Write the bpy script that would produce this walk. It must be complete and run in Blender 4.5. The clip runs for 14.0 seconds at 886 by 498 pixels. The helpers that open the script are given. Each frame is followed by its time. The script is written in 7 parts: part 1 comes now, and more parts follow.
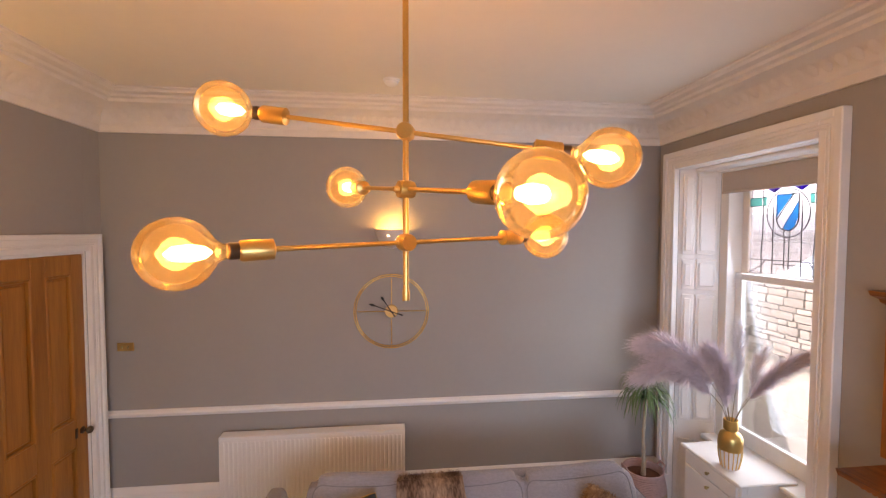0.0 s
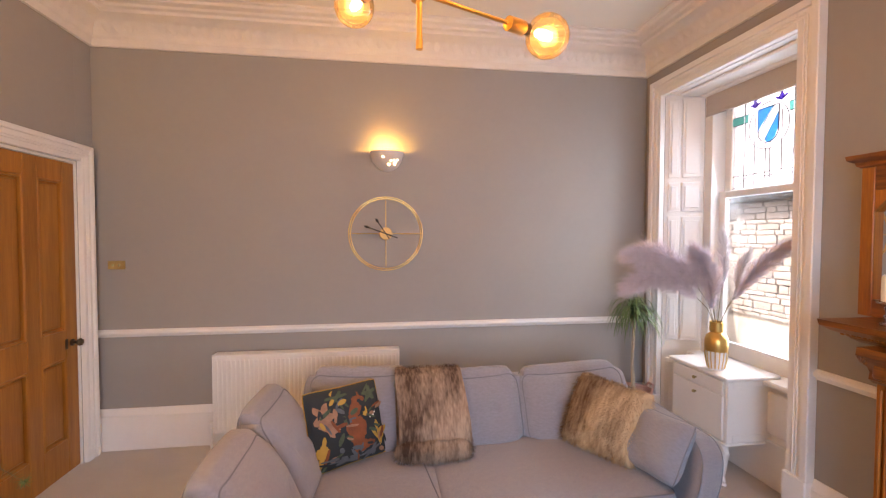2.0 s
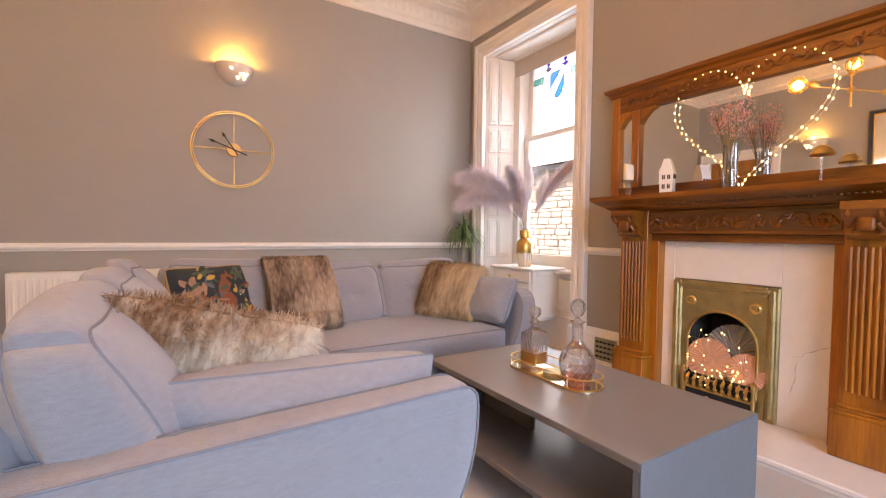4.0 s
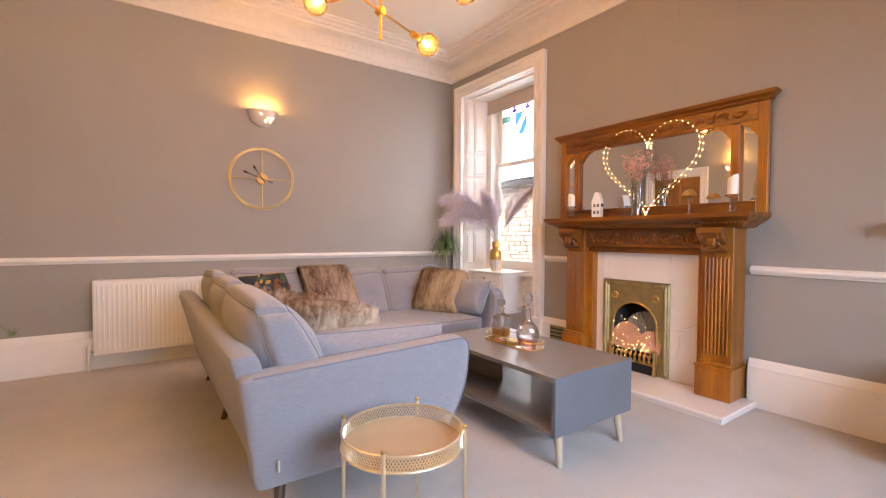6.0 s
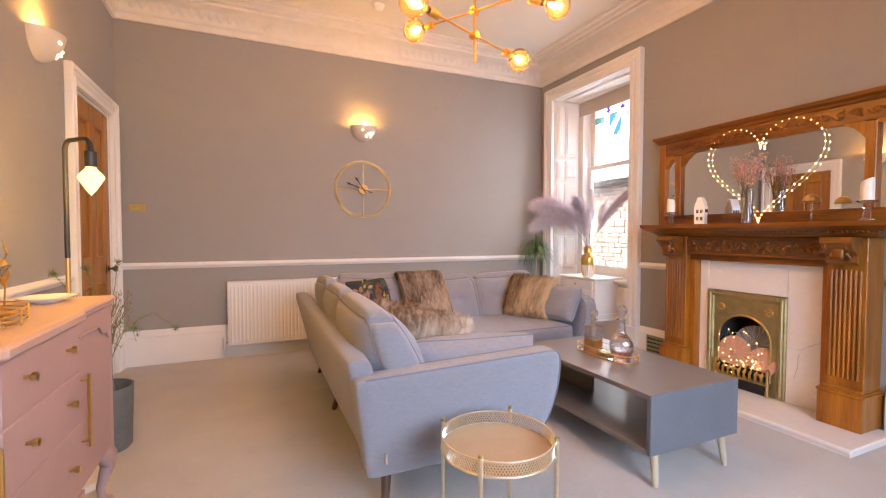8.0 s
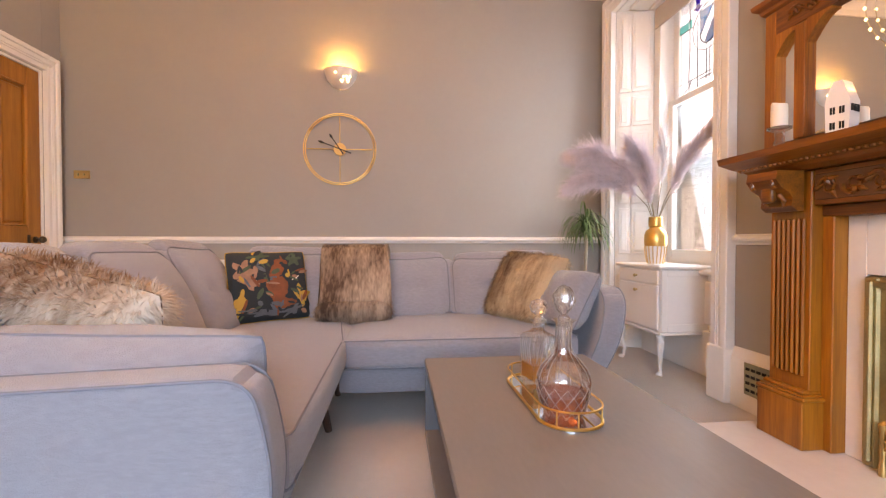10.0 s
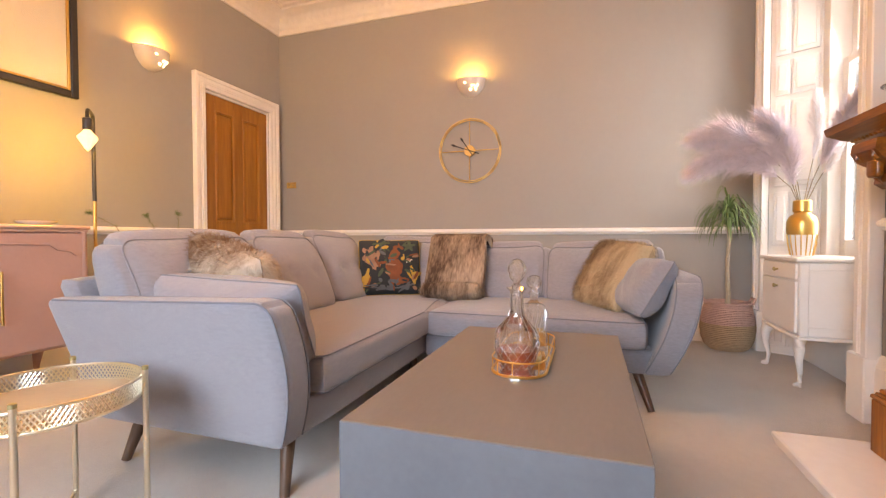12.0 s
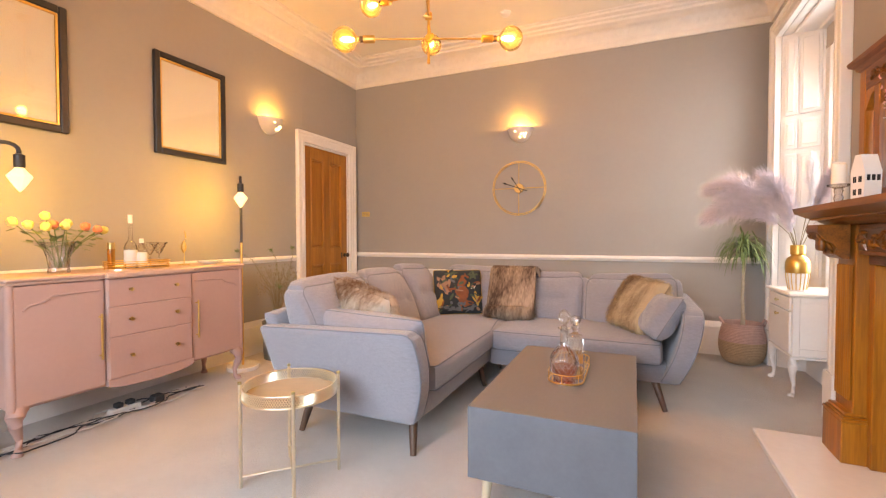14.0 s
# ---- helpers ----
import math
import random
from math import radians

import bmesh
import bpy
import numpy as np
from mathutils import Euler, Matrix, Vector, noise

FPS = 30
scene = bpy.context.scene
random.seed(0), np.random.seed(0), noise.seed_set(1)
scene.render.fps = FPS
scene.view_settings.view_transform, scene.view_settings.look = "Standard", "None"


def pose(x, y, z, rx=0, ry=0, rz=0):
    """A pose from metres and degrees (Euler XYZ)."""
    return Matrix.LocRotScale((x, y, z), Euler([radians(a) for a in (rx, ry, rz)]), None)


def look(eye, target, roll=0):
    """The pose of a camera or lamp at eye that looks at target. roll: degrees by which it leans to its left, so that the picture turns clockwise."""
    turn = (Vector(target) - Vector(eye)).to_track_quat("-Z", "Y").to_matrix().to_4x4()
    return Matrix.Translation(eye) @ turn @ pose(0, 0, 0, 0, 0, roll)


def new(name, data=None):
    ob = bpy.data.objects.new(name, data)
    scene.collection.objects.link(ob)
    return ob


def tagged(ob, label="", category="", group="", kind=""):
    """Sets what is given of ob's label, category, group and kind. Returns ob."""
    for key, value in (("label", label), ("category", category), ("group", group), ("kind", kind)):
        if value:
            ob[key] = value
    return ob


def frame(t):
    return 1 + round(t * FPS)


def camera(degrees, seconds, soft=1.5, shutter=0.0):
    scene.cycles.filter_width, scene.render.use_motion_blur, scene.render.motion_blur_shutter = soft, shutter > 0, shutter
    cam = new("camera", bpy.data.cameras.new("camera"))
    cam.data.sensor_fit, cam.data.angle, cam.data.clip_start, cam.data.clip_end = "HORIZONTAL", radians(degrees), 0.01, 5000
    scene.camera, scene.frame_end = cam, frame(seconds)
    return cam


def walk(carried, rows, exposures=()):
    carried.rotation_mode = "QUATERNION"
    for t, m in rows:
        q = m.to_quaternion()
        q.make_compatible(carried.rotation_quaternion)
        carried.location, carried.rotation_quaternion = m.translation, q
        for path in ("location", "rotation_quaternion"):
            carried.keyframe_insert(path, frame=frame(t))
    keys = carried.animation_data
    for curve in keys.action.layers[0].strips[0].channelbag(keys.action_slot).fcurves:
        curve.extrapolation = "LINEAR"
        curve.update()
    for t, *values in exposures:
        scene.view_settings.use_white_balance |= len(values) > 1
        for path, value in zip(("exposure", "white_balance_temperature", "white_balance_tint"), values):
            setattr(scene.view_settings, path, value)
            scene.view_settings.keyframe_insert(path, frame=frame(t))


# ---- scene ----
cam = camera(90.7, 14.0, soft=1.25)
PATH = [
    (0, (-0.113, 0.098, 2.31), (0.11, 2.083, 2.224), 0.1),
    (0.5, (-0.106, 0.114, 2.23), (0.121, 2.1, 2.152), 0.1),
    (1, (-0.104, 0.12, 2.124), (0.122, 2.106, 2.05), 0.1),
    (1.5, (-0.129, 0.1, 1.932), (0.118, 2.084, 1.865), 0.1),
    (2, (-0.189, 0.033, 1.649), (0.1, 2.011, 1.583), 0.1),
    (2.5, (-0.322, -0.041, 1.336), (0.202, 1.888, 1.263), 0.3),
    (3, (-0.409, -0.117, 1.097), (0.407, 1.707, 1.028), 0.6),
    (3.2, (-0.436, -0.146, 1.06), (0.452, 1.645, 0.982), 0.7),
    (5.3, (-0.897, -0.52, 0.999), (0.22, 1.138, 0.951), 0.3),
    (5.5, (-0.983, -0.646, 1.037), (0.139, 1.009, 0.988), 0.3),
    (6, (-1.141, -0.903, 1.102), (0.004, 0.736, 1.045), 0.3),
    (6.5, (-1.28, -1.035, 1.143), (-0.133, 0.603, 1.085), 0.3),
    (7, (-1.327, -1.094, 1.168), (-0.285, 0.613, 1.109), 0.3),
    (7.5, (-1.322, -1.071, 1.179), (-0.394, 0.699, 1.116), 0.2),
    (8, (-1.222, -0.986, 1.183), (-0.423, 0.846, 1.115), 0.1),
    (8.2, (-1.144, -0.942, 1.187), (-0.398, 0.912, 1.117), 0.1),
    (10.3, (0.482, -0.022, 0.833), (0.66, 1.97, 0.794), 0.0),
    (10.5, (0.539, 0.022, 0.803), (0.7, 2.015, 0.749), 0.0),
    (11, (0.676, 0.054, 0.704), (0.624, 2.053, 0.659), 0.0),
    (11.5, (0.844, -0.069, 0.755), (0.461, 1.893, 0.701), -0.2),
    (12, (0.945, -0.366, 0.836), (0.308, 1.529, 0.786), -0.1),
    (12.5, (0.925, -0.639, 0.93), (0.147, 1.203, 0.878), -0.1),
    (13, (0.976, -0.891, 1.006), (0.146, 0.928, 0.957), -0.1),
    (13.5, (0.992, -1.057, 1.075), (0.176, 0.769, 1.024), -0.1),
    (14, (1.031, -1.165, 1.11), (0.235, 0.669, 1.058), -0.1),
]
walk(cam, [(t, look(eye, target, roll)) for t, eye, target, roll in PATH],
     [(0, 1.52, 7400, 25), (1.5, 1.78, 7500, 25), (2.5, 2.02, 7950, 26), (3.0, 2.06, 8400, 26), (6.5, 2.15, 8150, 27), (8.2, 2.15, 8000, 27), (11.0, 2.28, 9000, 26), (12.5, 2.34, 9600, 26), (14.0, 2.29, 9600, 26)])

# ---- world, light ----
world = bpy.data.worlds.new("sky")
scene.world = world
world.use_nodes = True
wn = world.node_tree
sky = wn.nodes.new("ShaderNodeTexSky")
sky.sky_type, sky.sun_disc = "NISHITA", False
sky.sun_elevation, sky.sun_rotation = radians(52), radians(260)
sky.dust_density = 5.0
wn.links.new(sky.outputs[0], wn.nodes["Background"].inputs[0])
wn.nodes["Background"].inputs[1].default_value = 0.15


def lamp(name, kind, energy, colour, m, size=0.03, size_y=None):
    data = bpy.data.lights.new(name, kind)
    data.energy, data.color = energy, colour
    if kind == "AREA":
        data.shape, data.size, data.size_y = "RECTANGLE", size, size_y or size
    elif kind == "SUN":
        data.angle = size
    else:
        data.shadow_soft_size = size
    ob = new(name, data)
    ob.matrix_world = m
    return ob


sun_dir = (0.60, -0.11, -0.79)
lamp("sun", "SUN", 2.8, (1.0, 0.97, 0.93), look((0, 0, 0), sun_dir), radians(8))
AMBER = (1.0, 0.41, 0.085)
# daylight standing in the two window openings
lamp("window_light_east", "AREA", 9.5, (0.58, 0.78, 1.0), look((2.66, 2.785, 1.65), (1.0, 2.5, 1.2)), 0.72, 1.9)
low = lamp("window_light_south", "AREA", 21, (0.42, 0.67, 1.0), look((0.1, -2.45, 1.55), (0.1, 0.9, 0.0)), 2.0, 1.5)
low.data.spread = radians(115)


# ---- materials ----
def mat(name, colour, rough=0.6, metal=0.0, vary=0.12, scale=8.0, bump=0.0, bump_scale=60.0, stretch=(1, 1, 1), piece=0.0, sheen=0.0, coat=0.0, second=None, span=(0.35, 1.1)):
    """A plain surface with two scales of variation and fine relief, in object space."""
    m = bpy.data.materials.new(name)
    m.use_nodes = True
    nt = m.node_tree
    b = nt.nodes["Principled BSDF"]
    b.inputs["Roughness"].default_value, b.inputs["Metallic"].default_value = rough, metal
    if sheen:
        b.inputs["Sheen Weight"].default_value = sheen
    if coat:
        b.inputs["Coat Weight"].default_value, b.inputs["Coat Roughness"].default_value = coat, 0.12
    tc = nt.nodes.new("ShaderNodeTexCoord")
    mp = nt.nodes.new("ShaderNodeMapping")
    mp.inputs["Scale"].default_value = stretch
    nt.links.new(tc.outputs["Object"], mp.inputs[0])
    n1 = nt.nodes.new("ShaderNodeTexNoise")
    n1.inputs["Scale"].default_value, n1.inputs["Detail"].default_value = scale, 6
    n2 = nt.nodes.new("ShaderNodeTexNoise")
    n2.inputs["Scale"].default_value, n2.inputs["Detail"].default_value = scale * 9, 3
    for n in (n1, n2):
        nt.links.new(mp.outputs[0], n.inputs["Vector"])
    add = nt.nodes.new("ShaderNodeMath")
    add.operation = "MULTIPLY_ADD"
    nt.links.new(n2.outputs[0], add.inputs[0])
    add.inputs[1].default_value = 0.45
    nt.links.new(n1.outputs[0], add.inputs[2])
    ramp = nt.nodes.new("ShaderNodeMapRange")
    ramp.inputs[1].default_value, ramp.inputs[2].default_value = span
    nt.links.new(add.outputs[0], ramp.inputs[0])
    mix = nt.nodes.new("ShaderNodeMix")
    mix.data_type = "RGBA"
    nt.links.new(ramp.outputs[0], mix.inputs[0])
    lo = [c * (1 - vary) for c in colour]
    hi = [min(1, c * (1 + vary)) for c in colour] if second is None else second
    mix.inputs[6].default_value, mix.inputs[7].default_value = (*lo, 1), (*hi, 1)
    out = mix.outputs[2]
    if piece:
        oi = nt.nodes.new("ShaderNodeObjectInfo")
        mr = nt.nodes.new("ShaderNodeMapRange")
        mr.inputs[3].default_value, mr.inputs[4].default_value = 1 - piece, 1 + piece
        nt.links.new(oi.outputs["Random"], mr.inputs[0])
        hs = nt.nodes.new("ShaderNodeHueSaturation")
        nt.links.new(mr.outputs[0], hs.inputs["Value"])
        nt.links.new(out, hs.inputs["Color"])
        out = hs.outputs[0]
    nt.links.new(out, b.inputs["Base Color"])
    rr = nt.nodes.new("ShaderNodeMapRange")
    rr.inputs[3].default_value, rr.inputs[4].default_value = max(0.02, rough * 0.85), min(1, rough * 1.15)
    nt.links.new(n1.outputs[0], rr.inputs[0])
    nt.links.new(rr.outputs[0], b.inputs["Roughness"])
    if bump:
        n3 = nt.nodes.new("ShaderNodeTexNoise")
        n3.inputs["Scale"].default_value, n3.inputs["Detail"].default_value = bump_scale, 4
        nt.links.new(mp.outputs[0], n3.inputs["Vector"])
        bp = nt.nodes.new("ShaderNodeBump")
        bp.inputs["Strength"].default_value, bp.inputs["Distance"].default_value = min(1, bump), 0.01
        nt.links.new(n3.outputs[0], bp.inputs["Height"])
        nt.links.new(bp.outputs[0], b.inputs["Normal"])
    return m


def wood(name, dark, light, rough=0.4, axis=(1, 1, 0.06), scale=14, coat=0.2):
    m = mat(name, dark, rough, 0, 0.0, scale, 0.15, 30, axis, coat=coat, second=light, span=(0.5, 0.96))
    return m


def glow(name, colour, strength):
    m = bpy.data.materials.new(name)
    m.use_nodes = True
    b = m.node_tree.nodes["Principled BSDF"]
    b.inputs["Base Color"].default_value = (*colour, 1)
    b.inputs["Emission Color"].default_value = (*colour, 1)
    b.inputs["Emission Strength"].default_value = strength
    return m


def glass(name, tint, gloss=0.08, rough=0.02, body=None, body_mix=0.0, edge=0.25, bend=0.0):
    """Thin clear or tinted glass: it lets light straight through, and mirrors more at a grazing angle."""
    m = bpy.data.materials.new(name)
    m.use_nodes = True
    nt = m.node_tree
    nt.nodes.remove(nt.nodes["Principled BSDF"])
    tr = nt.nodes.new("ShaderNodeBsdfTransparent")
    tr.inputs[0].default_value = (*tint, 1)
    base = tr.outputs[0]
    if body:
        df = nt.nodes.new("ShaderNodeBsdfTranslucent")
        df.inputs[0].default_value = (*body, 1)
        mb = nt.nodes.new("ShaderNodeMixShader")
        mb.inputs[0].default_value = body_mix
        nt.links.new(base, mb.inputs[1])
        nt.links.new(df.outputs[0], mb.inputs[2])
        base = mb.outputs[0]
    if bend:
        rf = nt.nodes.new("ShaderNodeBsdfRefraction")
        rf.inputs["IOR"].default_value, rf.inputs["Roughness"].default_value = 1.45, 0.0
        mr = nt.nodes.new("ShaderNodeMixShader")
        mr.inputs[0].default_value = bend
        nt.links.new(base, mr.inputs[1])
        nt.links.new(rf.outputs[0], mr.inputs[2])
        base = mr.outputs[0]
    gl = nt.nodes.new("ShaderNodeBsdfGlossy")
    gl.inputs["Roughness"].default_value = rough
    lw = nt.nodes.new("ShaderNodeLayerWeight")
    lw.inputs[0].default_value = edge
    mx = nt.nodes.new("ShaderNodeMath")
    mx.operation = "MULTIPLY_ADD"
    mx.use_clamp = True
    nt.links.new(lw.outputs["Fresnel"], mx.inputs[0])
    mx.inputs[1].default_value, mx.inputs[2].default_value = 0.8, gloss
    ms = nt.nodes.new("ShaderNodeMixShader")
    nt.links.new(mx.outputs[0], ms.inputs[0])
    nt.links.new(base, ms.inputs[1])
    nt.links.new(gl.outputs[0], ms.inputs[2])
    nt.links.new(ms.outputs[0], nt.nodes["Material Output"].inputs[0])
    return m


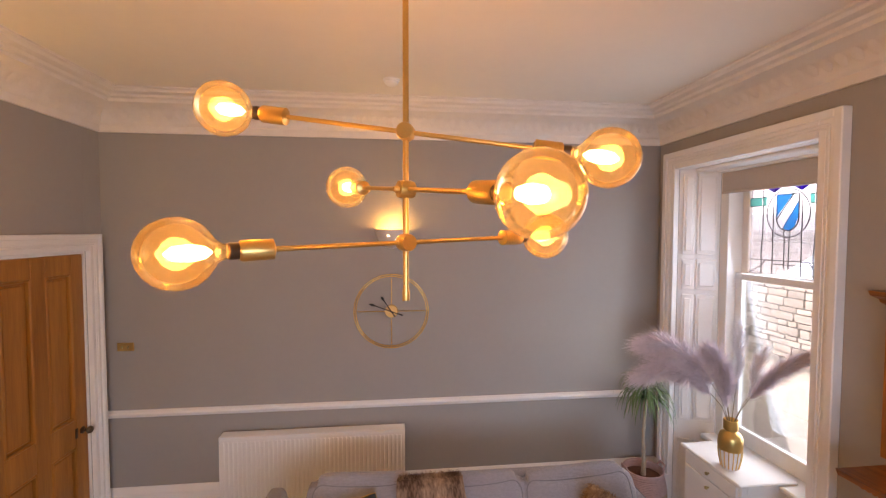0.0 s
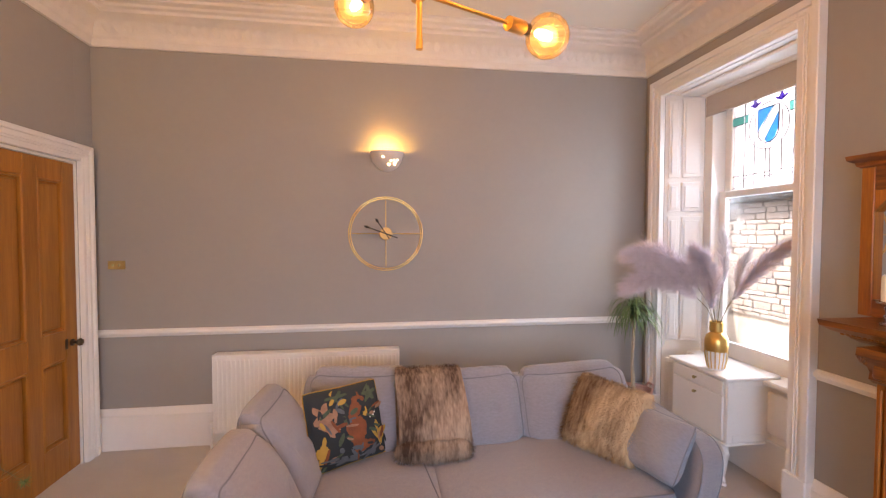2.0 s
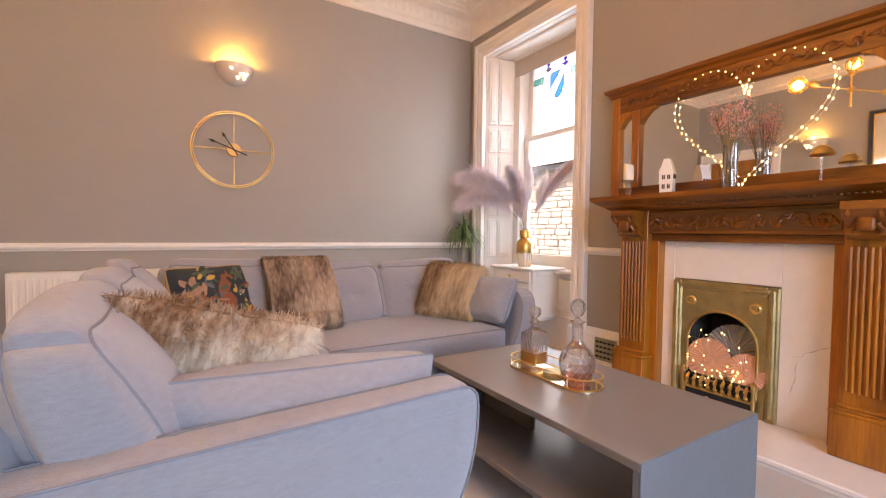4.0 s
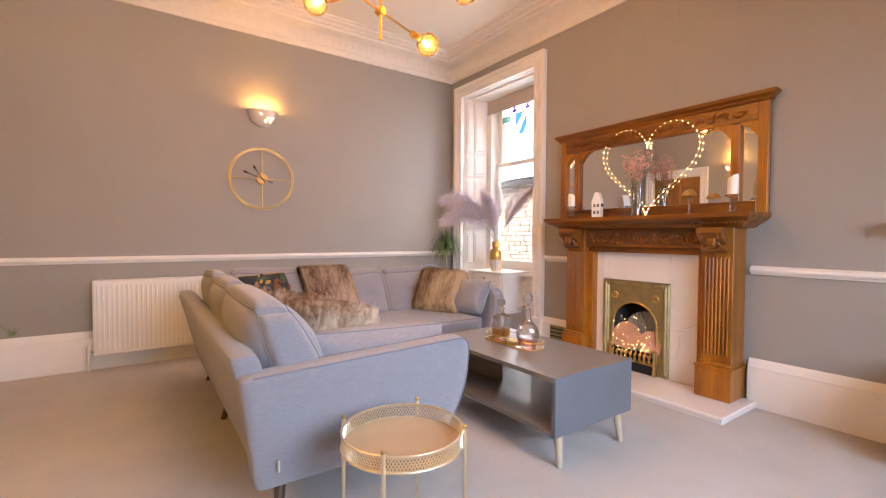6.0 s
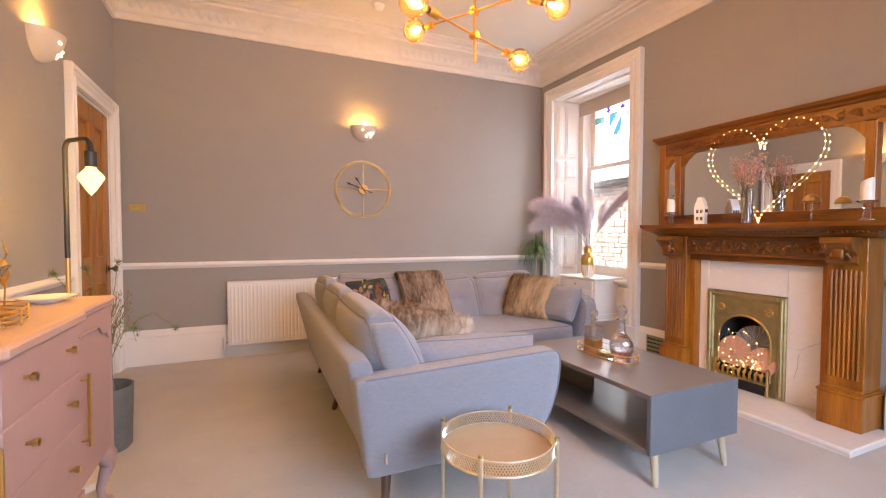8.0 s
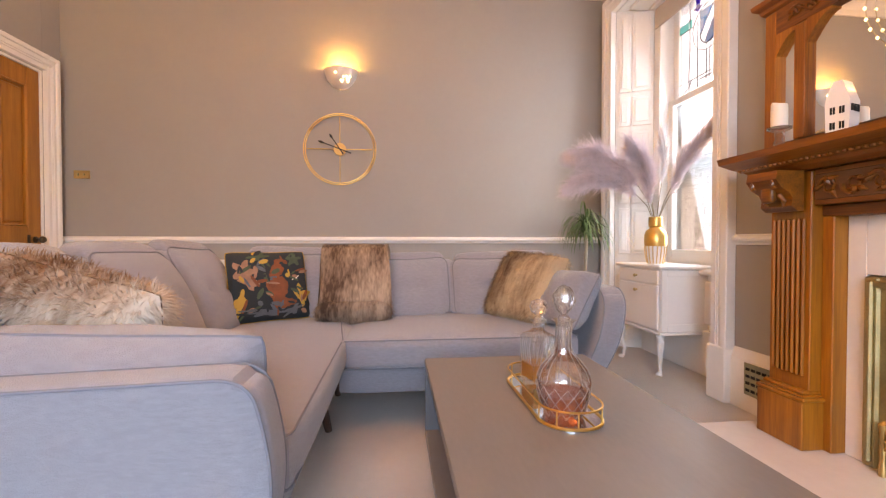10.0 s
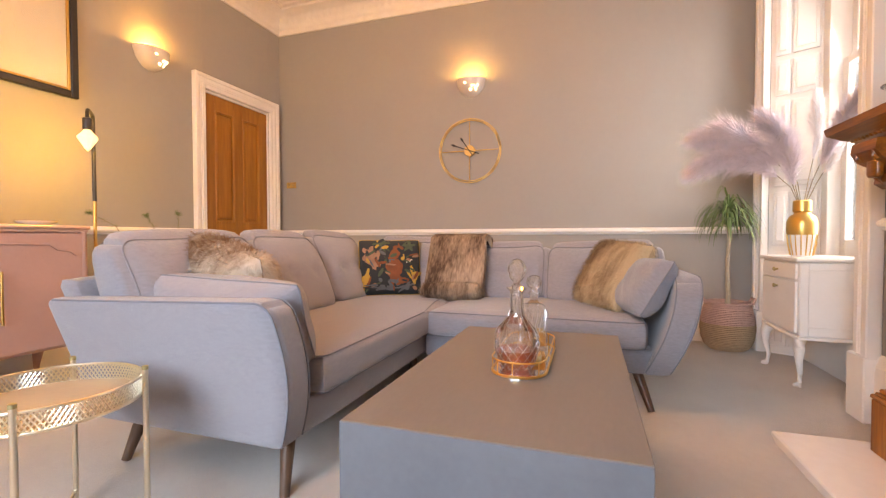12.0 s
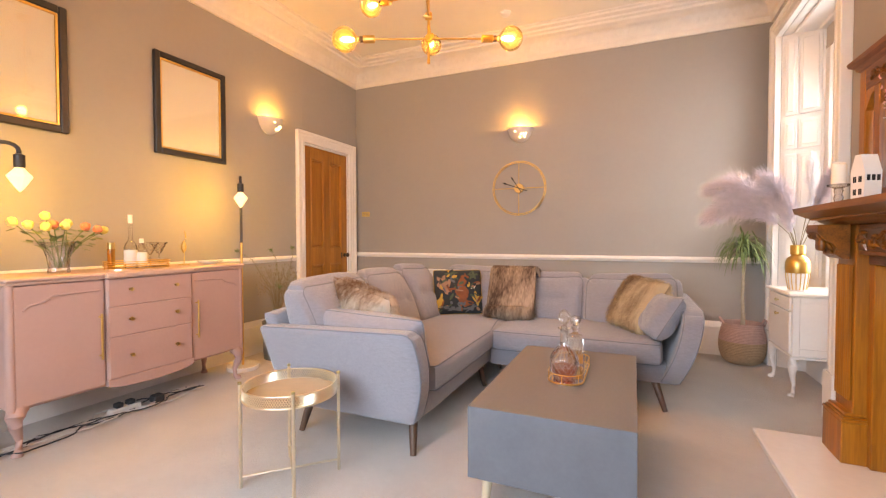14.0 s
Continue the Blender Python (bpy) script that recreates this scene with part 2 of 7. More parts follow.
M = {
    "wall": mat("grey_wall_paint", (0.332, 0.313, 0.290), 0.85, vary=0.04, scale=2.5, bump=0.05, bump_scale=220),
    "ceiling": mat("ceiling_paint", (0.77, 0.72, 0.63), 0.9, vary=0.03, scale=2, bump=0.06, bump_scale=120),
    "white": mat("white_gloss_paint", (0.80, 0.78, 0.75), 0.38, vary=0.04, scale=5, bump=0.03, bump_scale=40),
    "plaster": mat("cornice_plaster", (0.74, 0.69, 0.63), 0.8, vary=0.06, scale=12, bump=0.12, bump_scale=60),
    "carpet": mat("beige_carpet", (0.62, 0.57, 0.52), 1.0, vary=0.11, scale=3.5, bump=0.9, bump_scale=420, sheen=0.3),
    "sofa": mat("grey_sofa_weave", (0.265, 0.262, 0.292), 0.95, vary=0.16, scale=45, bump=0.5, bump_scale=320, stretch=(1, 1, 3), sheen=0.35),
    "piping": mat("sofa_piping", (0.19, 0.195, 0.225), 0.9, vary=0.1, scale=60),
    "pine": wood("pine_door_wood", (0.27, 0.098, 0.012), (0.44, 0.185, 0.030), 0.42, coat=0.08),
    "oak": wood("carved_oak", (0.09, 0.024, 0.003), (0.34, 0.110, 0.011), 0.36, (1, 0.08, 1), coat=0.08),
    "oak_v": wood("carved_oak_upright", (0.19, 0.055, 0.005), (0.48, 0.172, 0.016), 0.36, coat=0.08),
    # darker oak: the shade of the recesses behind carving is put into the colour
    "oak_dark": wood("carved_oak_recess_shade", (0.085, 0.03, 0.01), (0.16, 0.066, 0.02), 0.4, (1, 0.1, 1)),
    "walnut": wood("dark_leg_wood", (0.07, 0.032, 0.018), (0.14, 0.07, 0.04), 0.4),
    "darkbox": wood("dark_cabinet_wood", (0.05, 0.022, 0.016), (0.09, 0.045, 0.03), 0.4, (1, 0.1, 1)),
    "marble": mat("white_marble", (0.80, 0.76, 0.73), 0.2, vary=0.06, scale=3, second=(0.86, 0.83, 0.81), coat=0.3),
    "vein": mat("marble_vein", (0.46, 0.42, 0.42), 0.3, vary=0.2),
    "brass": mat("aged_brass", (0.62, 0.43, 0.17), 0.3, 1.0, vary=0.22, scale=16, bump=0.1, bump_scale=50),
    "antique": mat("antique_brass", (0.50, 0.42, 0.22), 0.5, 1.0, vary=0.25, scale=14, bump=0.15, bump_scale=50),
    "gold": mat("brushed_gold", (0.74, 0.46, 0.15), 0.34, 1.0, vary=0.08, scale=20),
    "tray_metal": mat("dull_gold_sheet", (0.46, 0.38, 0.27), 0.8, 0.3, vary=0.08, scale=12),
    "pale_gold": mat("pale_gold_metal", (0.84, 0.75, 0.58), 0.34, 1.0, vary=0.08, scale=20),
    "tray_gold": mat("satin_gold_dial", (0.66, 0.42, 0.16), 0.55, 0.6, vary=0.05, scale=20),
    "iron": mat("black_iron", (0.025, 0.024, 0.024), 0.5, 0.4, vary=0.3, scale=20, bump=0.1),
    "black": mat("black_paint", (0.018, 0.017, 0.018), 0.4, vary=0.2),
    "soot": mat("sooty_firebrick", (0.05, 0.045, 0.045), 0.9, vary=0.4, scale=12, bump=0.4),
    "table": mat("taupe_wood_grain_table", (0.185, 0.165, 0.152), 0.46, vary=0.12, scale=10, bump=0.06, bump_scale=25, stretch=(1, 0.3, 1), coat=0.15),
    # cool window light on the table's ends is put into this bluer grey
    "table_end": mat("grey_table_end_cool_light", (0.125, 0.135, 0.15), 0.5, vary=0.14, scale=7, bump=0.1, bump_scale=25),
    "beech": wood("pale_leg_wood", (0.42, 0.33, 0.22), (0.58, 0.48, 0.34), 0.45),
    "pink": mat("dusty_pink_chalk_paint", (0.47, 0.298, 0.262), 0.6, vary=0.06, scale=4, bump=0.06, bump_scale=50),
    # top is coloured paler and smoother than the sideboard's front
    "pink_top": mat("dusty_pink_paler_top", (0.56, 0.37, 0.30), 0.35, vary=0.07, scale=5, bump=0.04),
    "mirror": mat("mirror_silver", (0.9, 0.9, 0.9), 0.015, 1.0, vary=0.0),
    "wax": mat("candle_wax", (0.86, 0.80, 0.70), 0.5, vary=0.03),
    "ceramic": mat("white_ceramic", (0.82, 0.80, 0.77), 0.25, vary=0.03, coat=0.4),
    "sconce": mat("cream_glazed_ceramic", (0.62, 0.56, 0.50), 0.3, vary=0.04, coat=0.3),
    "paper": mat("cream_print_paper", (0.76, 0.70, 0.60), 0.8, vary=0.04, scale=6),
    "pencil": mat("pencil_line", (0.50, 0.44, 0.36), 0.9, vary=0.1),
    "clear": glass("clear_glass", (0.96, 0.97, 0.97), 0.05),
    "crystal": glass("cut_crystal", (0.985, 0.985, 0.985), 0.05, 0.03, (0.95, 0.95, 0.96), 0.10, edge=0.2),
    "cut_glass": glass("heavy_cut_crystal", (0.99, 0.99, 0.99), 0.12, 0.0, (0.97, 0.97, 0.97), 0.2, edge=0.24),
    # lines of the cut pattern, with the facets' sparkle put into their white colour
    "cut_glint": glass("white_cut_glint", (0.99, 0.99, 0.99), 0.35, 0.05, (1.0, 1.0, 1.0), 0.6, edge=0.3),
    "pane": glass("window_pane", (0.96, 0.98, 0.98), 0.03),
    "bulb": glass("amber_bulb_glass", (1.0, 0.91, 0.64), 0.06, 0.02, (1.0, 0.78, 0.40), 0.02, 0.2),
    "filament": glow("bulb_filament", (1.0, 0.70, 0.30), 10),
    "crystal_bulb": glow("lamp_bulb", (1.0, 0.76, 0.36), 0.42),
    # emission standing in for bulb light that shows through the bowl's openings
    "hole_glow": glow("sconce_opening_glow", (1.0, 0.80, 0.45), 1.6),
    "fairy": glow("fairy_light", (1.0, 0.78, 0.34), 1.4),
    "wire": mat("fairy_wire", (0.55, 0.47, 0.33), 0.35, 0.8),
    "whisky": glass("amber_spirit", (0.98, 0.75, 0.36), 0.05, 0.02, (0.98, 0.55, 0.14), 0.55),
    "port": glass("red_spirit", (0.96, 0.60, 0.46), 0.06, 0.02, (0.90, 0.34, 0.16), 0.38),
    "terracotta_fan": mat("peach_paper_fan", (0.60, 0.31, 0.21), 0.8, vary=0.06, scale=10),
    "grey_fan": mat("grey_paper_fan", (0.30, 0.30, 0.31), 0.8, vary=0.12, scale=10),
    "leaf": mat("fresh_green_leaf", (0.11, 0.175, 0.055), 0.5, vary=0.35, scale=12),
    "bark": mat("pale_plant_stem", (0.40, 0.33, 0.24), 0.9, vary=0.25, scale=30, bump=0.5, bump_scale=80),
    "basket": mat("pink_woven_basket", (0.52, 0.34, 0.30), 0.9, vary=0.15, scale=40, bump=0.6, bump_scale=120),
    "straw": mat("natural_straw_weave", (0.42, 0.30, 0.19), 0.9, vary=0.2, scale=40, bump=0.6, bump_scale=120),
    "soil": mat("potting_soil", (0.14, 0.055, 0.028), 1.0, vary=0.3, scale=30, bump=0.6),
    "pampas": mat("mauve_pampas_plume", (0.78, 0.70, 0.74), 0.95, vary=0.2, scale=25),
    "pampas_white": mat("white_dried_grass", (0.78, 0.74, 0.74), 0.95, vary=0.1, scale=25),
    "dry": mat("dried_stem", (0.24, 0.18, 0.09), 0.9, vary=0.3, scale=30),
    "dry_pink": mat("dried_pink_flower", (0.72, 0.36, 0.31), 0.9, vary=0.3, scale=60),
    "dry_peach": mat("dried_peach_grass", (0.60, 0.42, 0.31), 0.9, vary=0.3, scale=60),
    "fur_tan": mat("tan_fur", (0.20, 0.092, 0.034), 0.95, vary=0.3, scale=3.0, stretch=(2.6, 1, 0.5), second=(0.60, 0.45, 0.28), span=(0.55, 0.90)),
    "fur_grey": mat("grey_brown_fur", (0.085, 0.046, 0.026), 0.95, vary=0.3, scale=3.2, stretch=(2.8, 1, 0.6), second=(0.40, 0.30, 0.22), span=(0.57, 0.94)),
    "fur_pale": mat("pale_grey_brown_fur", (0.22, 0.105, 0.045), 0.95, vary=0.3, scale=2.8, stretch=(2.4, 1, 0.6), second=(0.58, 0.48, 0.38), span=(0.58, 0.92)),
    "stone": mat("sandstone_block", (0.34, 0.305, 0.285), 0.9, vary=0.25, scale=9, bump=0.7, bump_scale=30, piece=0.22),
    "mortar": mat("lime_mortar", (0.40, 0.37, 0.33), 0.95, vary=0.15, scale=15, bump=0.4),
    "slate": mat("slate_roof", (0.10, 0.11, 0.14), 0.6, vary=0.3, scale=20, bump=0.3, piece=0.2),
    "ground": mat("yard_paving", (0.28, 0.26, 0.24), 0.9, vary=0.2, scale=4, bump=0.3),
    "blind": mat("roller_blind_fabric", (0.50, 0.45, 0.40), 0.9, vary=0.05, scale=60),
    "lead": mat("lead_came", (0.03, 0.03, 0.035), 0.5, 0.5, vary=0.2),
    "blue": glass("cobalt_glass", (0.05, 0.50, 0.85), 0.03, 0.05, (0.04, 0.45, 0.85), 0.3),
    "purple": glass("violet_glass", (0.13, 0.05, 0.50), 0.03, 0.05, (0.12, 0.05, 0.6), 0.35),
    "teal": glass("teal_glass", (0.30, 0.72, 0.68), 0.03, 0.05, (0.2, 0.65, 0.6), 0.35),
    "opal": glass("textured_pale_glass", (0.90, 0.91, 0.94), 0.03, 0.1, (0.92, 0.92, 0.96), 0.25),
    "pot": mat("grey_green_pot", (0.16, 0.165, 0.15), 0.6, vary=0.25, scale=10, bump=0.2),
    "cable": mat("black_cable", (0.02, 0.02, 0.022), 0.6, vary=0.2),
    "cable_white": mat("white_cable", (0.55, 0.53, 0.5), 0.6, vary=0.1),
    "rose_y": mat("yellow_rose_petal", (0.80, 0.68, 0.24), 0.7, vary=0.15, scale=40),
    "rose_r": mat("coral_rose_petal", (0.76, 0.22, 0.11), 0.7, vary=0.25, scale=40),
    "label": mat("bottle_label", (0.75, 0.70, 0.62), 0.7, vary=0.05),
    "navy": mat("dark_print_cloth", (0.022, 0.028, 0.03), 0.9, vary=0.2, scale=30),
    "orange": mat("rust_print", (0.20, 0.06, 0.022), 0.9, vary=0.4, scale=25),
    "peach": mat("peach_print", (0.30, 0.16, 0.10), 0.9, vary=0.35, scale=25),
    "green_print": mat("green_print", (0.06, 0.085, 0.05), 0.9, vary=0.4, scale=25),
    "grey_print": mat("slate_print", (0.09, 0.105, 0.12), 0.9, vary=0.3, scale=25),
    "mustard": mat("mustard_piping", (0.46, 0.27, 0.05), 0.9, vary=0.1),
    "knob": mat("dark_bronze", (0.10, 0.07, 0.045), 0.35, 0.8, vary=0.2),
    "vent": mat("tarnished_vent_metal", (0.34, 0.33, 0.22), 0.5, 0.5, vary=0.2),
    "plastic": mat("white_plastic", (0.78, 0.76, 0.73), 0.4, vary=0.03),
    "black_lens": mat("black_hole", (0.01, 0.01, 0.01), 0.8, vary=0.1),
}


# ---- building helpers ----
class Geo:
    """Gathers vertices and faces of one mesh."""

    def __init__(self):
        self.v, self.f = [], []

    def add(self, verts, faces, m=None):
        n = len(self.v)
        self.v += [tuple(m @ Vector(p)) for p in verts] if m else [tuple(p) for p in verts]
        self.f += [tuple(i + n for i in f) for f in faces]
        return self

    def box(self, x0, x1, y0, y1, z0, z1, b=0.003, m=None):
        b = min(b, (x1 - x0) * 0.4, (y1 - y0) * 0.4, (z1 - z0) * 0.4)
        X, Y, Z = (x0, x1), (y0, y1), (z0, z1)
        verts, ids = [], {}
        for i in (0, 1):
            for j in (0, 1):
                for k in (0, 1):
                    p = (X[i], Y[j], Z[k])
                    s = (1 - 2 * i, 1 - 2 * j, 1 - 2 * k)
                    for a in range(3):
                        ids[i, j, k, a] = len(verts)
                        verts.append(tuple(p[c] + (0 if c == a else s[c] * b) for c in range(3)))
        faces = []
        for a in range(3):
            c, d = (a + 1) % 3, (a + 2) % 3
            for side in (0, 1):
                loop = []
                for u, w in ((0, 0), (1, 0), (1, 1), (0, 1)):
                    k = [0, 0, 0]
                    k[a], k[c], k[d] = side, u, w
                    loop.append(ids[(*k, a)])
                faces.append(tuple(loop if side else loop[::-1]))
            for u in (0, 1):
                for w in (0, 1):
                    k0, k1 = [0, 0, 0], [0, 0, 0]
                    k0[c] = k1[c] = u
                    k0[d] = k1[d] = w
                    k1[a] = 1
                    q = (ids[(*k0, c)], ids[(*k1, c)], ids[(*k1, d)], ids[(*k0, d)])
                    faces.append(q if (u == w) else q[::-1])
        for i in (0, 1):
            for j in (0, 1):
                for k in (0, 1):
                    t = (ids[i, j, k, 0], ids[i, j, k, 1], ids[i, j, k, 2])
                    faces.append(t if (i + j + k) % 2 else t[::-1])
        return self.add(verts, faces, m)

    def lathe(self, profile, n=24, m=None, arc=1.0, caps=True):
        """profile: (radius, height) pairs from bottom to top."""
        verts, faces = [], []
        full = arc >= 1
        cols = n if full else n + 1
        for r, z in profile:
            for i in range(cols):
                a = 2 * math.pi * arc * i / n
                verts.append((r * math.cos(a), r * math.sin(a), z))
        for k in range(len(profile) - 1):
            for i in range(n):
                j = (i + 1) % cols
                faces.append((k * cols + i, k * cols + j, (k + 1) * cols + j, (k + 1) * cols + i))
        if caps and full:
            if profile[0][0] > 1e-4:
                faces.append(tuple(range(cols))[::-1])
            if profile[-1][0] > 1e-4:
                faces.append(tuple((len(profile) - 1) * cols + i for i in range(cols)))
        return self.add(verts, faces, m)

    def tube(self, pts, r, n=8, closed=False, m=None):
        """A round bar along points; r a number or one for each point."""
        pts = [Vector(p) for p in pts]
        rs = r if isinstance(r, (list, tuple)) else [r] * len(pts)
        verts, faces, k = [], [], len(pts)
        up = Vector((0.13, 0.27, 0.95)).normalized()
        for i, p in enumerate(pts):
            a = pts[i - 1] if (i or closed) else p
            b = pts[(i + 1) % k] if (i < k - 1 or closed) else p
            d = (b - a).normalized()
            s = d.cross(up)
            if s.length < 0.1:
                s = d.cross(Vector((1, 0, 0)))
            s.normalize()
            w = s.cross(d)
            for j in range(n):
                t = 2 * math.pi * j / n
                verts.append(p + (s * math.cos(t) + w * math.sin(t)) * rs[i])
        for i in range(k if closed else k - 1):
            for j in range(n):
                a, b = i * n, ((i + 1) % k) * n
                faces.append((a + j, b + j, b + (j + 1) % n, a + (j + 1) % n))
        if not closed:
            faces += [tuple(range(n)), tuple((k - 1) * n + j for j in range(n))[::-1]]
        return self.add(verts, faces, m)

    def prism(self, outline, h0, h1, m=None):
        """An outline in x, y, raised from h0 to h1."""
        n = len(outline)
        verts = [(x, y, h0) for x, y in outline] + [(x, y, h1) for x, y in outline]
        faces = [tuple(range(n))[::-1], tuple(range(n, 2 * n))]
        faces += [(i, (i + 1) % n, n + (i + 1) % n, n + i) for i in range(n)]
        return self.add(verts, faces, m)

    def sweep(self, profile, path, closed=False, m=None):
        """A moulding: profile of (out, up) along level corner points; out is to the left of the way, mitred."""
        pts = [Vector((p[0], p[1], 0)) for p in path]
        z0, k, n = path[0][2] if len(path[0]) > 2 else 0, len(path), len(profile)
        verts, faces = [], []
        for i, p in enumerate(pts):
            d1 = (p - pts[i - 1]).normalized() if (i or closed) else None
            d2 = (pts[(i + 1) % k] - p).normalized() if (i < k - 1 or closed) else None
            d1, d2 = d1 or d2, d2 or d1
            n1, n2 = Vector((-d1.y, d1.x, 0)), Vector((-d2.y, d2.x, 0))
            nn = n1 + n2
            nn = nn / max(0.2, nn.dot(n1))
            verts += [tuple(p + nn * o + Vector((0, 0, z0 + u))) for o, u in profile]
        for i in range(k if closed else k - 1):
            a, b = i * n, ((i + 1) % k) * n
            faces += [(a + j, b + j, b + (j + 1) % n, a + (j + 1) % n) for j in range(n)]
        if not closed:
            faces += [tuple(range(n))[::-1], tuple((k - 1) * n + j for j in range(n))]
        return self.add(verts, faces, m)

    def soft(self, sx, sy, sz, r=0.05, puff=0.0, n=9, m=None, bend=None):
        """A rounded, slightly swollen block about its centre."""
        h = Vector((sx / 2, sy / 2, sz / 2))
        r = min(r, *(c * 0.98 for c in h))
        verts, faces, index = [], [], {}

        def vert(p):
            key = tuple(round(c, 4) for c in p)
            if key not in index:
                q = Vector([p[c] * h[c] for c in range(3)])
                core = Vector([max(-h[c] + r, min(h[c] - r, q[c])) for c in range(3)])
                d = q - core
                if d.length > 1e-6:
                    q = core + d.normalized() * min(r, d.length if sum(abs(c) > 1e-6 for c in d) == 1 else r)
                s = [1 - p[c] ** 4 for c in range(3)]
                q += Vector((p[0] * s[1] * s[2], p[1] * s[0] * s[2], p[2] * s[0] * s[1])) * puff
                if bend:
                    q = Vector(bend(q))
                index[key] = len(verts)
                verts.append(q)
            return index[key]

        g = [-math.cos(math.pi * i / n) * 0.35 + (2 * i / n - 1) * 0.65 for i in range(n + 1)]
        for a in range(3):
            c, d = (a + 1) % 3, (a + 2) % 3
            for side in (-1, 1):
                for i in range(n):
                    for j in range(n):
                        q = []
                        for u, w in ((0, 0), (1, 0), (1, 1), (0, 1)):
                            p = [0, 0, 0]
                            p[a], p[c], p[d] = side, g[i + u], g[j + w]
                            q.append(vert(p))
                        faces.append(tuple(q if side > 0 else q[::-1]))
        return self.add(verts, faces, m)

    def pillow(self, w, h, t, n=20, seed=0, m=None, dip=0.06):
        """A stuffed cushion standing in x and z, its middle at the origin."""
        rng = random.Random(seed)
        ph = [rng.uniform(0, 6) for _ in range(6)]
        verts, faces = [], []
        for side in (-1, 1):
            for i in range(n + 1):
                for j in range(n + 1):
                    u, v = 2 * i / n - 1, 2 * j / n - 1
                    x = u * w / 2 * (1 - dip * (1 - v * v) * abs(u) ** 3) * (1 - 0.055 * (u * v) ** 4)
                    z = v * h / 2 * (1 - dip * (1 - u * u) * abs(v) ** 3) * (1 - 0.055 * (u * v) ** 4)
                    k = ((1 - abs(u) ** 2.4) * (1 - abs(v) ** 2.4)) ** 0.42
                    k *= 1 + 0.07 * math.sin(5 * u + ph[0]) * math.sin(4 * v + ph[1]) + 0.04 * math.sin(9 * u + ph[2] + 5 * v)
                    verts.append((x, side * (t / 2 * k + 0.002), z))
        s = (n + 1) ** 2
        for i in range(n):
            for j in range(n):
                a, b, c, d = i * (n + 1) + j, (i + 1) * (n + 1) + j, (i + 1) * (n + 1) + j + 1, i * (n + 1) + j + 1
                faces += [(a, b, c, d), (s + d, s + c, s + b, s + a)]
        return self.add(verts, faces, m)


def pillow_rim(w, h, dip=0.06, k=10):
    out = []
    for a, b in (((-1, -1), (1, -1)), ((1, -1), (1, 1)), ((1, 1), (-1, 1)), ((-1, 1), (-1, -1))):
        for i in range(k):
            u, v = a[0] + (b[0] - a[0]) * i / k, a[1] + (b[1] - a[1]) * i / k
            q = 1 - 0.055 * (u * v) ** 4
            out.append((u * w / 2 * (1 - dip * (1 - v * v) * abs(u) ** 3) * q, 0, v * h / 2 * (1 - dip * (1 - u * u) * abs(v) ** 3) * q))
    return out


ORIGIN = {}


def mesh_from(name, geo, material, smooth=38):
    me = bpy.data.meshes.new(name)
    me.from_pydata(geo.v, [], geo.f)
    me.materials.append(material)
    if smooth:
        me.shade_smooth()
        me.set_sharp_from_angle(angle=radians(smooth))
    return me


def thing(name, label, category, at=(0, 0, 0), rz=0.0, group="", kind="", shift=(0, 0, 0), size=(1, 1, 1)):
    """An Empty for a thing drawn about at; shift and size place the drawn thing in the room."""
    ob = new(name)
    ob.empty_display_size = 0.1
    ob.matrix_world = pose(*(a + b for a, b in zip(at, shift)), 0, 0, rz) @ Matrix.Diagonal((*size, 1))
    ORIGIN[ob.name] = Vector(at)
    return tagged(ob, label, category, group, kind)


def part(name, geo, material, parent, label="", world=False, m=None, smooth=38):
    """Links geo as one mesh under a thing or a part; world: its numbers are places in the room."""
    if world:
        o = ORIGIN[parent.name]
        geo.v = [(x - o.x, y - o.y, z - o.z) for x, y, z in geo.v]
    ob = new(name, mesh_from(name, geo, material, smooth))
    ob.parent = parent
    ORIGIN[ob.name] = ORIGIN[parent.name]
    if m:
        ob.matrix_basis = m
    return tagged(ob, label)


def piece(name, me, parent, m):
    ob = new(name, me)
    ob.parent = parent
    ob.matrix_basis = m
    return ob


def solid(name, geo, material, label="", category="", kind="structure", smooth=38):
    ob = new(name, mesh_from(name, geo, material, smooth))
    ORIGIN[ob.name] = Vector((0, 0, 0))
    return tagged(ob, label, category, "", kind)


def arc(cx, cy, r, a0, a1, n=12):
    return [(cx + r * math.cos(radians(a0 + (a1 - a0) * i / n)), cy + r * math.sin(radians(a0 + (a1 - a0) * i / n))) for i in range(n + 1)]


def strands(geo, base, tips, width, rng):
    """Thin tapering blades from base points to tip points, slightly bowed."""
    for p, q in zip(base, tips):
        p, q = Vector(p), Vector(q)
        d = q - p
        s = d.cross(Vector((rng.uniform(-1, 1), rng.uniform(-1, 1), rng.uniform(-1, 1))))
        if s.length < 1e-7:
            continue
        s = s.normalized() * width
        mid = p + d * 0.55 + s * rng.uniform(-2, 2)
        geo.add([p - s, p + s, mid + s * 0.7, mid - s * 0.7, q], [(0, 1, 2, 3), (3, 2, 4)])


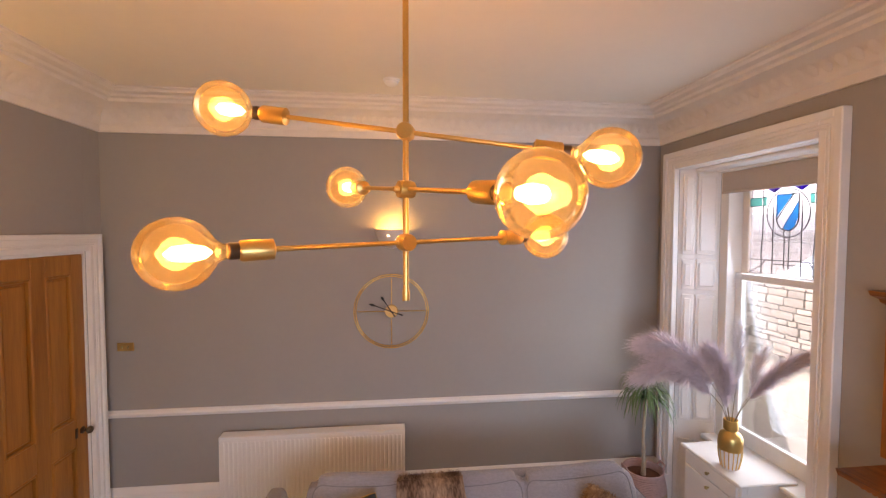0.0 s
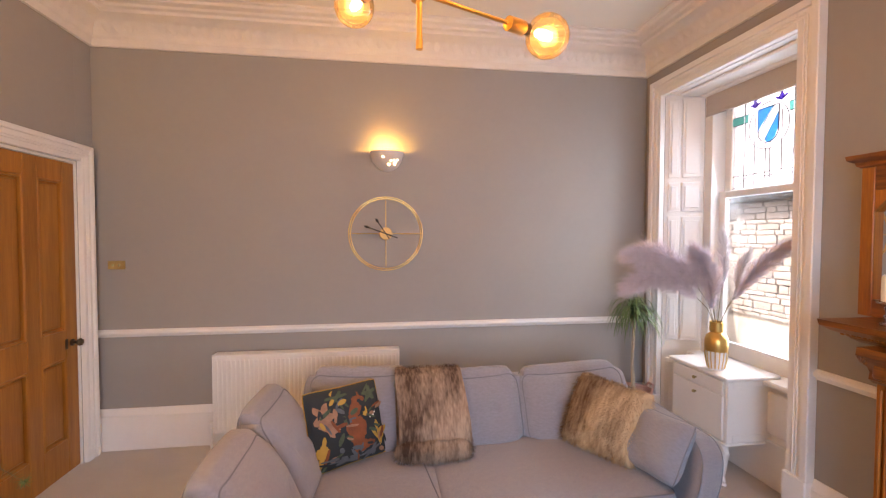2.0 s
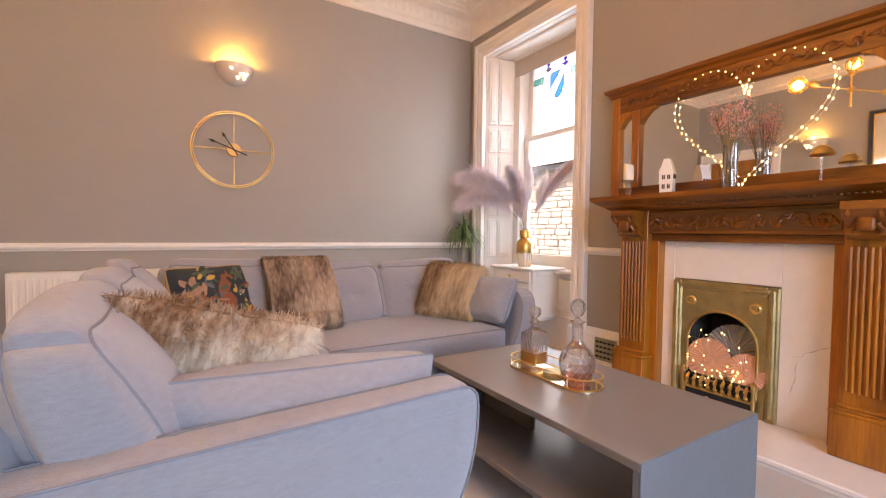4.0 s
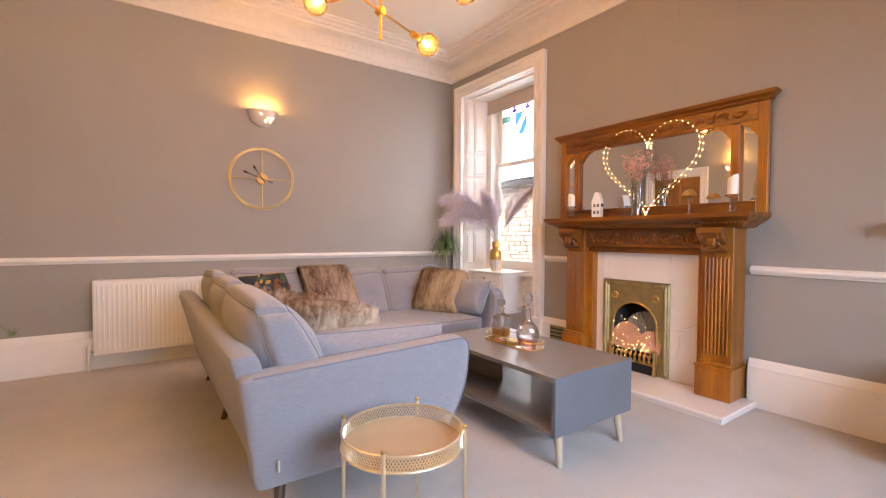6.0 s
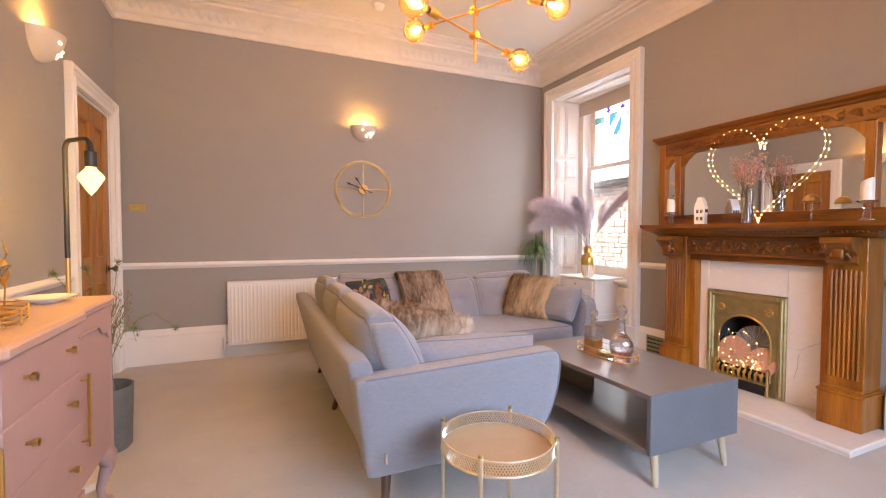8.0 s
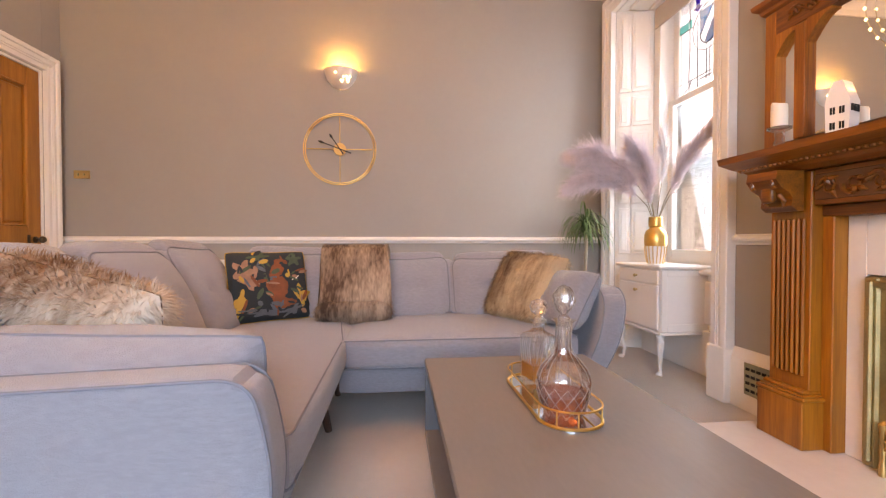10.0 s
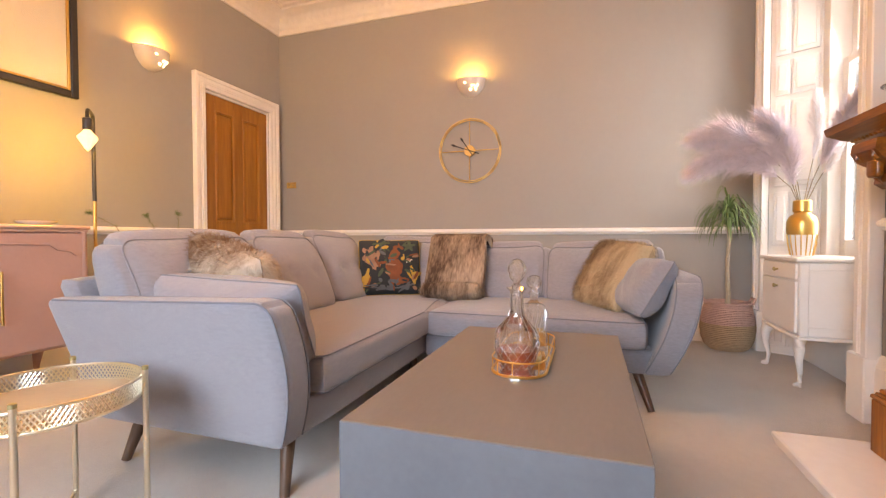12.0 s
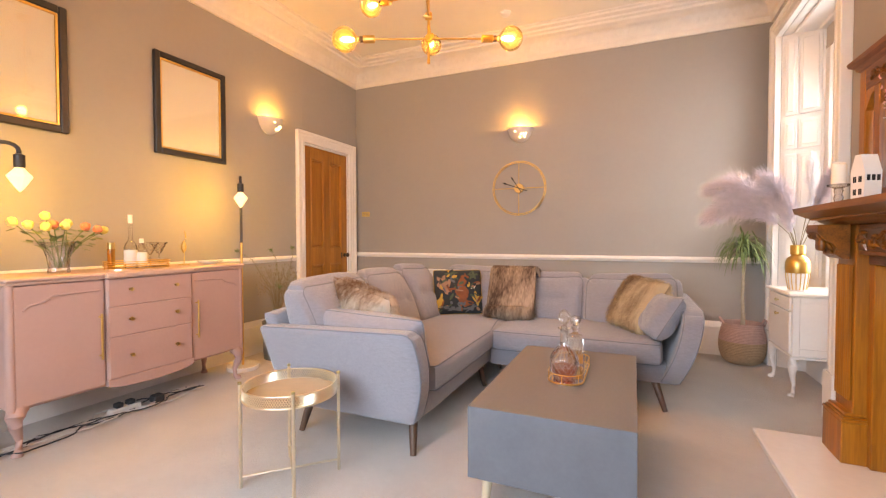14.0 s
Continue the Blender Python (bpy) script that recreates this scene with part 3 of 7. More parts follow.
def fur(name, mesh_geo, material, parent, count, length, seed, lean=(0, 0, -0.6), m=None):
    """Short hair all over a closed shape."""
    rng = random.Random(seed)
    g = Geo()
    faces = [f for f in mesh_geo.f if len(f) == 4]
    V = [Vector(v) for v in mesh_geo.v]
    areas = [(V[f[2]] - V[f[0]]).cross(V[f[3]] - V[f[1]]).length for f in faces]
    for f in rng.choices(faces, areas, k=count):
        a, b, c, d = (V[i] for i in f)
        u, w = rng.random(), rng.random()
        p = a.lerp(b, u).lerp(d.lerp(c, u), w)
        nrm = (c - a).cross(d - b).normalized()
        way = (nrm + Vector(lean) + Vector((rng.uniform(-0.5, 0.5), rng.uniform(-0.5, 0.5), rng.uniform(-0.5, 0.5)))).normalized()
        s = way.cross(nrm)
        if s.length < 0.05:
            continue
        s = s.normalized() * length * 0.05
        ln = length * rng.uniform(0.6, 1.3)
        g.add([p - s, p + s, p + way * ln * 0.6 + s * 0.7, p + way * ln * 0.6 - s * 0.7, p + way * ln + Vector((0, 0, -0.15 * ln))], [(0, 1, 2, 3), (3, 2, 4)])
    return tagged(part(name, g, material, parent, m=m, smooth=0), kind="stuff")

# ---- the room ----
XL, XR, YF, YB, ZC = -2.30, 2.17, 3.66, -2.40, 3.295
WIN_Y0, WIN_Y1, WIN_Z = 2.205, 3.40, 2.80          # window recess in the east wall
DOOR_Y0, DOOR_Y1, DOOR_Z = 2.649, 3.477, 2.16       # door in the west wall

solid("floor", Geo().box(XL - 0.3, XR + 0.45, YB - 0.3, YF + 0.3, -0.12, 0, 0.002), M["carpet"], "beige-grey fitted carpet with a soft short pile", "floor")
solid("ceiling", Geo().box(XL - 0.3, XR + 0.6, YB - 0.3, YF + 0.3, ZC, ZC + 0.2, 0.002), M["ceiling"], "cream painted plaster ceiling lit by lamps", "ceiling")
solid("wall_north", Geo().box(XL - 0.3, XR + 0.6, YF, YF + 0.3, 0, ZC, 0.001), M["wall"], "matt grey painted plaster wall", "wall")
g = Geo()
g.box(XL - 0.3, XL, YB, DOOR_Y0, 0, ZC, 0.001)
g.box(XL - 0.3, XL, DOOR_Y1, YF, 0, ZC, 0.001)
g.box(XL - 0.3, XL, DOOR_Y0, DOOR_Y1, DOOR_Z, ZC, 0.001)
solid("wall_west", g, M["wall"], "matt grey painted plaster wall with a doorway", "wall")
g = Geo()
NY0, NY1, NZ0, NZ1 = -1.02, -0.50, 1.20, 2.12
g.box(XR, XR + 0.6, WIN_Y1, YF, 0, ZC, 0.001)
g.box(XR, XR + 0.6, WIN_Y0, WIN_Y1, WIN_Z, ZC, 0.001)
g.box(XR, XR + 0.6, 1.32, WIN_Y0, 0, ZC, 0.001)
g.box(XR, XR + 0.6, 0.81, 1.32, 0.73, ZC, 0.001)
g.box(XR + 0.3, XR + 0.6, 0.81, 1.32, 0, 0.73, 0.001)
g.box(XR, XR + 0.6, NY1, 0.81, 0, ZC, 0.001)
g.box(XR, XR + 0.6, NY0, NY1, NZ1, ZC, 0.001)
g.box(XR, XR + 0.6, NY0, NY1, 0, NZ0, 0.001)
g.box(XR + 0.16, XR + 0.6, NY0, NY1, NZ0, NZ1, 0.001)
g.box(XR, XR + 0.6, YB, NY0, 0, ZC, 0.001)
solid("wall_east", g, M["wall"], "matt grey painted plaster wall with a deep window recess", "wall")
g = Geo()
g.box(XL, -1.0, YB - 0.3, YB, 0, ZC, 0.001)
g.box(1.2, XR, YB - 0.3, YB, 0, ZC, 0.001)
g.box(-1.0, 1.2, YB - 0.3, YB, 0, 0.75, 0.001)
g.box(-1.0, 1.2, YB - 0.3, YB, 2.75, ZC, 0.001)
solid("wall_south", g, M["wall"], "plain grey painted wall with a wide window", "wall")

# cornice with a row of small leaves
prof = [(0, 0), (0.022, 0), (0.026, 0.05), (0.04, 0.06), (0.05, 0.075)]
prof += [(0.05 + 0.11 * (1 - math.cos(radians(a))), 0.075 + 0.10 * math.sin(radians(a))) for a in (20, 40, 60, 80)]
prof += [(0.175, 0.185), (0.18, 0.205), (0.215, 0.21), (0.225, 0.225), (0.275, 0.23), (0.285, 0.245), (0.31, 0.248), (0.31, 0.262), (0, 0.262)]
ring = [(XL, YB, ZC - 0.26), (XR, YB, ZC - 0.26), (XR, YF, ZC - 0.26), (XL, YF, ZC - 0.26)]
g = Geo().sweep(prof, ring, closed=True)
for i in range(4):
    a, b = Vector(ring[i]), Vector(ring[(i + 1) % 4])
    d = (b - a).normalized()
    nrm = Vector((-d.y, d.x, 0))
    k = int((b - a).length / 0.075)
    for j in range(2, k - 1):
        c = a + d * ((b - a).length * j / k) + nrm * 0.079 + Vector((0, 0, 0.122))
        turn = Matrix.Translation(c) @ Matrix((d, nrm, Vector((0, 0, 1)))).transposed().to_4x4() @ pose(0, 0, 0, -42, 0, 0)
        g.lathe([(0.001, -0.052), (0.018, -0.03), (0.024, 0.0), (0.016, 0.032), (0.001, 0.045)], 6, turn @ Matrix.Diagonal((1.1, 0.11, 0.9, 1)))
solid("cornice", g, M["plaster"], "moulded cream plaster cornice with a leaf band", "cornice")

SKIRT = [(0, 0), (0.028, 0), (0.028, 0.235), (0.024, 0.25), (0.026, 0.262), (0.018, 0.275), (0.012, 0.30), (0.004, 0.315), (0, 0.315)]
DADO = [(0, 0), (0.012, 0.0), (0.016, 0.012), (0.028, 0.018), (0.033, 0.03), (0.028, 0.042), (0.018, 0.046), (0.012, 0.055), (0, 0.056)]


def runs(name, profile, z, label):
    g = Geo()
    g.sweep(profile, [(XR, WIN_Y1 + 0.135, z), (XR, YF, z), (XL, YF, z), (XL, DOOR_Y1 + 0.118, z)])
    g.sweep(profile, [(XL, DOOR_Y0 - 0.13, z), (XL, YB, z), (XR, YB, z), (XR, 0.29, z)])
    g.sweep(profile, [(XR, 1.752, z), (XR, WIN_Y0 - 0.135, z)])
    return solid(name, g, M["white"], label, "trim")


runs("baseboard", SKIRT, 0, "tall white painted moulded skirting board")
runs("trim_dado", DADO, 0.866, "white painted dado rail on the grey wall")

# vent in the skirting beside the window
vent = thing("wall_vent", "tarnished metal slotted vent set in white skirting", "vent", (XR - 0.03, 1.87, 0.09))
g = Geo().box(-0.008, 0.0, -0.095, 0.095, 0, 0.165, 0.002)
part("plate", g, M["vent"], vent)
for r in range(4):
    g = Geo()
    for c in range(5):
        g.box(-0.011, -0.007, -0.08 + c * 0.034, -0.055 + c * 0.034, 0.02 + r * 0.036, 0.034 + r * 0.036, 0.001)
    part("slot_row", g, M["black_lens"], vent)

# ---- door ----


def frame_sides(g, wall_x, sx, y0, y1, z1, width, depth, edge):
    """Flat architrave with a raised outer edge round an opening in a west or east wall; sx: into the room."""
    for (a, b, c, d) in ((y0 - width, y0, 0, z1 + width), (y1, y1 + width, 0, z1 + width), (y0, y1, z1, z1 + width)):
        xs = sorted((wall_x, wall_x + sx * depth))
        g.box(xs[0], xs[1], a, b, c, d, 0.004)
    xs = sorted((wall_x, wall_x + sx * (depth + 0.014)))
    g.box(xs[0], xs[1], y0 - width - 0.006, y0 - width + edge, 0, z1 + width + 0.006, 0.005)
    g.box(xs[0], xs[1], y1 + width - edge, y1 + width + 0.006, 0, z1 + width + 0.006, 0.005)
    g.box(xs[0], xs[1], y0 - width + edge, y1 + width - edge, z1 + width - edge, z1 + width + 0.006, 0.005)
    xs = sorted((wall_x, wall_x + sx * (depth + 0.006)))
    for k in (0.3, 0.45):
        g.box(xs[0], xs[1], y0 - width * k - 0.008, y0 - width * k, 0, z1 + width * k, 0.003)
        g.box(xs[0], xs[1], y1 + width * k, y1 + width * k + 0.008, 0, z1 + width * k, 0.003)
        g.box(xs[0], xs[1], y0 - width * k, y1 + width * k, z1 + width * k, z1 + width * k + 0.008, 0.003)
    return g


g = frame_sides(Geo(), XL, 1, DOOR_Y0, DOOR_Y1, DOOR_Z, 0.112, 0.034, 0.028)
g.box(XL - 0.3, XL, DOOR_Y0, DOOR_Y0 + 0.02, 0, DOOR_Z, 0.002)
g.box(XL - 0.3, XL, DOOR_Y1 - 0.02, DOOR_Y1, 0, DOOR_Z, 0.002)
g.box(XL - 0.3, XL, DOOR_Y0 + 0.02, DOOR_Y1 - 0.02, DOOR_Z - 0.02, DOOR_Z, 0.002)
solid("door_frame", g, M["white"], "white painted door architrave and lining", "door frame")
door = thing("door_1", "closed stripped pine panelled door with dark knob", "door", (XL - 0.006, (DOOR_Y0 + DOOR_Y1) / 2, 0), kind="structure")
W2 = (DOOR_Y1 - DOOR_Y0) / 2 - 0.023
DZ = DOOR_Z - 0.024
rails = [(0.01, 0.24), (0.80, 0.99), (DZ - 0.13, DZ)]
for y0, y1 in ((-W2, -W2 + 0.11), (-0.055, 0.055), (W2 - 0.11, W2)):
    part("stile", Geo().box(-0.045, 0, y0, y1, 0.01, DZ, 0.003), M["pine"], door)
for z0, z1 in rails:
    for y0, y1 in ((-W2 + 0.11, -0.055), (0.055, W2 - 0.11)):
        part("rail", Geo().box(-0.045, -0.001, y0, y1, z0, z1, 0.003), M["pine"], door)
for z0, z1 in ((0.24, 0.80), (0.99, DZ - 0.13)):
    for y0, y1 in ((-W2 + 0.11, -0.055), (0.055, W2 - 0.11)):
        g = Geo().box(-0.035, -0.022, y0, y1, z0, z1, 0.002)
        g.box(-0.03, -0.012, y0 + 0.03, y1 - 0.03, z0 + 0.03, z1 - 0.03, 0.012)
        for a, b, c, d in ((y0, y0 + 0.016, z0, z1), (y1 - 0.016, y1, z0, z1), (y0 + 0.016, y1 - 0.016, z0, z0 + 0.016), (y0 + 0.016, y1 - 0.016, z1 - 0.016, z1)):
            g.box(-0.03, 0.004, a, b, c, d, 0.006)
        part("panel", g, M["pine"], door)
g = Geo().lathe([(0.024, 0), (0.024, 0.006), (0.009, 0.010), (0.009, 0.03), (0.022, 0.038), (0.027, 0.05), (0.022, 0.062), (0.001, 0.066)], 16, pose(0, W2 - 0.055, 0.895, 0, 90, 0))
part("door_knob", g, M["knob"], door)
part("keyhole_plate", Geo().box(0, 0.004, W2 - 0.125, W2 - 0.10, 0.86, 0.93, 0.002), M["knob"], door)

sw = thing("light_switch", "aged brass double light switch on grey wall", "switch", (-2.152, YF, 1.414))
part("plate", Geo().box(-0.06, 0.06, -0.008, 0, -0.032, 0.032, 0.003), M["brass"], sw)
for x in (-0.022, 0.022):
    part("toggle", Geo().box(x - 0.005, x + 0.005, -0.02, -0.006, -0.01, 0.008, 0.002), M["antique"], sw)

# ---- window in the east wall ----
g = frame_sides(Geo(), XR, -1, WIN_Y0, WIN_Y1, WIN_Z, 0.13, 0.045, 0.04)
for y in (WIN_Y0 - 0.138, WIN_Y1 - 0.004):
    g.box(XR - 0.066, XR, y, y + 0.142, 0, 0.30, 0.006)
solid("window_casing", g, M["white"], "broad white painted moulded window architrave", "window frame")
WX = XR + 0.31
CY = (WIN_Y0 + WIN_Y1) / 2
reveal = thing("window_shutters", "white panelled shutters folded into the window reveals", "shutters", (XR, CY, 0), kind="structure")
for s in (-1, 1):
    y_out, y_in = s * (WIN_Y1 - WIN_Y0) / 2, s * 0.455
    ang = math.atan2(y_in - y_out, 0.25)
    ln = math.hypot(y_in - y_out, 0.25)
    base = Matrix.Translation((0, y_out, 0)) @ Matrix.Rotation(ang, 4, "Z")
    g = Geo()
    a, b = (-0.03, 0.0) if s < 0 else (0.0, 0.03)
    g.box(0, ln, a, b, 0, WIN_Z, 0.002, base)
    part("reveal_board", g, M["white"], reveal)
    for z0, z1 in ((0.06, 0.62), (0.78, 1.16), (1.20, 1.80), (1.84, 2.08), (2.12, 2.76)):
        for u0, u1 in ((0.03, 0.115), (0.13, ln - 0.015)):
            g = Geo()
            t0, t1 = (0.0, 0.016) if s < 0 else (-0.016, 0.0)
            g.box(u0, u1, t0, t1, z0, z1, 0.003, base)
            t0, t1 = (0.016, 0.024) if s < 0 else (-0.024, -0.016)
            g.box(u0 + 0.02, u1 - 0.02, t0, t1, z0 + 0.03, z1 - 0.03, 0.006, base)
            part("shutter_panel", g, M["white"], reveal)
    g = Geo()
    ys = sorted((y_in, s * 0.372))
    g.box(0.25, 0.38, ys[0], ys[1], 0.68, WIN_Z, 0.004)
    part("sash_box", g, M["white"], reveal)
g = Geo().box(0, 0.38, -(WIN_Y1 - WIN_Y0) / 2, (WIN_Y1 - WIN_Y0) / 2, WIN_Z - 0.004, WIN_Z + 0.03, 0.002)
g.box(0.06, 0.22, -0.50, 0.50, WIN_Z - 0.03, WIN_Z - 0.004, 0.008)
part("soffit", g, M["white"], reveal)
g = Geo().box(0.20, 0.28, -0.46, 0.46, 0, 0.665, 0.003)
g.box(0.18, 0.20, -0.40, 0.40, 0.34, 0.62, 0.008)
g.box(0.165, 0.20, -0.46, 0.46, 0, 0.30, 0.006)
part("apron_panel", g, M["white"], reveal)
solid("window_sill", Geo().box(XR + 0.13, WX + 0.06, CY - 0.47, CY + 0.47, 0.665, 0.70, 0.01), M["white"], "deep white painted window sill", "sill")

win = thing("window_1", "white sash window with leaded stained-glass upper light", "window", (WX, CY, 0.70), kind="structure")


def sash(z0, z1, x, bottom):
    g = Geo()
    g.box(x - 0.02, x + 0.02, -0.37, -0.31, z0, z1, 0.004)
    g.box(x - 0.02, x + 0.02, 0.31, 0.37, z0, z1, 0.004)
    g.box(x - 0.02, x + 0.02, -0.31, 0.31, z0, z0 + bottom, 0.004)
    g.box(x - 0.02, x + 0.02, -0.31, 0.31, z1 - 0.05, z1, 0.004)
    return part("sash_frame", g, M["white"], win)


sash(0.0, 1.29, 0.03, 0.12)
sash(1.25, 2.10, 0.075, 0.05)
pane = part("pane", Geo().box(0.026, 0.031, -0.31, 0.31, 0.12, 1.24, 0.001), M["pane"], win)
pane.visible_shadow = False
up = part("leaded_pane", Geo().box(0.073, 0.077, -0.31, 0.31, 1.30, 2.05, 0.001), M["opal"], win)
up.visible_shadow = False


def lead_line(pts, r=0.0035):
    part("lead_came", Geo().tube([(0.069, y, z) for y, z in pts], r, 6), M["lead"], up)


def stained(pts, material):
    g = Geo().prism([(y, z) for y, z in pts], 0.0635, 0.0665, Matrix(((0, 0, 1, 0), (1, 0, 0, 0), (0, 1, 0, 0), (0, 0, 0, 1))))
    part("coloured_glass", g, material, up).visible_shadow = False


# upper light, z from 1.30 to 1.90 shows below the blind
for y in (-0.20, 0.20):
    lead_line([(y, 1.30), (y + 0.006, 1.45), (y - 0.004, 1.6), (y, 2.05)])
for y in (-0.11, 0.11):
    lead_line([(y, 1.30), (y, 1.50), (y + 0.004, 1.62)])
    lead_line([(y, 1.62), (y, 1.82)])
lead_line([(-0.018, 1.35), (-0.018, 1.575)])
lead_line([(0.018, 1.35), (0.018, 1.575)])
lead_line([(-0.31, 1.40), (-0.10, 1.405), (0.10, 1.40), (0.31, 1.40)])
lead_line([(-0.10, 1.375), (0.10, 1.375)])
lead_line([(-0.31, 1.85), (-0.16, 1.85)])
lead_line([(0.31, 1.85), (0.16, 1.85)])
lead_line([(-0.31, 1.79), (-0.165, 1.79)])
lead_line([(0.31, 1.79), (0.165, 1.79)])
lead_line([(-0.31, 1.30), (-0.2, 1.36), (-0.17, 1.40)])
lead_line([(0.31, 1.30), (0.2, 1.36), (0.17, 1.40)])
lead_line(arc(0, 1.73, 0.165, 0, 360, 32))
lead_line(arc(0, 1.59, 0.026, 0, 360, 12), 0.0028)
shield = [(-0.085, 1.86), (0.085, 1.86), (0.085, 1.70)] + [(0.085 * math.cos(radians(a)), 1.70 - 0.09 * math.sin(radians(a))) for a in range(15, 180, 15)] + [(-0.085, 1.70)]
lead_line(shield + [shield[0]], 0.0042)
stained([(-0.04, 1.858), (0.083, 1.858), (0.083, 1.70)], M["blue"])
stained([(-0.083, 1.81), (0.03, 1.628), (0.0, 1.613), (-0.03, 1.617), (-0.06, 1.642), (-0.083, 1.70)], M["blue"])
lead_line([(-0.045, 1.86), (0.082, 1.69)])
lead_line([(-0.085, 1.815), (0.035, 1.622)])
for s in (-1, 1):
    stained([(s * 0.31, 1.792), (s * 0.31, 1.848), (s * 0.205, 1.848), (s * 0.205, 1.792)], M["teal"])
    stained([(s * 0.195, 1.792), (s * 0.195, 1.848), (s * 0.165, 1.848), (s * 0.168, 1.792)], M["teal"])
    for a, b in ((0.0, 0.028), (-0.045, 0.018), (0.045, 0.018)):
        c = s * 0.105
        stained([(c, 1.875), (c + a * 0.6 - b, 1.90), (c + a * 1.1, 1.94 if a == 0 else 1.915), (c + a * 0.6 + b, 1.90)], M["purple"])
    stained([(s * 0.105 - 0.018, 1.93), (s * 0.105 + 0.018, 1.93), (s * 0.105 + 0.022, 1.99), (s * 0.105 - 0.022, 1.99)], M["purple"])
blind = thing("roller_blind", "beige fabric roller blind drawn a little way down", "blind", (WX - 0.06, CY, 2.615))
part("fabric", Geo().box(-0.002, 0.002, -0.44, 0.44, 0.0, 0.16, 0.0005), M["blind"], blind)
part("bottom_bar", Geo().box(-0.008, 0.008, -0.44, 0.44, -0.022, 0.002, 0.004), M["blind"], blind)
part("cassette", Geo().box(-0.05, 0.03, -0.46, 0.46, 0.14, 0.19, 0.01), M["white"], blind)

# south window, behind the walk
w2 = thing("window_2", "wide white framed window with clear panes", "window", (0.1, YB - 0.12, 0.75), kind="structure")
g = Geo()
for x in (-1.1, -0.37, 0.33, 1.06):
    g.box(x, x + 0.045, -0.03, 0.03, 0, 2.0, 0.004)
g.box(-1.1, 1.1, -0.03, 0.03, 0, 0.06, 0.004)
g.box(-1.1, 1.1, -0.03, 0.03, 1.94, 2.0, 0.004)
part("window_frame", g, M["white"], w2)
for x in (-1.05, -0.32, 0.38):
    part("pane", Geo().box(x, x + 0.67, -0.003, 0.003, 0.06, 1.94, 0.001), M["pane"], w2).visible_shadow = False

# ---- outside ----
solid("ground", Geo().box(-60, 60, -60, 60, -0.42, -0.36, 0.001), M["ground"], "grey paved yard outside the house", "ground")
g = Geo()
ends = [(45, -70), (62, -35), (68, 3), (62, 40), (45, 75)]
g.add([(x, y, z) for x, y in ends for z in (-0.4, 75)], [(2 * i, 2 * i + 2, 2 * i + 3, 2 * i + 1) for i in range(4)])
solid("backdrop", g, glow("hazy_bright_sky", (0.86, 0.93, 1.0), 0.55), "bright hazy white sky beyond the rooftops", "sky")
HX = 5.6
barn = thing("stone_outbuilding", "low sandstone outbuilding with a slate roof", "building", (HX, 4.6, -0.36))
part("wall", Geo().box(0.03, 3.2, -4.0, 4.5, 0, 2.62, 0.01), M["mortar"], barn)
g = Geo()
g.add([(-0.18, -4.1, 2.58), (-0.18, 4.6, 2.58), (1.9, 4.6, 2.93), (1.9, -4.1, 2.93), (-0.18, -4.1, 2.66), (-0.18, 4.6, 2.66), (1.9, 4.6, 3.01), (1.9, -4.1, 3.01)],
      [(0, 1, 2, 3), (7, 6, 5, 4), (0, 4, 5, 1), (1, 5, 6, 2), (2, 6, 7, 3), (3, 7, 4, 0)])
roof = part("roof", g, M["slate"], barn)
part("gutter", Geo().tube([(-0.2, -4.1, 2.55), (-0.2, 4.6, 2.55)], 0.05, 8), M["iron"], barn)
g = Geo().tube([(-0.1, -0.05, 0), (-0.1, -0.05, 2.5)], 0.045, 8)
part("downpipe", g, M["iron"], barn)

# ---- radiator ----
rad = thing("radiator", "white double panel radiator with vertical ribs", "radiator", (-0.735, 3.52, 0.0))
RW = 0.70
g = Geo().box(-RW, RW, 0.0, 0.012, 0.135, 0.725, 0.006)
k = 42
fpn = part("front_panel", g, M["white"], rad)
rib_me = mesh_from("rib", Geo().box(-0.008, 0.008, -0.009, 0.002, 0.165, 0.695, 0.005), M["white"])
for i in range(k):
    piece("rib", rib_me, fpn, pose(-RW + 0.03 + (2 * RW - 0.06) * i / (k - 1), 0, 0))
part("back_panel", Geo().box(-RW, RW, 0.085, 0.097, 0.135, 0.725, 0.006), M["white"], rad)
g = Geo().box(-RW - 0.004, RW + 0.004, -0.004, 0.10, 0.722, 0.734, 0.003)
part("top_grille", g, M["white"], rad)
for x in (-RW - 0.005, RW - 0.001):
    part("side_panel", Geo().box(x, x + 0.006, 0.0, 0.098, 0.14, 0.726, 0.002), M["white"], rad)
for x in (-0.55, 0.0, 0.55):
    part("wall_bracket", Geo().box(x - 0.015, x + 0.015, 0.097, 0.138, 0.18, 0.66, 0.002), M["white"], rad)
for s in (-1, 1):
    valve = part("valve", Geo().lathe([(0.014, 0.08), (0.014, 0.15), (0.017, 0.155), (0.017, 0.20), (0.012, 0.21)], 12, pose(s * (RW + 0.035), 0.05, 0)), M["plastic"], rad)
    part("tail_pipe", Geo().tube([(s * (RW + 0.035), 0.05, 0), (s * (RW + 0.035), 0.05, 0.10)], 0.008, 8), M["plastic"], rad)
    part("union", Geo().tube([(s * RW, 0.05, 0.16), (s * (RW + 0.035), 0.05, 0.16)], 0.01, 8), M["brass"], rad)

# ---- clock ----
clock = thing("wall_clock", "large open gold ring wall clock with black hands", "clock", (-0.134, YF, 1.655))
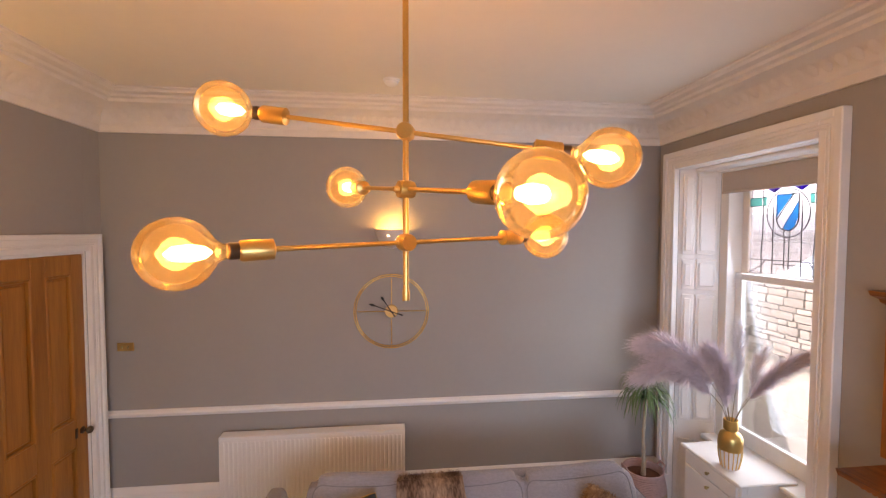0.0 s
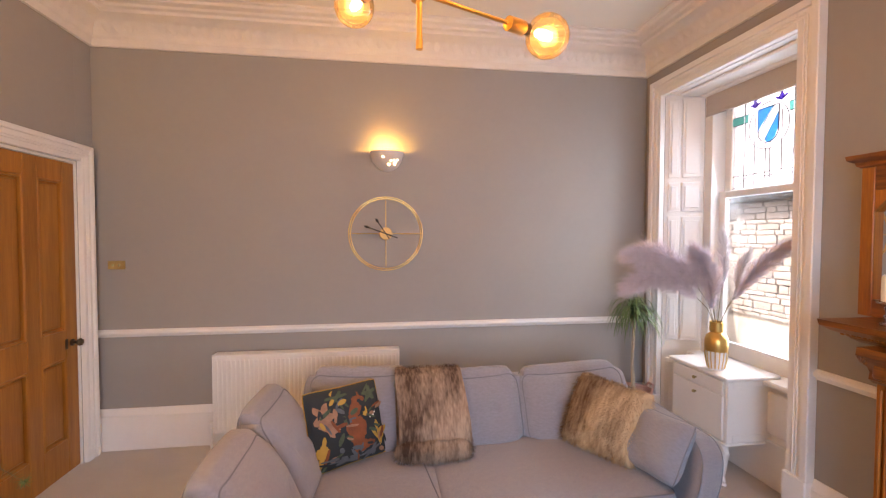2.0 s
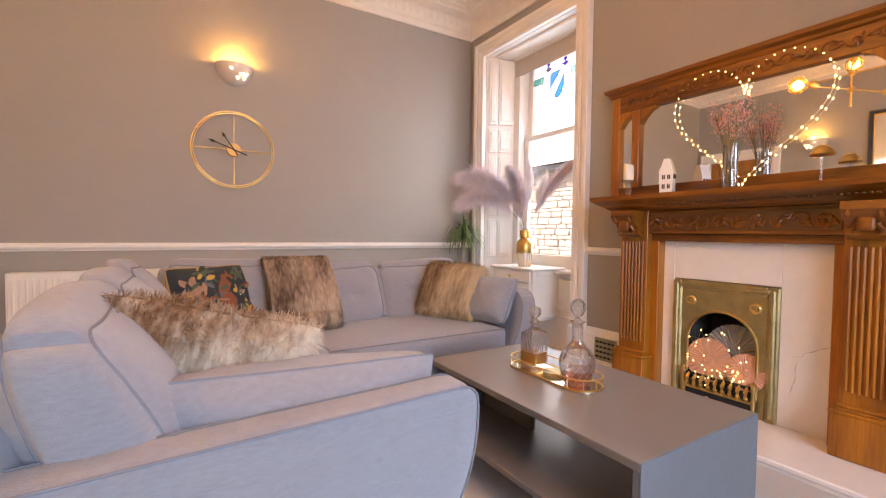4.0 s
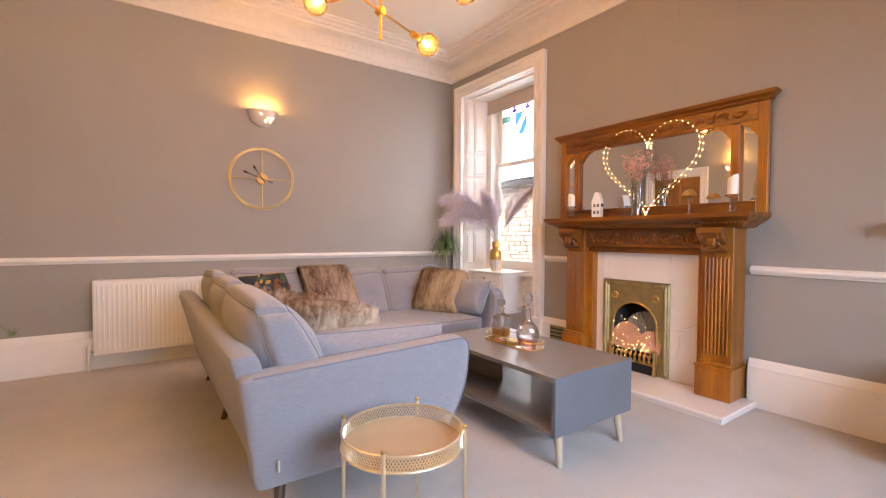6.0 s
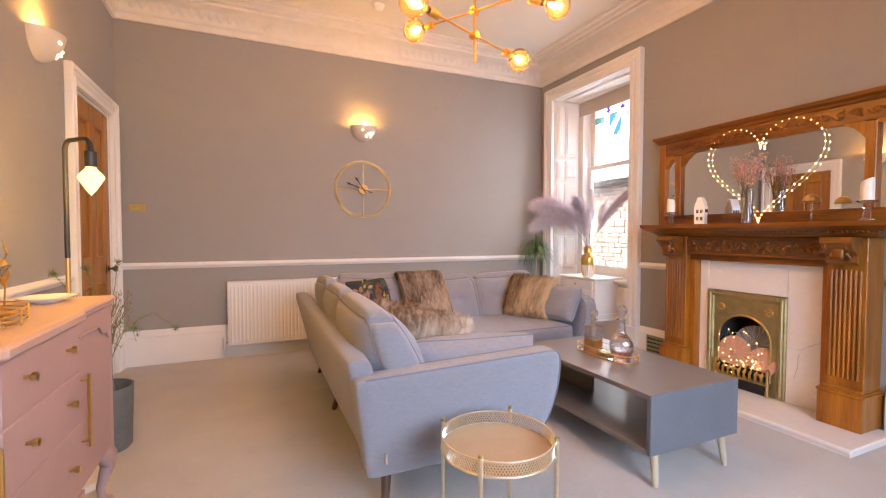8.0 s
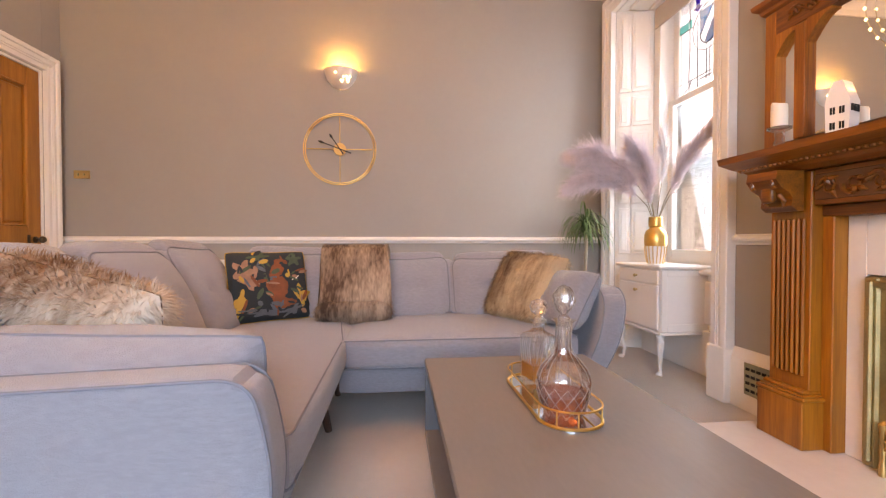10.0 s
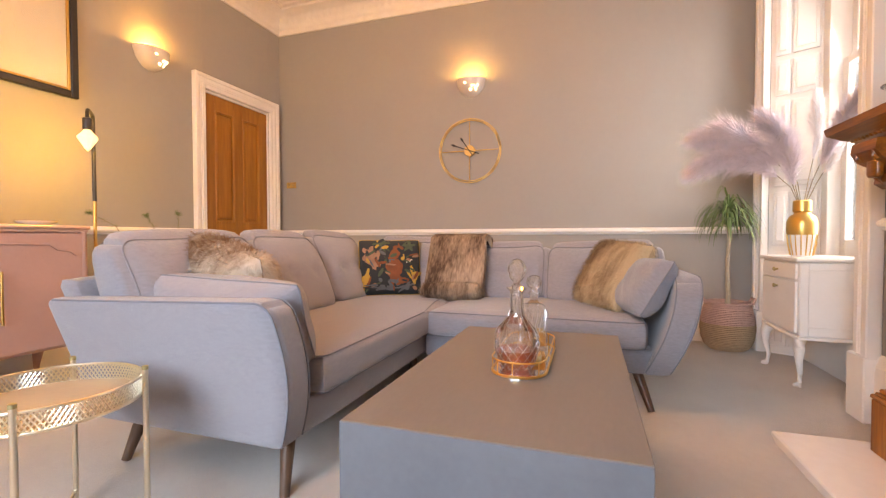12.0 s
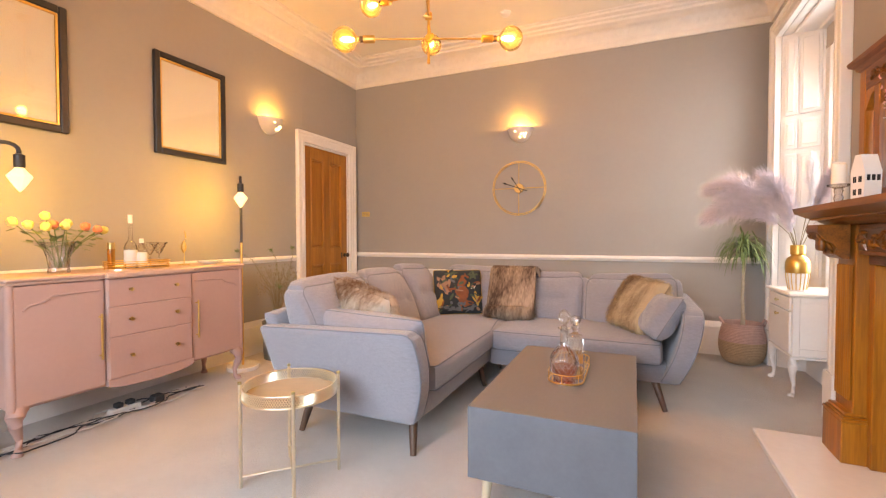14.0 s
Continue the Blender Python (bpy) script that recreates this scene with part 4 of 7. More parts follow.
for r in (0.298, 0.283):
    part("ring", Geo().tube([(r * math.cos(2 * math.pi * i / 56), -0.03, r * math.sin(2 * math.pi * i / 56)) for i in range(56)], 0.004, 8, True), M["gold"], clock)
for i in range(12):
    a = 2 * math.pi * i / 12
    part("hour_bar", Geo().tube([(0.28 * math.cos(a), -0.03, 0.28 * math.sin(a)), (0.30 * math.cos(a), -0.03, 0.30 * math.sin(a))], 0.004, 6), M["gold"], clock)
for a in (0, 90, 180, 270):
    c, s = math.cos(radians(a)), math.sin(radians(a))
    part("spoke", Geo().tube([(0.05 * c, -0.03, 0.05 * s), (0.27 * c, -0.03, 0.27 * s)], 0.0035, 6), M["gold"], clock)
part("dial", Geo().lathe([(0.052, 0), (0.052, 0.022), (0.048, 0.028), (0.001, 0.028)], 28, pose(0, -0.012, 0, 90, 0, 0)), M["tray_gold"], clock)
part("wall_fixing", Geo().lathe([(0.03, 0), (0.03, 0.03)], 12, pose(0, 0, 0, 90, 0, 0)), M["gold"], clock)


def hand(ang, ln, tail):
    c, s = math.cos(radians(ang)), math.sin(radians(ang))
    g = Geo().tube([(-tail * c, -0.046, -tail * s), (0, -0.046, 0), (ln * 0.7 * c, -0.046, ln * 0.7 * s), (ln * 0.86 * c, -0.046, ln * 0.86 * s), (ln * c, -0.046, ln * s)], [0.005, 0.004, 0.004, 0.012, 0.001], 6)
    part("hand", g, M["black"], clock)


hand(124, 0.15, 0.05)
hand(160, 0.19, 0.10)


# ---- wall lamps ----
def sconce(at, rz):
    s = thing("wall_sconce", "white pierced ceramic half-bowl wall uplighter, lit", "wall lamp", at, rz, "ceramic wall uplighters")
    g = Geo()
    prof = [(0.012, -0.135), (0.05, -0.125), (0.085, -0.10), (0.115, -0.06), (0.135, 0.0), (0.138, 0.02), (0.132, 0.02), (0.128, 0.0), (0.108, -0.055), (0.08, -0.092), (0.048, -0.116), (0.012, -0.126)]
    g.lathe(prof, 28, pose(0, 0, 0, 0, 0, 180) @ Matrix.Diagonal((1, 0.92, 1, 1)), arc=0.5)
    part("bowl", g, M["sconce"], s)
    part("back_plate", Geo().box(-0.05, 0.05, -0.012, 0.0, -0.10, 0.0, 0.003), M["ceramic"], s)
    part("bulb", Geo().lathe([(0.012, -0.06), (0.014, -0.04), (0.028, -0.01), (0.022, 0.015), (0.001, 0.03)], 14, pose(0, -0.06, -0.01)), M["crystal_bulb"], s)
    rng = random.Random(5)
    # glowing leaf-shaped pieces set on the closed bowl in place of lit holes
    for i in range(17):
        a, z = radians(rng.uniform(-86, -44)), rng.uniform(-0.095, -0.035)
        if i < 2:
            a, z = radians(rng.uniform(-112, -100)), rng.uniform(-0.05, -0.03)
        r = 0.1385 + 0.62 * (z + 0.0) * (1 if z > -0.06 else 1.05) * 0.55 - (0.012 if z < -0.075 else 0)
        p = Vector((r * math.cos(a), r * 0.92 * math.sin(a), z))
        nrm = Vector((math.cos(a), math.sin(a), -0.7)).normalized()
        m = Matrix.Translation(p) @ nrm.to_track_quat("Z", "Y").to_matrix().to_4x4() @ pose(0, 0, 0, 0, 0, rng.uniform(0, 180))
        part("leaf_glow", Geo().lathe([(0.009, -0.006), (0.008, 0.004), (0.001, 0.005)], 8, m @ Matrix.Diagonal((1, 0.55, 1, 1))), M["hole_glow"], s)
    m = pose(*at, 0, 0, rz)
    lamp("sconce_light", "POINT", 3.0, (1.0, 0.57, 0.14), Matrix.Translation(m @ Vector((0, -0.065, 0.015))), 0.025)
    return s


sconce((-0.125, YF, 2.295), 0)
sconce((XL, 2.16, 2.27), 90)

# ---- pictures ----
def picture(y0, y1, z0, z1, seed):
    p = thing("framed_print", "black and gilt framed faint line drawing on cream paper", "picture", (XL, (y0 + y1) / 2, z0), 0, "framed drawings over the sideboard")
    w, h = (y1 - y0) / 2, z1 - z0
    for a, b, c, d in ((-w, -w + 0.045, 0, h), (w - 0.045, w, 0, h), (-w + 0.045, w - 0.045, 0, 0.045), (-w + 0.045, w - 0.045, h - 0.045, h)):
        part("frame_rail", Geo().box(0.002, 0.034, a, b, c, d, 0.006), M["black"], p)
    for a, b, c, d in ((-w + 0.045, -w + 0.06, 0.045, h - 0.045), (w - 0.06, w - 0.045, 0.045, h - 0.045), (-w + 0.06, w - 0.06, 0.045, 0.06), (-w + 0.06, w - 0.06, h - 0.06, h - 0.045)):
        part("gilt_slip", Geo().box(0.004, 0.024, a, b, c, d, 0.003), M["gold"], p)
    part("paper", Geo().box(0.004, 0.012, -w + 0.06, w - 0.06, 0.06, h - 0.06, 0.001), M["paper"], p)
    rng = random.Random(seed)
    g = Geo()
    for _ in range(26):
        y, z = rng.uniform(-w * 0.5, w * 0.5), rng.uniform(h * 0.25, h * 0.75)
        pts = []
        for _ in range(8):
            pts.append((0.0125, y, z))
            y += rng.uniform(-0.012, 0.014)
            z += rng.uniform(-0.03, 0.02)
        g.tube(pts, 0.0006, 4)
    tagged(part("drawing", g, M["pencil"], p), kind="stuff")
    part("glazing", Geo().box(0.017, 0.019, -w + 0.06, w - 0.06, 0.06, h - 0.06, 0.0005), M["clear"], p).visible_shadow = False


picture(1.015, 1.64, 1.757, 2.533, 3)
picture(-0.16, 0.465, 1.772, 2.56, 8)

smoke = thing("smoke_alarm", "small white round smoke alarm on the ceiling", "smoke alarm", (-0.125, 3.03, ZC))
part("base", Geo().lathe([(0.052, -0.014), (0.055, -0.004), (0.055, 0)], 24), M["plastic"], smoke)
part("cover", Geo().lathe([(0.001, -0.04), (0.03, -0.038), (0.044, -0.026), (0.046, -0.014)], 24), M["plastic"], smoke)

# ---- chandelier ----
CX, CYY = -0.083, 1.194
ch = thing("chandelier", "brushed gold branching rod chandelier with amber globe bulbs", "chandelier", (CX, CYY, ZC))
part("rod", Geo().tube([(0, 0, 0), (0, 0, 2.14 - ZC)], 0.0075, 12), M["gold"], ch)
part("ceiling_cup", Geo().lathe([(0.02, -0.06), (0.05, -0.045), (0.055, -0.01), (0.055, 0)], 24), M["gold"], ch)
part("rod_end", Geo().lathe([(0.009, -0.006), (0.009, 0.02)], 12, pose(0, 0, 2.14 - ZC)), M["gold"], ch)
for hz, u in ((2.552, (-0.959, 0.237, 0.149)), (2.411, (0.389, -0.916, -0.094)), (2.279, (-0.893, -0.45, -0.03))):
    z = hz - ZC
    u = Vector(u).normalized()
    hub = part("hub", Geo().lathe([(0.02, -0.02), (0.022, -0.014), (0.022, 0.014), (0.02, 0.02)], 20, Matrix.Translation((0, 0, z)) @ u.cross(Vector((0, 0, 1))).to_track_quat("Z", "Y").to_matrix().to_4x4()), M["gold"], ch)
    part("hub_screw", Geo().lathe([(0.008, 0), (0.008, 0.03), (0.006, 0.033)], 10, Matrix.Translation((0, 0, z)) @ u.cross(Vector((0, 0, 1))).to_track_quat("Z", "Y").to_matrix().to_4x4()), M["gold"], hub)
    for s in (1, -1):
        d = u * s
        m = Matrix.Translation((0, 0, z)) @ d.to_track_quat("Z", "Y").to_matrix().to_4x4()
        arm = part("arm", Geo().tube([m @ Vector((0, 0, 0.015)), m @ Vector((0, 0, 0.32))], 0.006, 10), M["gold"], ch)
        part("socket", Geo().lathe([(0.012, 0.312), (0.022, 0.316), (0.022, 0.378), (0.019, 0.382)], 20, m), M["gold"], arm)
        part("socket_ring", Geo().lathe([(0.017, 0.380), (0.018, 0.40), (0.015, 0.404)], 16, m), M["knob"], arm)
        R = 0.071
        prof = [(0.015, 0.400), (0.017, 0.412), (0.022, 0.420)]
        prof += [(R * math.sin(radians(a)), 0.490 - R * math.cos(radians(a))) for a in (26, 48, 64, 80, 96, 112, 128, 144, 160, 172)] + [(0.001, 0.490 + R)]
        bulb = part("bulb", Geo().lathe(prof, 28, m), M["bulb"], ch, "lit amber glass globe bulb")
        bulb.visible_shadow = False
        f = Geo()
        f.lathe([(0.002, 0.43), (0.012, 0.442), (0.017, 0.468), (0.014, 0.498), (0.002, 0.512)], 12, m)
        part("filament", f, M["filament"], bulb).visible_shadow = False
        lamp("bulb_light", "POINT", 1.75, AMBER, Matrix.Translation(Vector((CX, CYY, ZC)) + m @ Vector((0, 0, 0.490))), 0.035)

# ---- fireplace ----
FY = 0.985
fp = thing("fireplace_surround", "carved oak fire surround with fluted pilasters and mantel shelf", "fireplace", (XR, FY, 0.045), size=(1, 1, 0.977))
for s in (-1, 1):
    c = FY + s * 0.567
    g = Geo().box(1.98, XR - 0.002, c - 0.095, c + 0.095, 0.28, 1.195, 0.004)
    pil = part("pilaster", g, M["oak_v"], fp, world=True)
    for i in range(7):
        y = c - 0.069 + i * 0.023
        part("reed", Geo().box(1.967, 1.982, y - 0.007, y + 0.007, 0.34, 1.0, 0.006), M["oak_v"], pil, world=True)
    pl = part("plinth", Geo().box(1.935, XR - 0.002, c - 0.110, c + 0.110, 0.046, 0.245, 0.004), M["oak_v"], fp, world=True)
    for k, (z0, z1, o) in enumerate(((0.245, 0.262, 0.012), (0.262, 0.272, 0.002), (0.272, 0.288, -0.006))):
        part("plinth_moulding", Geo().box(1.945 - o, XR - 0.002, c - 0.105 - o, c + 0.105 + o, z0, z1, 0.005), M["oak_v"], pl, world=True)
    # scrolled bracket under the shelf
    g = Geo()
    out = [(0, 0), (0.03, 0.0), (0.055, 0.02), (0.05, 0.05), (0.065, 0.075), (0.10, 0.095), (0.125, 0.13), (0.12, 0.165), (0, 0.165)]
    g.prism([(-a, b) for a, b in out], -0.075, 0.075, Matrix.Translation((1.966, c, 1.03)) @ Matrix(((1, 0, 0, 0), (0, 0, 1, 0), (0, 1, 0, 0), (0, 0, 0, 1))))
    br = part("bracket", g, M["oak"], fp, world=True)
    g = Geo()
    for sy in (-1, 1):
        g.tube([(1.862 + 0.02 * math.cos(a * 0.7) * (1 - a / 14), c + sy * 0.05, 1.145 + 0.03 * math.sin(a * 0.7) * (1 - a / 14)) for a in range(12)], 0.008, 6)
        g.tube([(1.90, c + sy * 0.03, 1.10), (1.905, c + sy * 0.045, 1.07), (1.92, c + sy * 0.03, 1.045)], [0.012, 0.010, 0.004], 6)
    g.soft(0.03, 0.06, 0.07, 0.014, n=5, m=pose(1.878, c, 1.10))
    part("leaf_carving", g, M["oak"], br, world=True)
for s in (-1, 1):
    part("inner_slip", Geo().box(2.03, XR - 0.002, *sorted((FY + s * 0.4735, FY + s * 0.425)), 0.046, 1.005, 0.004), M["oak_v"], fp, world=True)
part("inner_head", Geo().box(2.026, XR - 0.002, FY - 0.4735, FY + 0.4735, 1.005, 1.05, 0.004), M["oak"], fp, world=True)
part("frieze", Geo().box(1.99, XR - 0.002, FY - 0.4735, FY + 0.4735, 1.05, 1.195, 0.004), M["oak"], fp, world=True)


def scrolls(parent, x, y0, y1, z, h, n, seed, rad=0.007):
    """Carved running scroll of leaves and curls on a band."""
    rng = random.Random(seed)
    step = (y1 - y0) / n
    for i in range(n):
        g = Geo()
        yc, up = y0 + step * (i + 0.5), 1 if i % 2 else -1
        g.tube([(x, yc + step * 0.42 * math.cos(t * 0.62) * (1 - t / 15), z + up * h * 0.42 * math.sin(t * 0.62) * (1 - t / 17)) for t in range(13)], [rad * (1 - t / 18) for t in range(13)], 6)
        for k in range(4):
            a = rng.uniform(0, 6.28)
            c = Vector((x, yc + rng.uniform(-0.4, 0.4) * step, z + rng.uniform(-0.32, 0.32) * h))
            d = Vector((0, math.cos(a), math.sin(a))) * h * 0.24
            g.tube([c - d, c - d * 0.2 + Vector((-0.004, 0, 0)), c + d], [0.002, rad * 1.25, 0.002], 6)
        part("scroll", g, M["oak"], parent, world=True)


# dark sheet behind the scrolls, coloured with the shade between them
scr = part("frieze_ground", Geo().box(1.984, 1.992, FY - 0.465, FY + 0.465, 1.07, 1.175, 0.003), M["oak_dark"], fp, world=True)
scrolls(scr, 1.981, FY - 0.455, FY + 0.455, 1.122, 0.10, 10, 4, 0.009)
# mantel shelf with stepped cornice under it
shelf = [(0, 1.195, 1.95), (0.02, 1.21, 1.925), (0.035, 1.222, 1.915), (0.06, 1.238, 1.875), (0.075, 1.252, 1.85), (0.085, 1.262, 1.832), (0.09, 1.29, 1.825)]
for (o, z0, x0), (o1, z1, x1) in zip(shelf, shelf[1:]):
    g = Geo()
    a = [(x0, FY - 0.71 - o), (XR - 0.002, FY - 0.71 - o), (XR - 0.002, FY + 0.71 + o), (x0, FY + 0.71 + o)]
    b = [(x1, FY - 0.71 - o1), (XR - 0.002, FY - 0.71 - o1), (XR - 0.002, FY + 0.71 + o1), (x1, FY + 0.71 + o1)]
    v = [(*p, z0) for p in a] + [(*p, z1) for p in b]
    g.add(v, [(0, 1, 2, 3), (7, 6, 5, 4)] + [(i, 4 + i, 4 + (i + 1) % 4, (i + 1) % 4) for i in range(4)])
    part("mantel_moulding" if z1 < 1.28 else "mantel_shelf", g, M["oak"], fp, world=True, smooth=20)

# carved bead course under the shelf
g = Geo()
for i in range(64):
    g.soft(0.016, 0.017, 0.016, 0.008, n=3, m=pose(1.893, FY - 0.74 + 1.48 * i / 63, 1.230, 0, 35, 0))
for s in (-1, 1):
    for i in range(8):
        g.soft(0.017, 0.016, 0.016, 0.008, n=3, m=pose(1.915 + i * 0.026, FY + s * 0.757, 1.230))
tagged(part("bead_course", g, M["oak"], fp, world=True), kind="stuff")

back = thing("fireplace_back_panel", "white veined marble fireplace back panel", "marble panel", (XR, FY, 0.045), size=(1, 1, 0.977))
for y0, y1, z0, z1 in ((FY - 0.4245, FY - 0.205, 0.046, 1.005), (FY + 0.355, FY + 0.4245, 0.046, 1.005), (FY - 0.2045, FY + 0.3545, 0.775, 1.005)):
    slab = part("slab", Geo().box(2.09, XR - 0.001, y0, y1, z0, z1, 0.002), M["marble"], back, world=True)
g = Geo()
rng = random.Random(2)
for y, z, dy, dz in ((0.72, 0.42, -0.16, 0.10), (0.70, 0.40, 0.03, -0.18), (1.44, 0.85, 0.03, -0.15)):
    pts = [(2.0897, y + dy * t / 6 + rng.uniform(-0.006, 0.006), z + dz * t / 6 + rng.uniform(-0.006, 0.006)) for t in range(7)]
    part("vein", Geo().tube(pts, [0.0005, 0.002, 0.0012, 0.0025, 0.0012, 0.002, 0.0004], 5), M["vein"], slab, world=True)
hearth = thing("hearth", "white marble hearth slab raised on the carpet", "hearth", (1.86, 0.965, 0), shift=(0.0, 0.025, 0))
part("slab", Geo().box(1.655, XR - 0.03, 0.205, 1.725, 0.018, 0.0452, 0.006), M["marble"], hearth, world=True)
part("base", Geo().box(1.663, XR - 0.03, 0.213, 1.717, 0.0, 0.018, 0.002), M["marble"], hearth, world=True)

fire = thing("gas_fire", "antique brass arched fire insert with dark grate", "fire", (2.105, 1.06, 0.0455), size=(1, 1, 0.977))
g = Geo()
for y0, y1, z0, z1 in ((-0.28, -0.225, 0, 0.725), (0.225, 0.28, 0, 0.725), (-0.225, 0.225, 0.67, 0.725)):
    g.box(-0.03, 0, y0, y1, z0, z1, 0.008)
for y0, y1, z0, z1 in ((-0.265, -0.24, 0.02, 0.71), (0.24, 0.265, 0.02, 0.71), (-0.24, 0.24, 0.685, 0.71)):
    g.box(-0.042, -0.025, y0, y1, z0, z1, 0.007)
part("outer_frame", g, M["antique"], fire)
# arched face plate
R = 0.185
n = 18
top = [(R * math.cos(math.pi * i / n), 0.37 + R * math.sin(math.pi * i / n)) for i in range(n + 1)]
g = Geo()
for (y0, z0), (y1, z1) in zip(top, top[1:]):
    g.add([(x, y, z) for x in (-0.02, -0.004) for y, z in ((y0, z0), (y1, z1), (y1, 0.672), (y0, 0.672))],
          [(0, 1, 2, 3), (7, 6, 5, 4), (0, 4, 5, 1)])
for s in (-1, 1):
    g.box(-0.02, -0.004, *sorted((s * R, s * 0.226)), 0.0, 0.672, 0.001)
part("arch_plate", g, M["antique"], fire)
part("arch_bead", Geo().tube([(-0.022, R, 0.10)] + [(-0.022, y, z) for y, z in top] + [(-0.022, -R, 0.10)], 0.008, 8), M["brass"], fire)
for s in (-1, 1):
    part("boss", Geo().lathe([(0.03, 0), (0.03, 0.006), (0.022, 0.012), (0.012, 0.008), (0.001, 0.012)], 16, pose(-0.02, s * 0.17, 0.60, 0, -90, 0)), M["brass"], fire)
    part("grate_post", Geo().lathe([(0.012, 0), (0.014, 0.03), (0.009, 0.05), (0.013, 0.09), (0.009, 0.12), (0.013, 0.17), (0.016, 0.19), (0.001, 0.205)], 12, pose(-0.05, s * 0.185, 0)), M["brass"], fire)
g = Geo().box(0.26, 0.28, -0.2, 0.2, 0, 0.6, 0.002)
for s in (-1, 1):
    g.box(0.0, 0.26, *sorted((s * 0.19, s * 0.22)), 0, 0.6, 0.002)
g.box(0.0, 0.26, -0.19, 0.19, 0.56, 0.6, 0.002)
part("firebox", g, M["soot"], fire)
part("grate_bar", Geo().box(-0.052, -0.036, -0.18, 0.18, 0.155, 0.172, 0.004), M["iron"], fire)
part("grate_bar", Geo().box(-0.052, -0.036, -0.18, 0.18, 0.075, 0.09, 0.004), M["brass"], fire)
part("ash_cover", Geo().box(-0.045, -0.03, -0.18, 0.18, 0.0, 0.075, 0.004), M["iron"], fire)
part("ash_knob", Geo().lathe([(0.008, 0), (0.012, 0.012), (0.001, 0.018)], 10, pose(-0.045, 0.05, 0.04, 0, -90, 0)), M["pale_gold"], fire)
for i in range(9):
    y = -0.155 + i * 0.0388
    part("grate_finger", Geo().tube([(-0.04, y, 0.085), (-0.068, y, 0.11), (-0.07, y, 0.14), (-0.045, y, 0.168)], [0.006, 0.011, 0.011, 0.006], 8), M["brass"], fire)
part("coal_bed", Geo().box(-0.03, 0.24, -0.18, 0.18, 0.08, 0.12, 0.01), M["soot"], fire)


def paper_fan(at, r, material, tilt, label):
    f = thing("paper_fan", label, "paper fan", at, 0)
    n = 72
    verts = [(0, 0, 0)]
    for i in range(n):
        a = 2 * math.pi * i / n
        o = (0.005 if material is M["grey_fan"] else 0.0014) * (1 if i % 2 else -1)
        verts.append((o, r * math.cos(a), r * math.sin(a)))
    faces = [(0, 1 + i, 1 + (i + 1) % n) for i in range(n)]
    g = Geo().add(verts, faces)
    g.add([(x + 0.002, y, z) for x, y, z in verts], [f_[::-1] for f_ in faces])
    part("pleats", g, material, f, m=pose(0, 0, 0, 0, tilt, 0), smooth=0)
    part("centre_disc", Geo().lathe([(r * 0.16, 0), (r * 0.12, 0.006), (0.001, 0.007)], 16, pose(-0.004, 0, 0, 0, -90, 0)), material, f, m=pose(0, 0, 0, 0, tilt, 0))


paper_fan((2.085, 1.125, 0.30), 0.125, M["terracotta_fan"], 8, "round peach pleated paper fan in the grate")
paper_fan((2.17, 1.03, 0.35), 0.16, M["grey_fan"], 8, "round grey pleated paper fan in the grate")
paper_fan((2.08, 0.925, 0.28), 0.10, M["terracotta_fan"], 12, "smaller peach pleated paper fan in the grate")

rng = random.Random(12)
fl = thing("fireplace_fairy_lights", "string of warm fairy lights in the grate", "fairy lights", (2.05, 1.03, 0.17), shift=(0.01, 0.04, -0.005))
pts = []
for i in range(44):
    a = i * 0.62
    rr = 0.06 + 0.11 * abs(math.sin(i * 1.37))
    y, z = 1.03 + rr * math.cos(a) * 1.05, 0.33 + rr * math.sin(a)
    if i > 22:
        y, z = 1.03 + rng.uniform(-0.13, 0.13), 0.20 + rng.uniform(0, 0.09)
    y = max(0.87, min(1.19, y))
    pts.append((2.045 - 0.012 * math.sin(i), y, z))
part("wire", Geo().tube(pts, 0.0008, 4), M["wire"], fl, world=True)
for p in pts:
    part("tiny_bulb", Geo().lathe([(0.001, -0.0045), (0.0042, 0), (0.001, 0.0045)], 8, Matrix.Translation(p)), M["fairy"], fl, world=True)

# ---- overmantel mirror ----
XF = 2.13
om = thing("overmantel_mirror", "carved oak overmantel mirror with arched side panels", "mirror", (XF, 1.015, 1.2905), shift=(0.04, 0.007, -0.028), size=(1, 1, 0.9735))
OY = 1.015
W = 0.825
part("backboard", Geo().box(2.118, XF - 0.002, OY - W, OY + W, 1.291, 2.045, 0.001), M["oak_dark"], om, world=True)
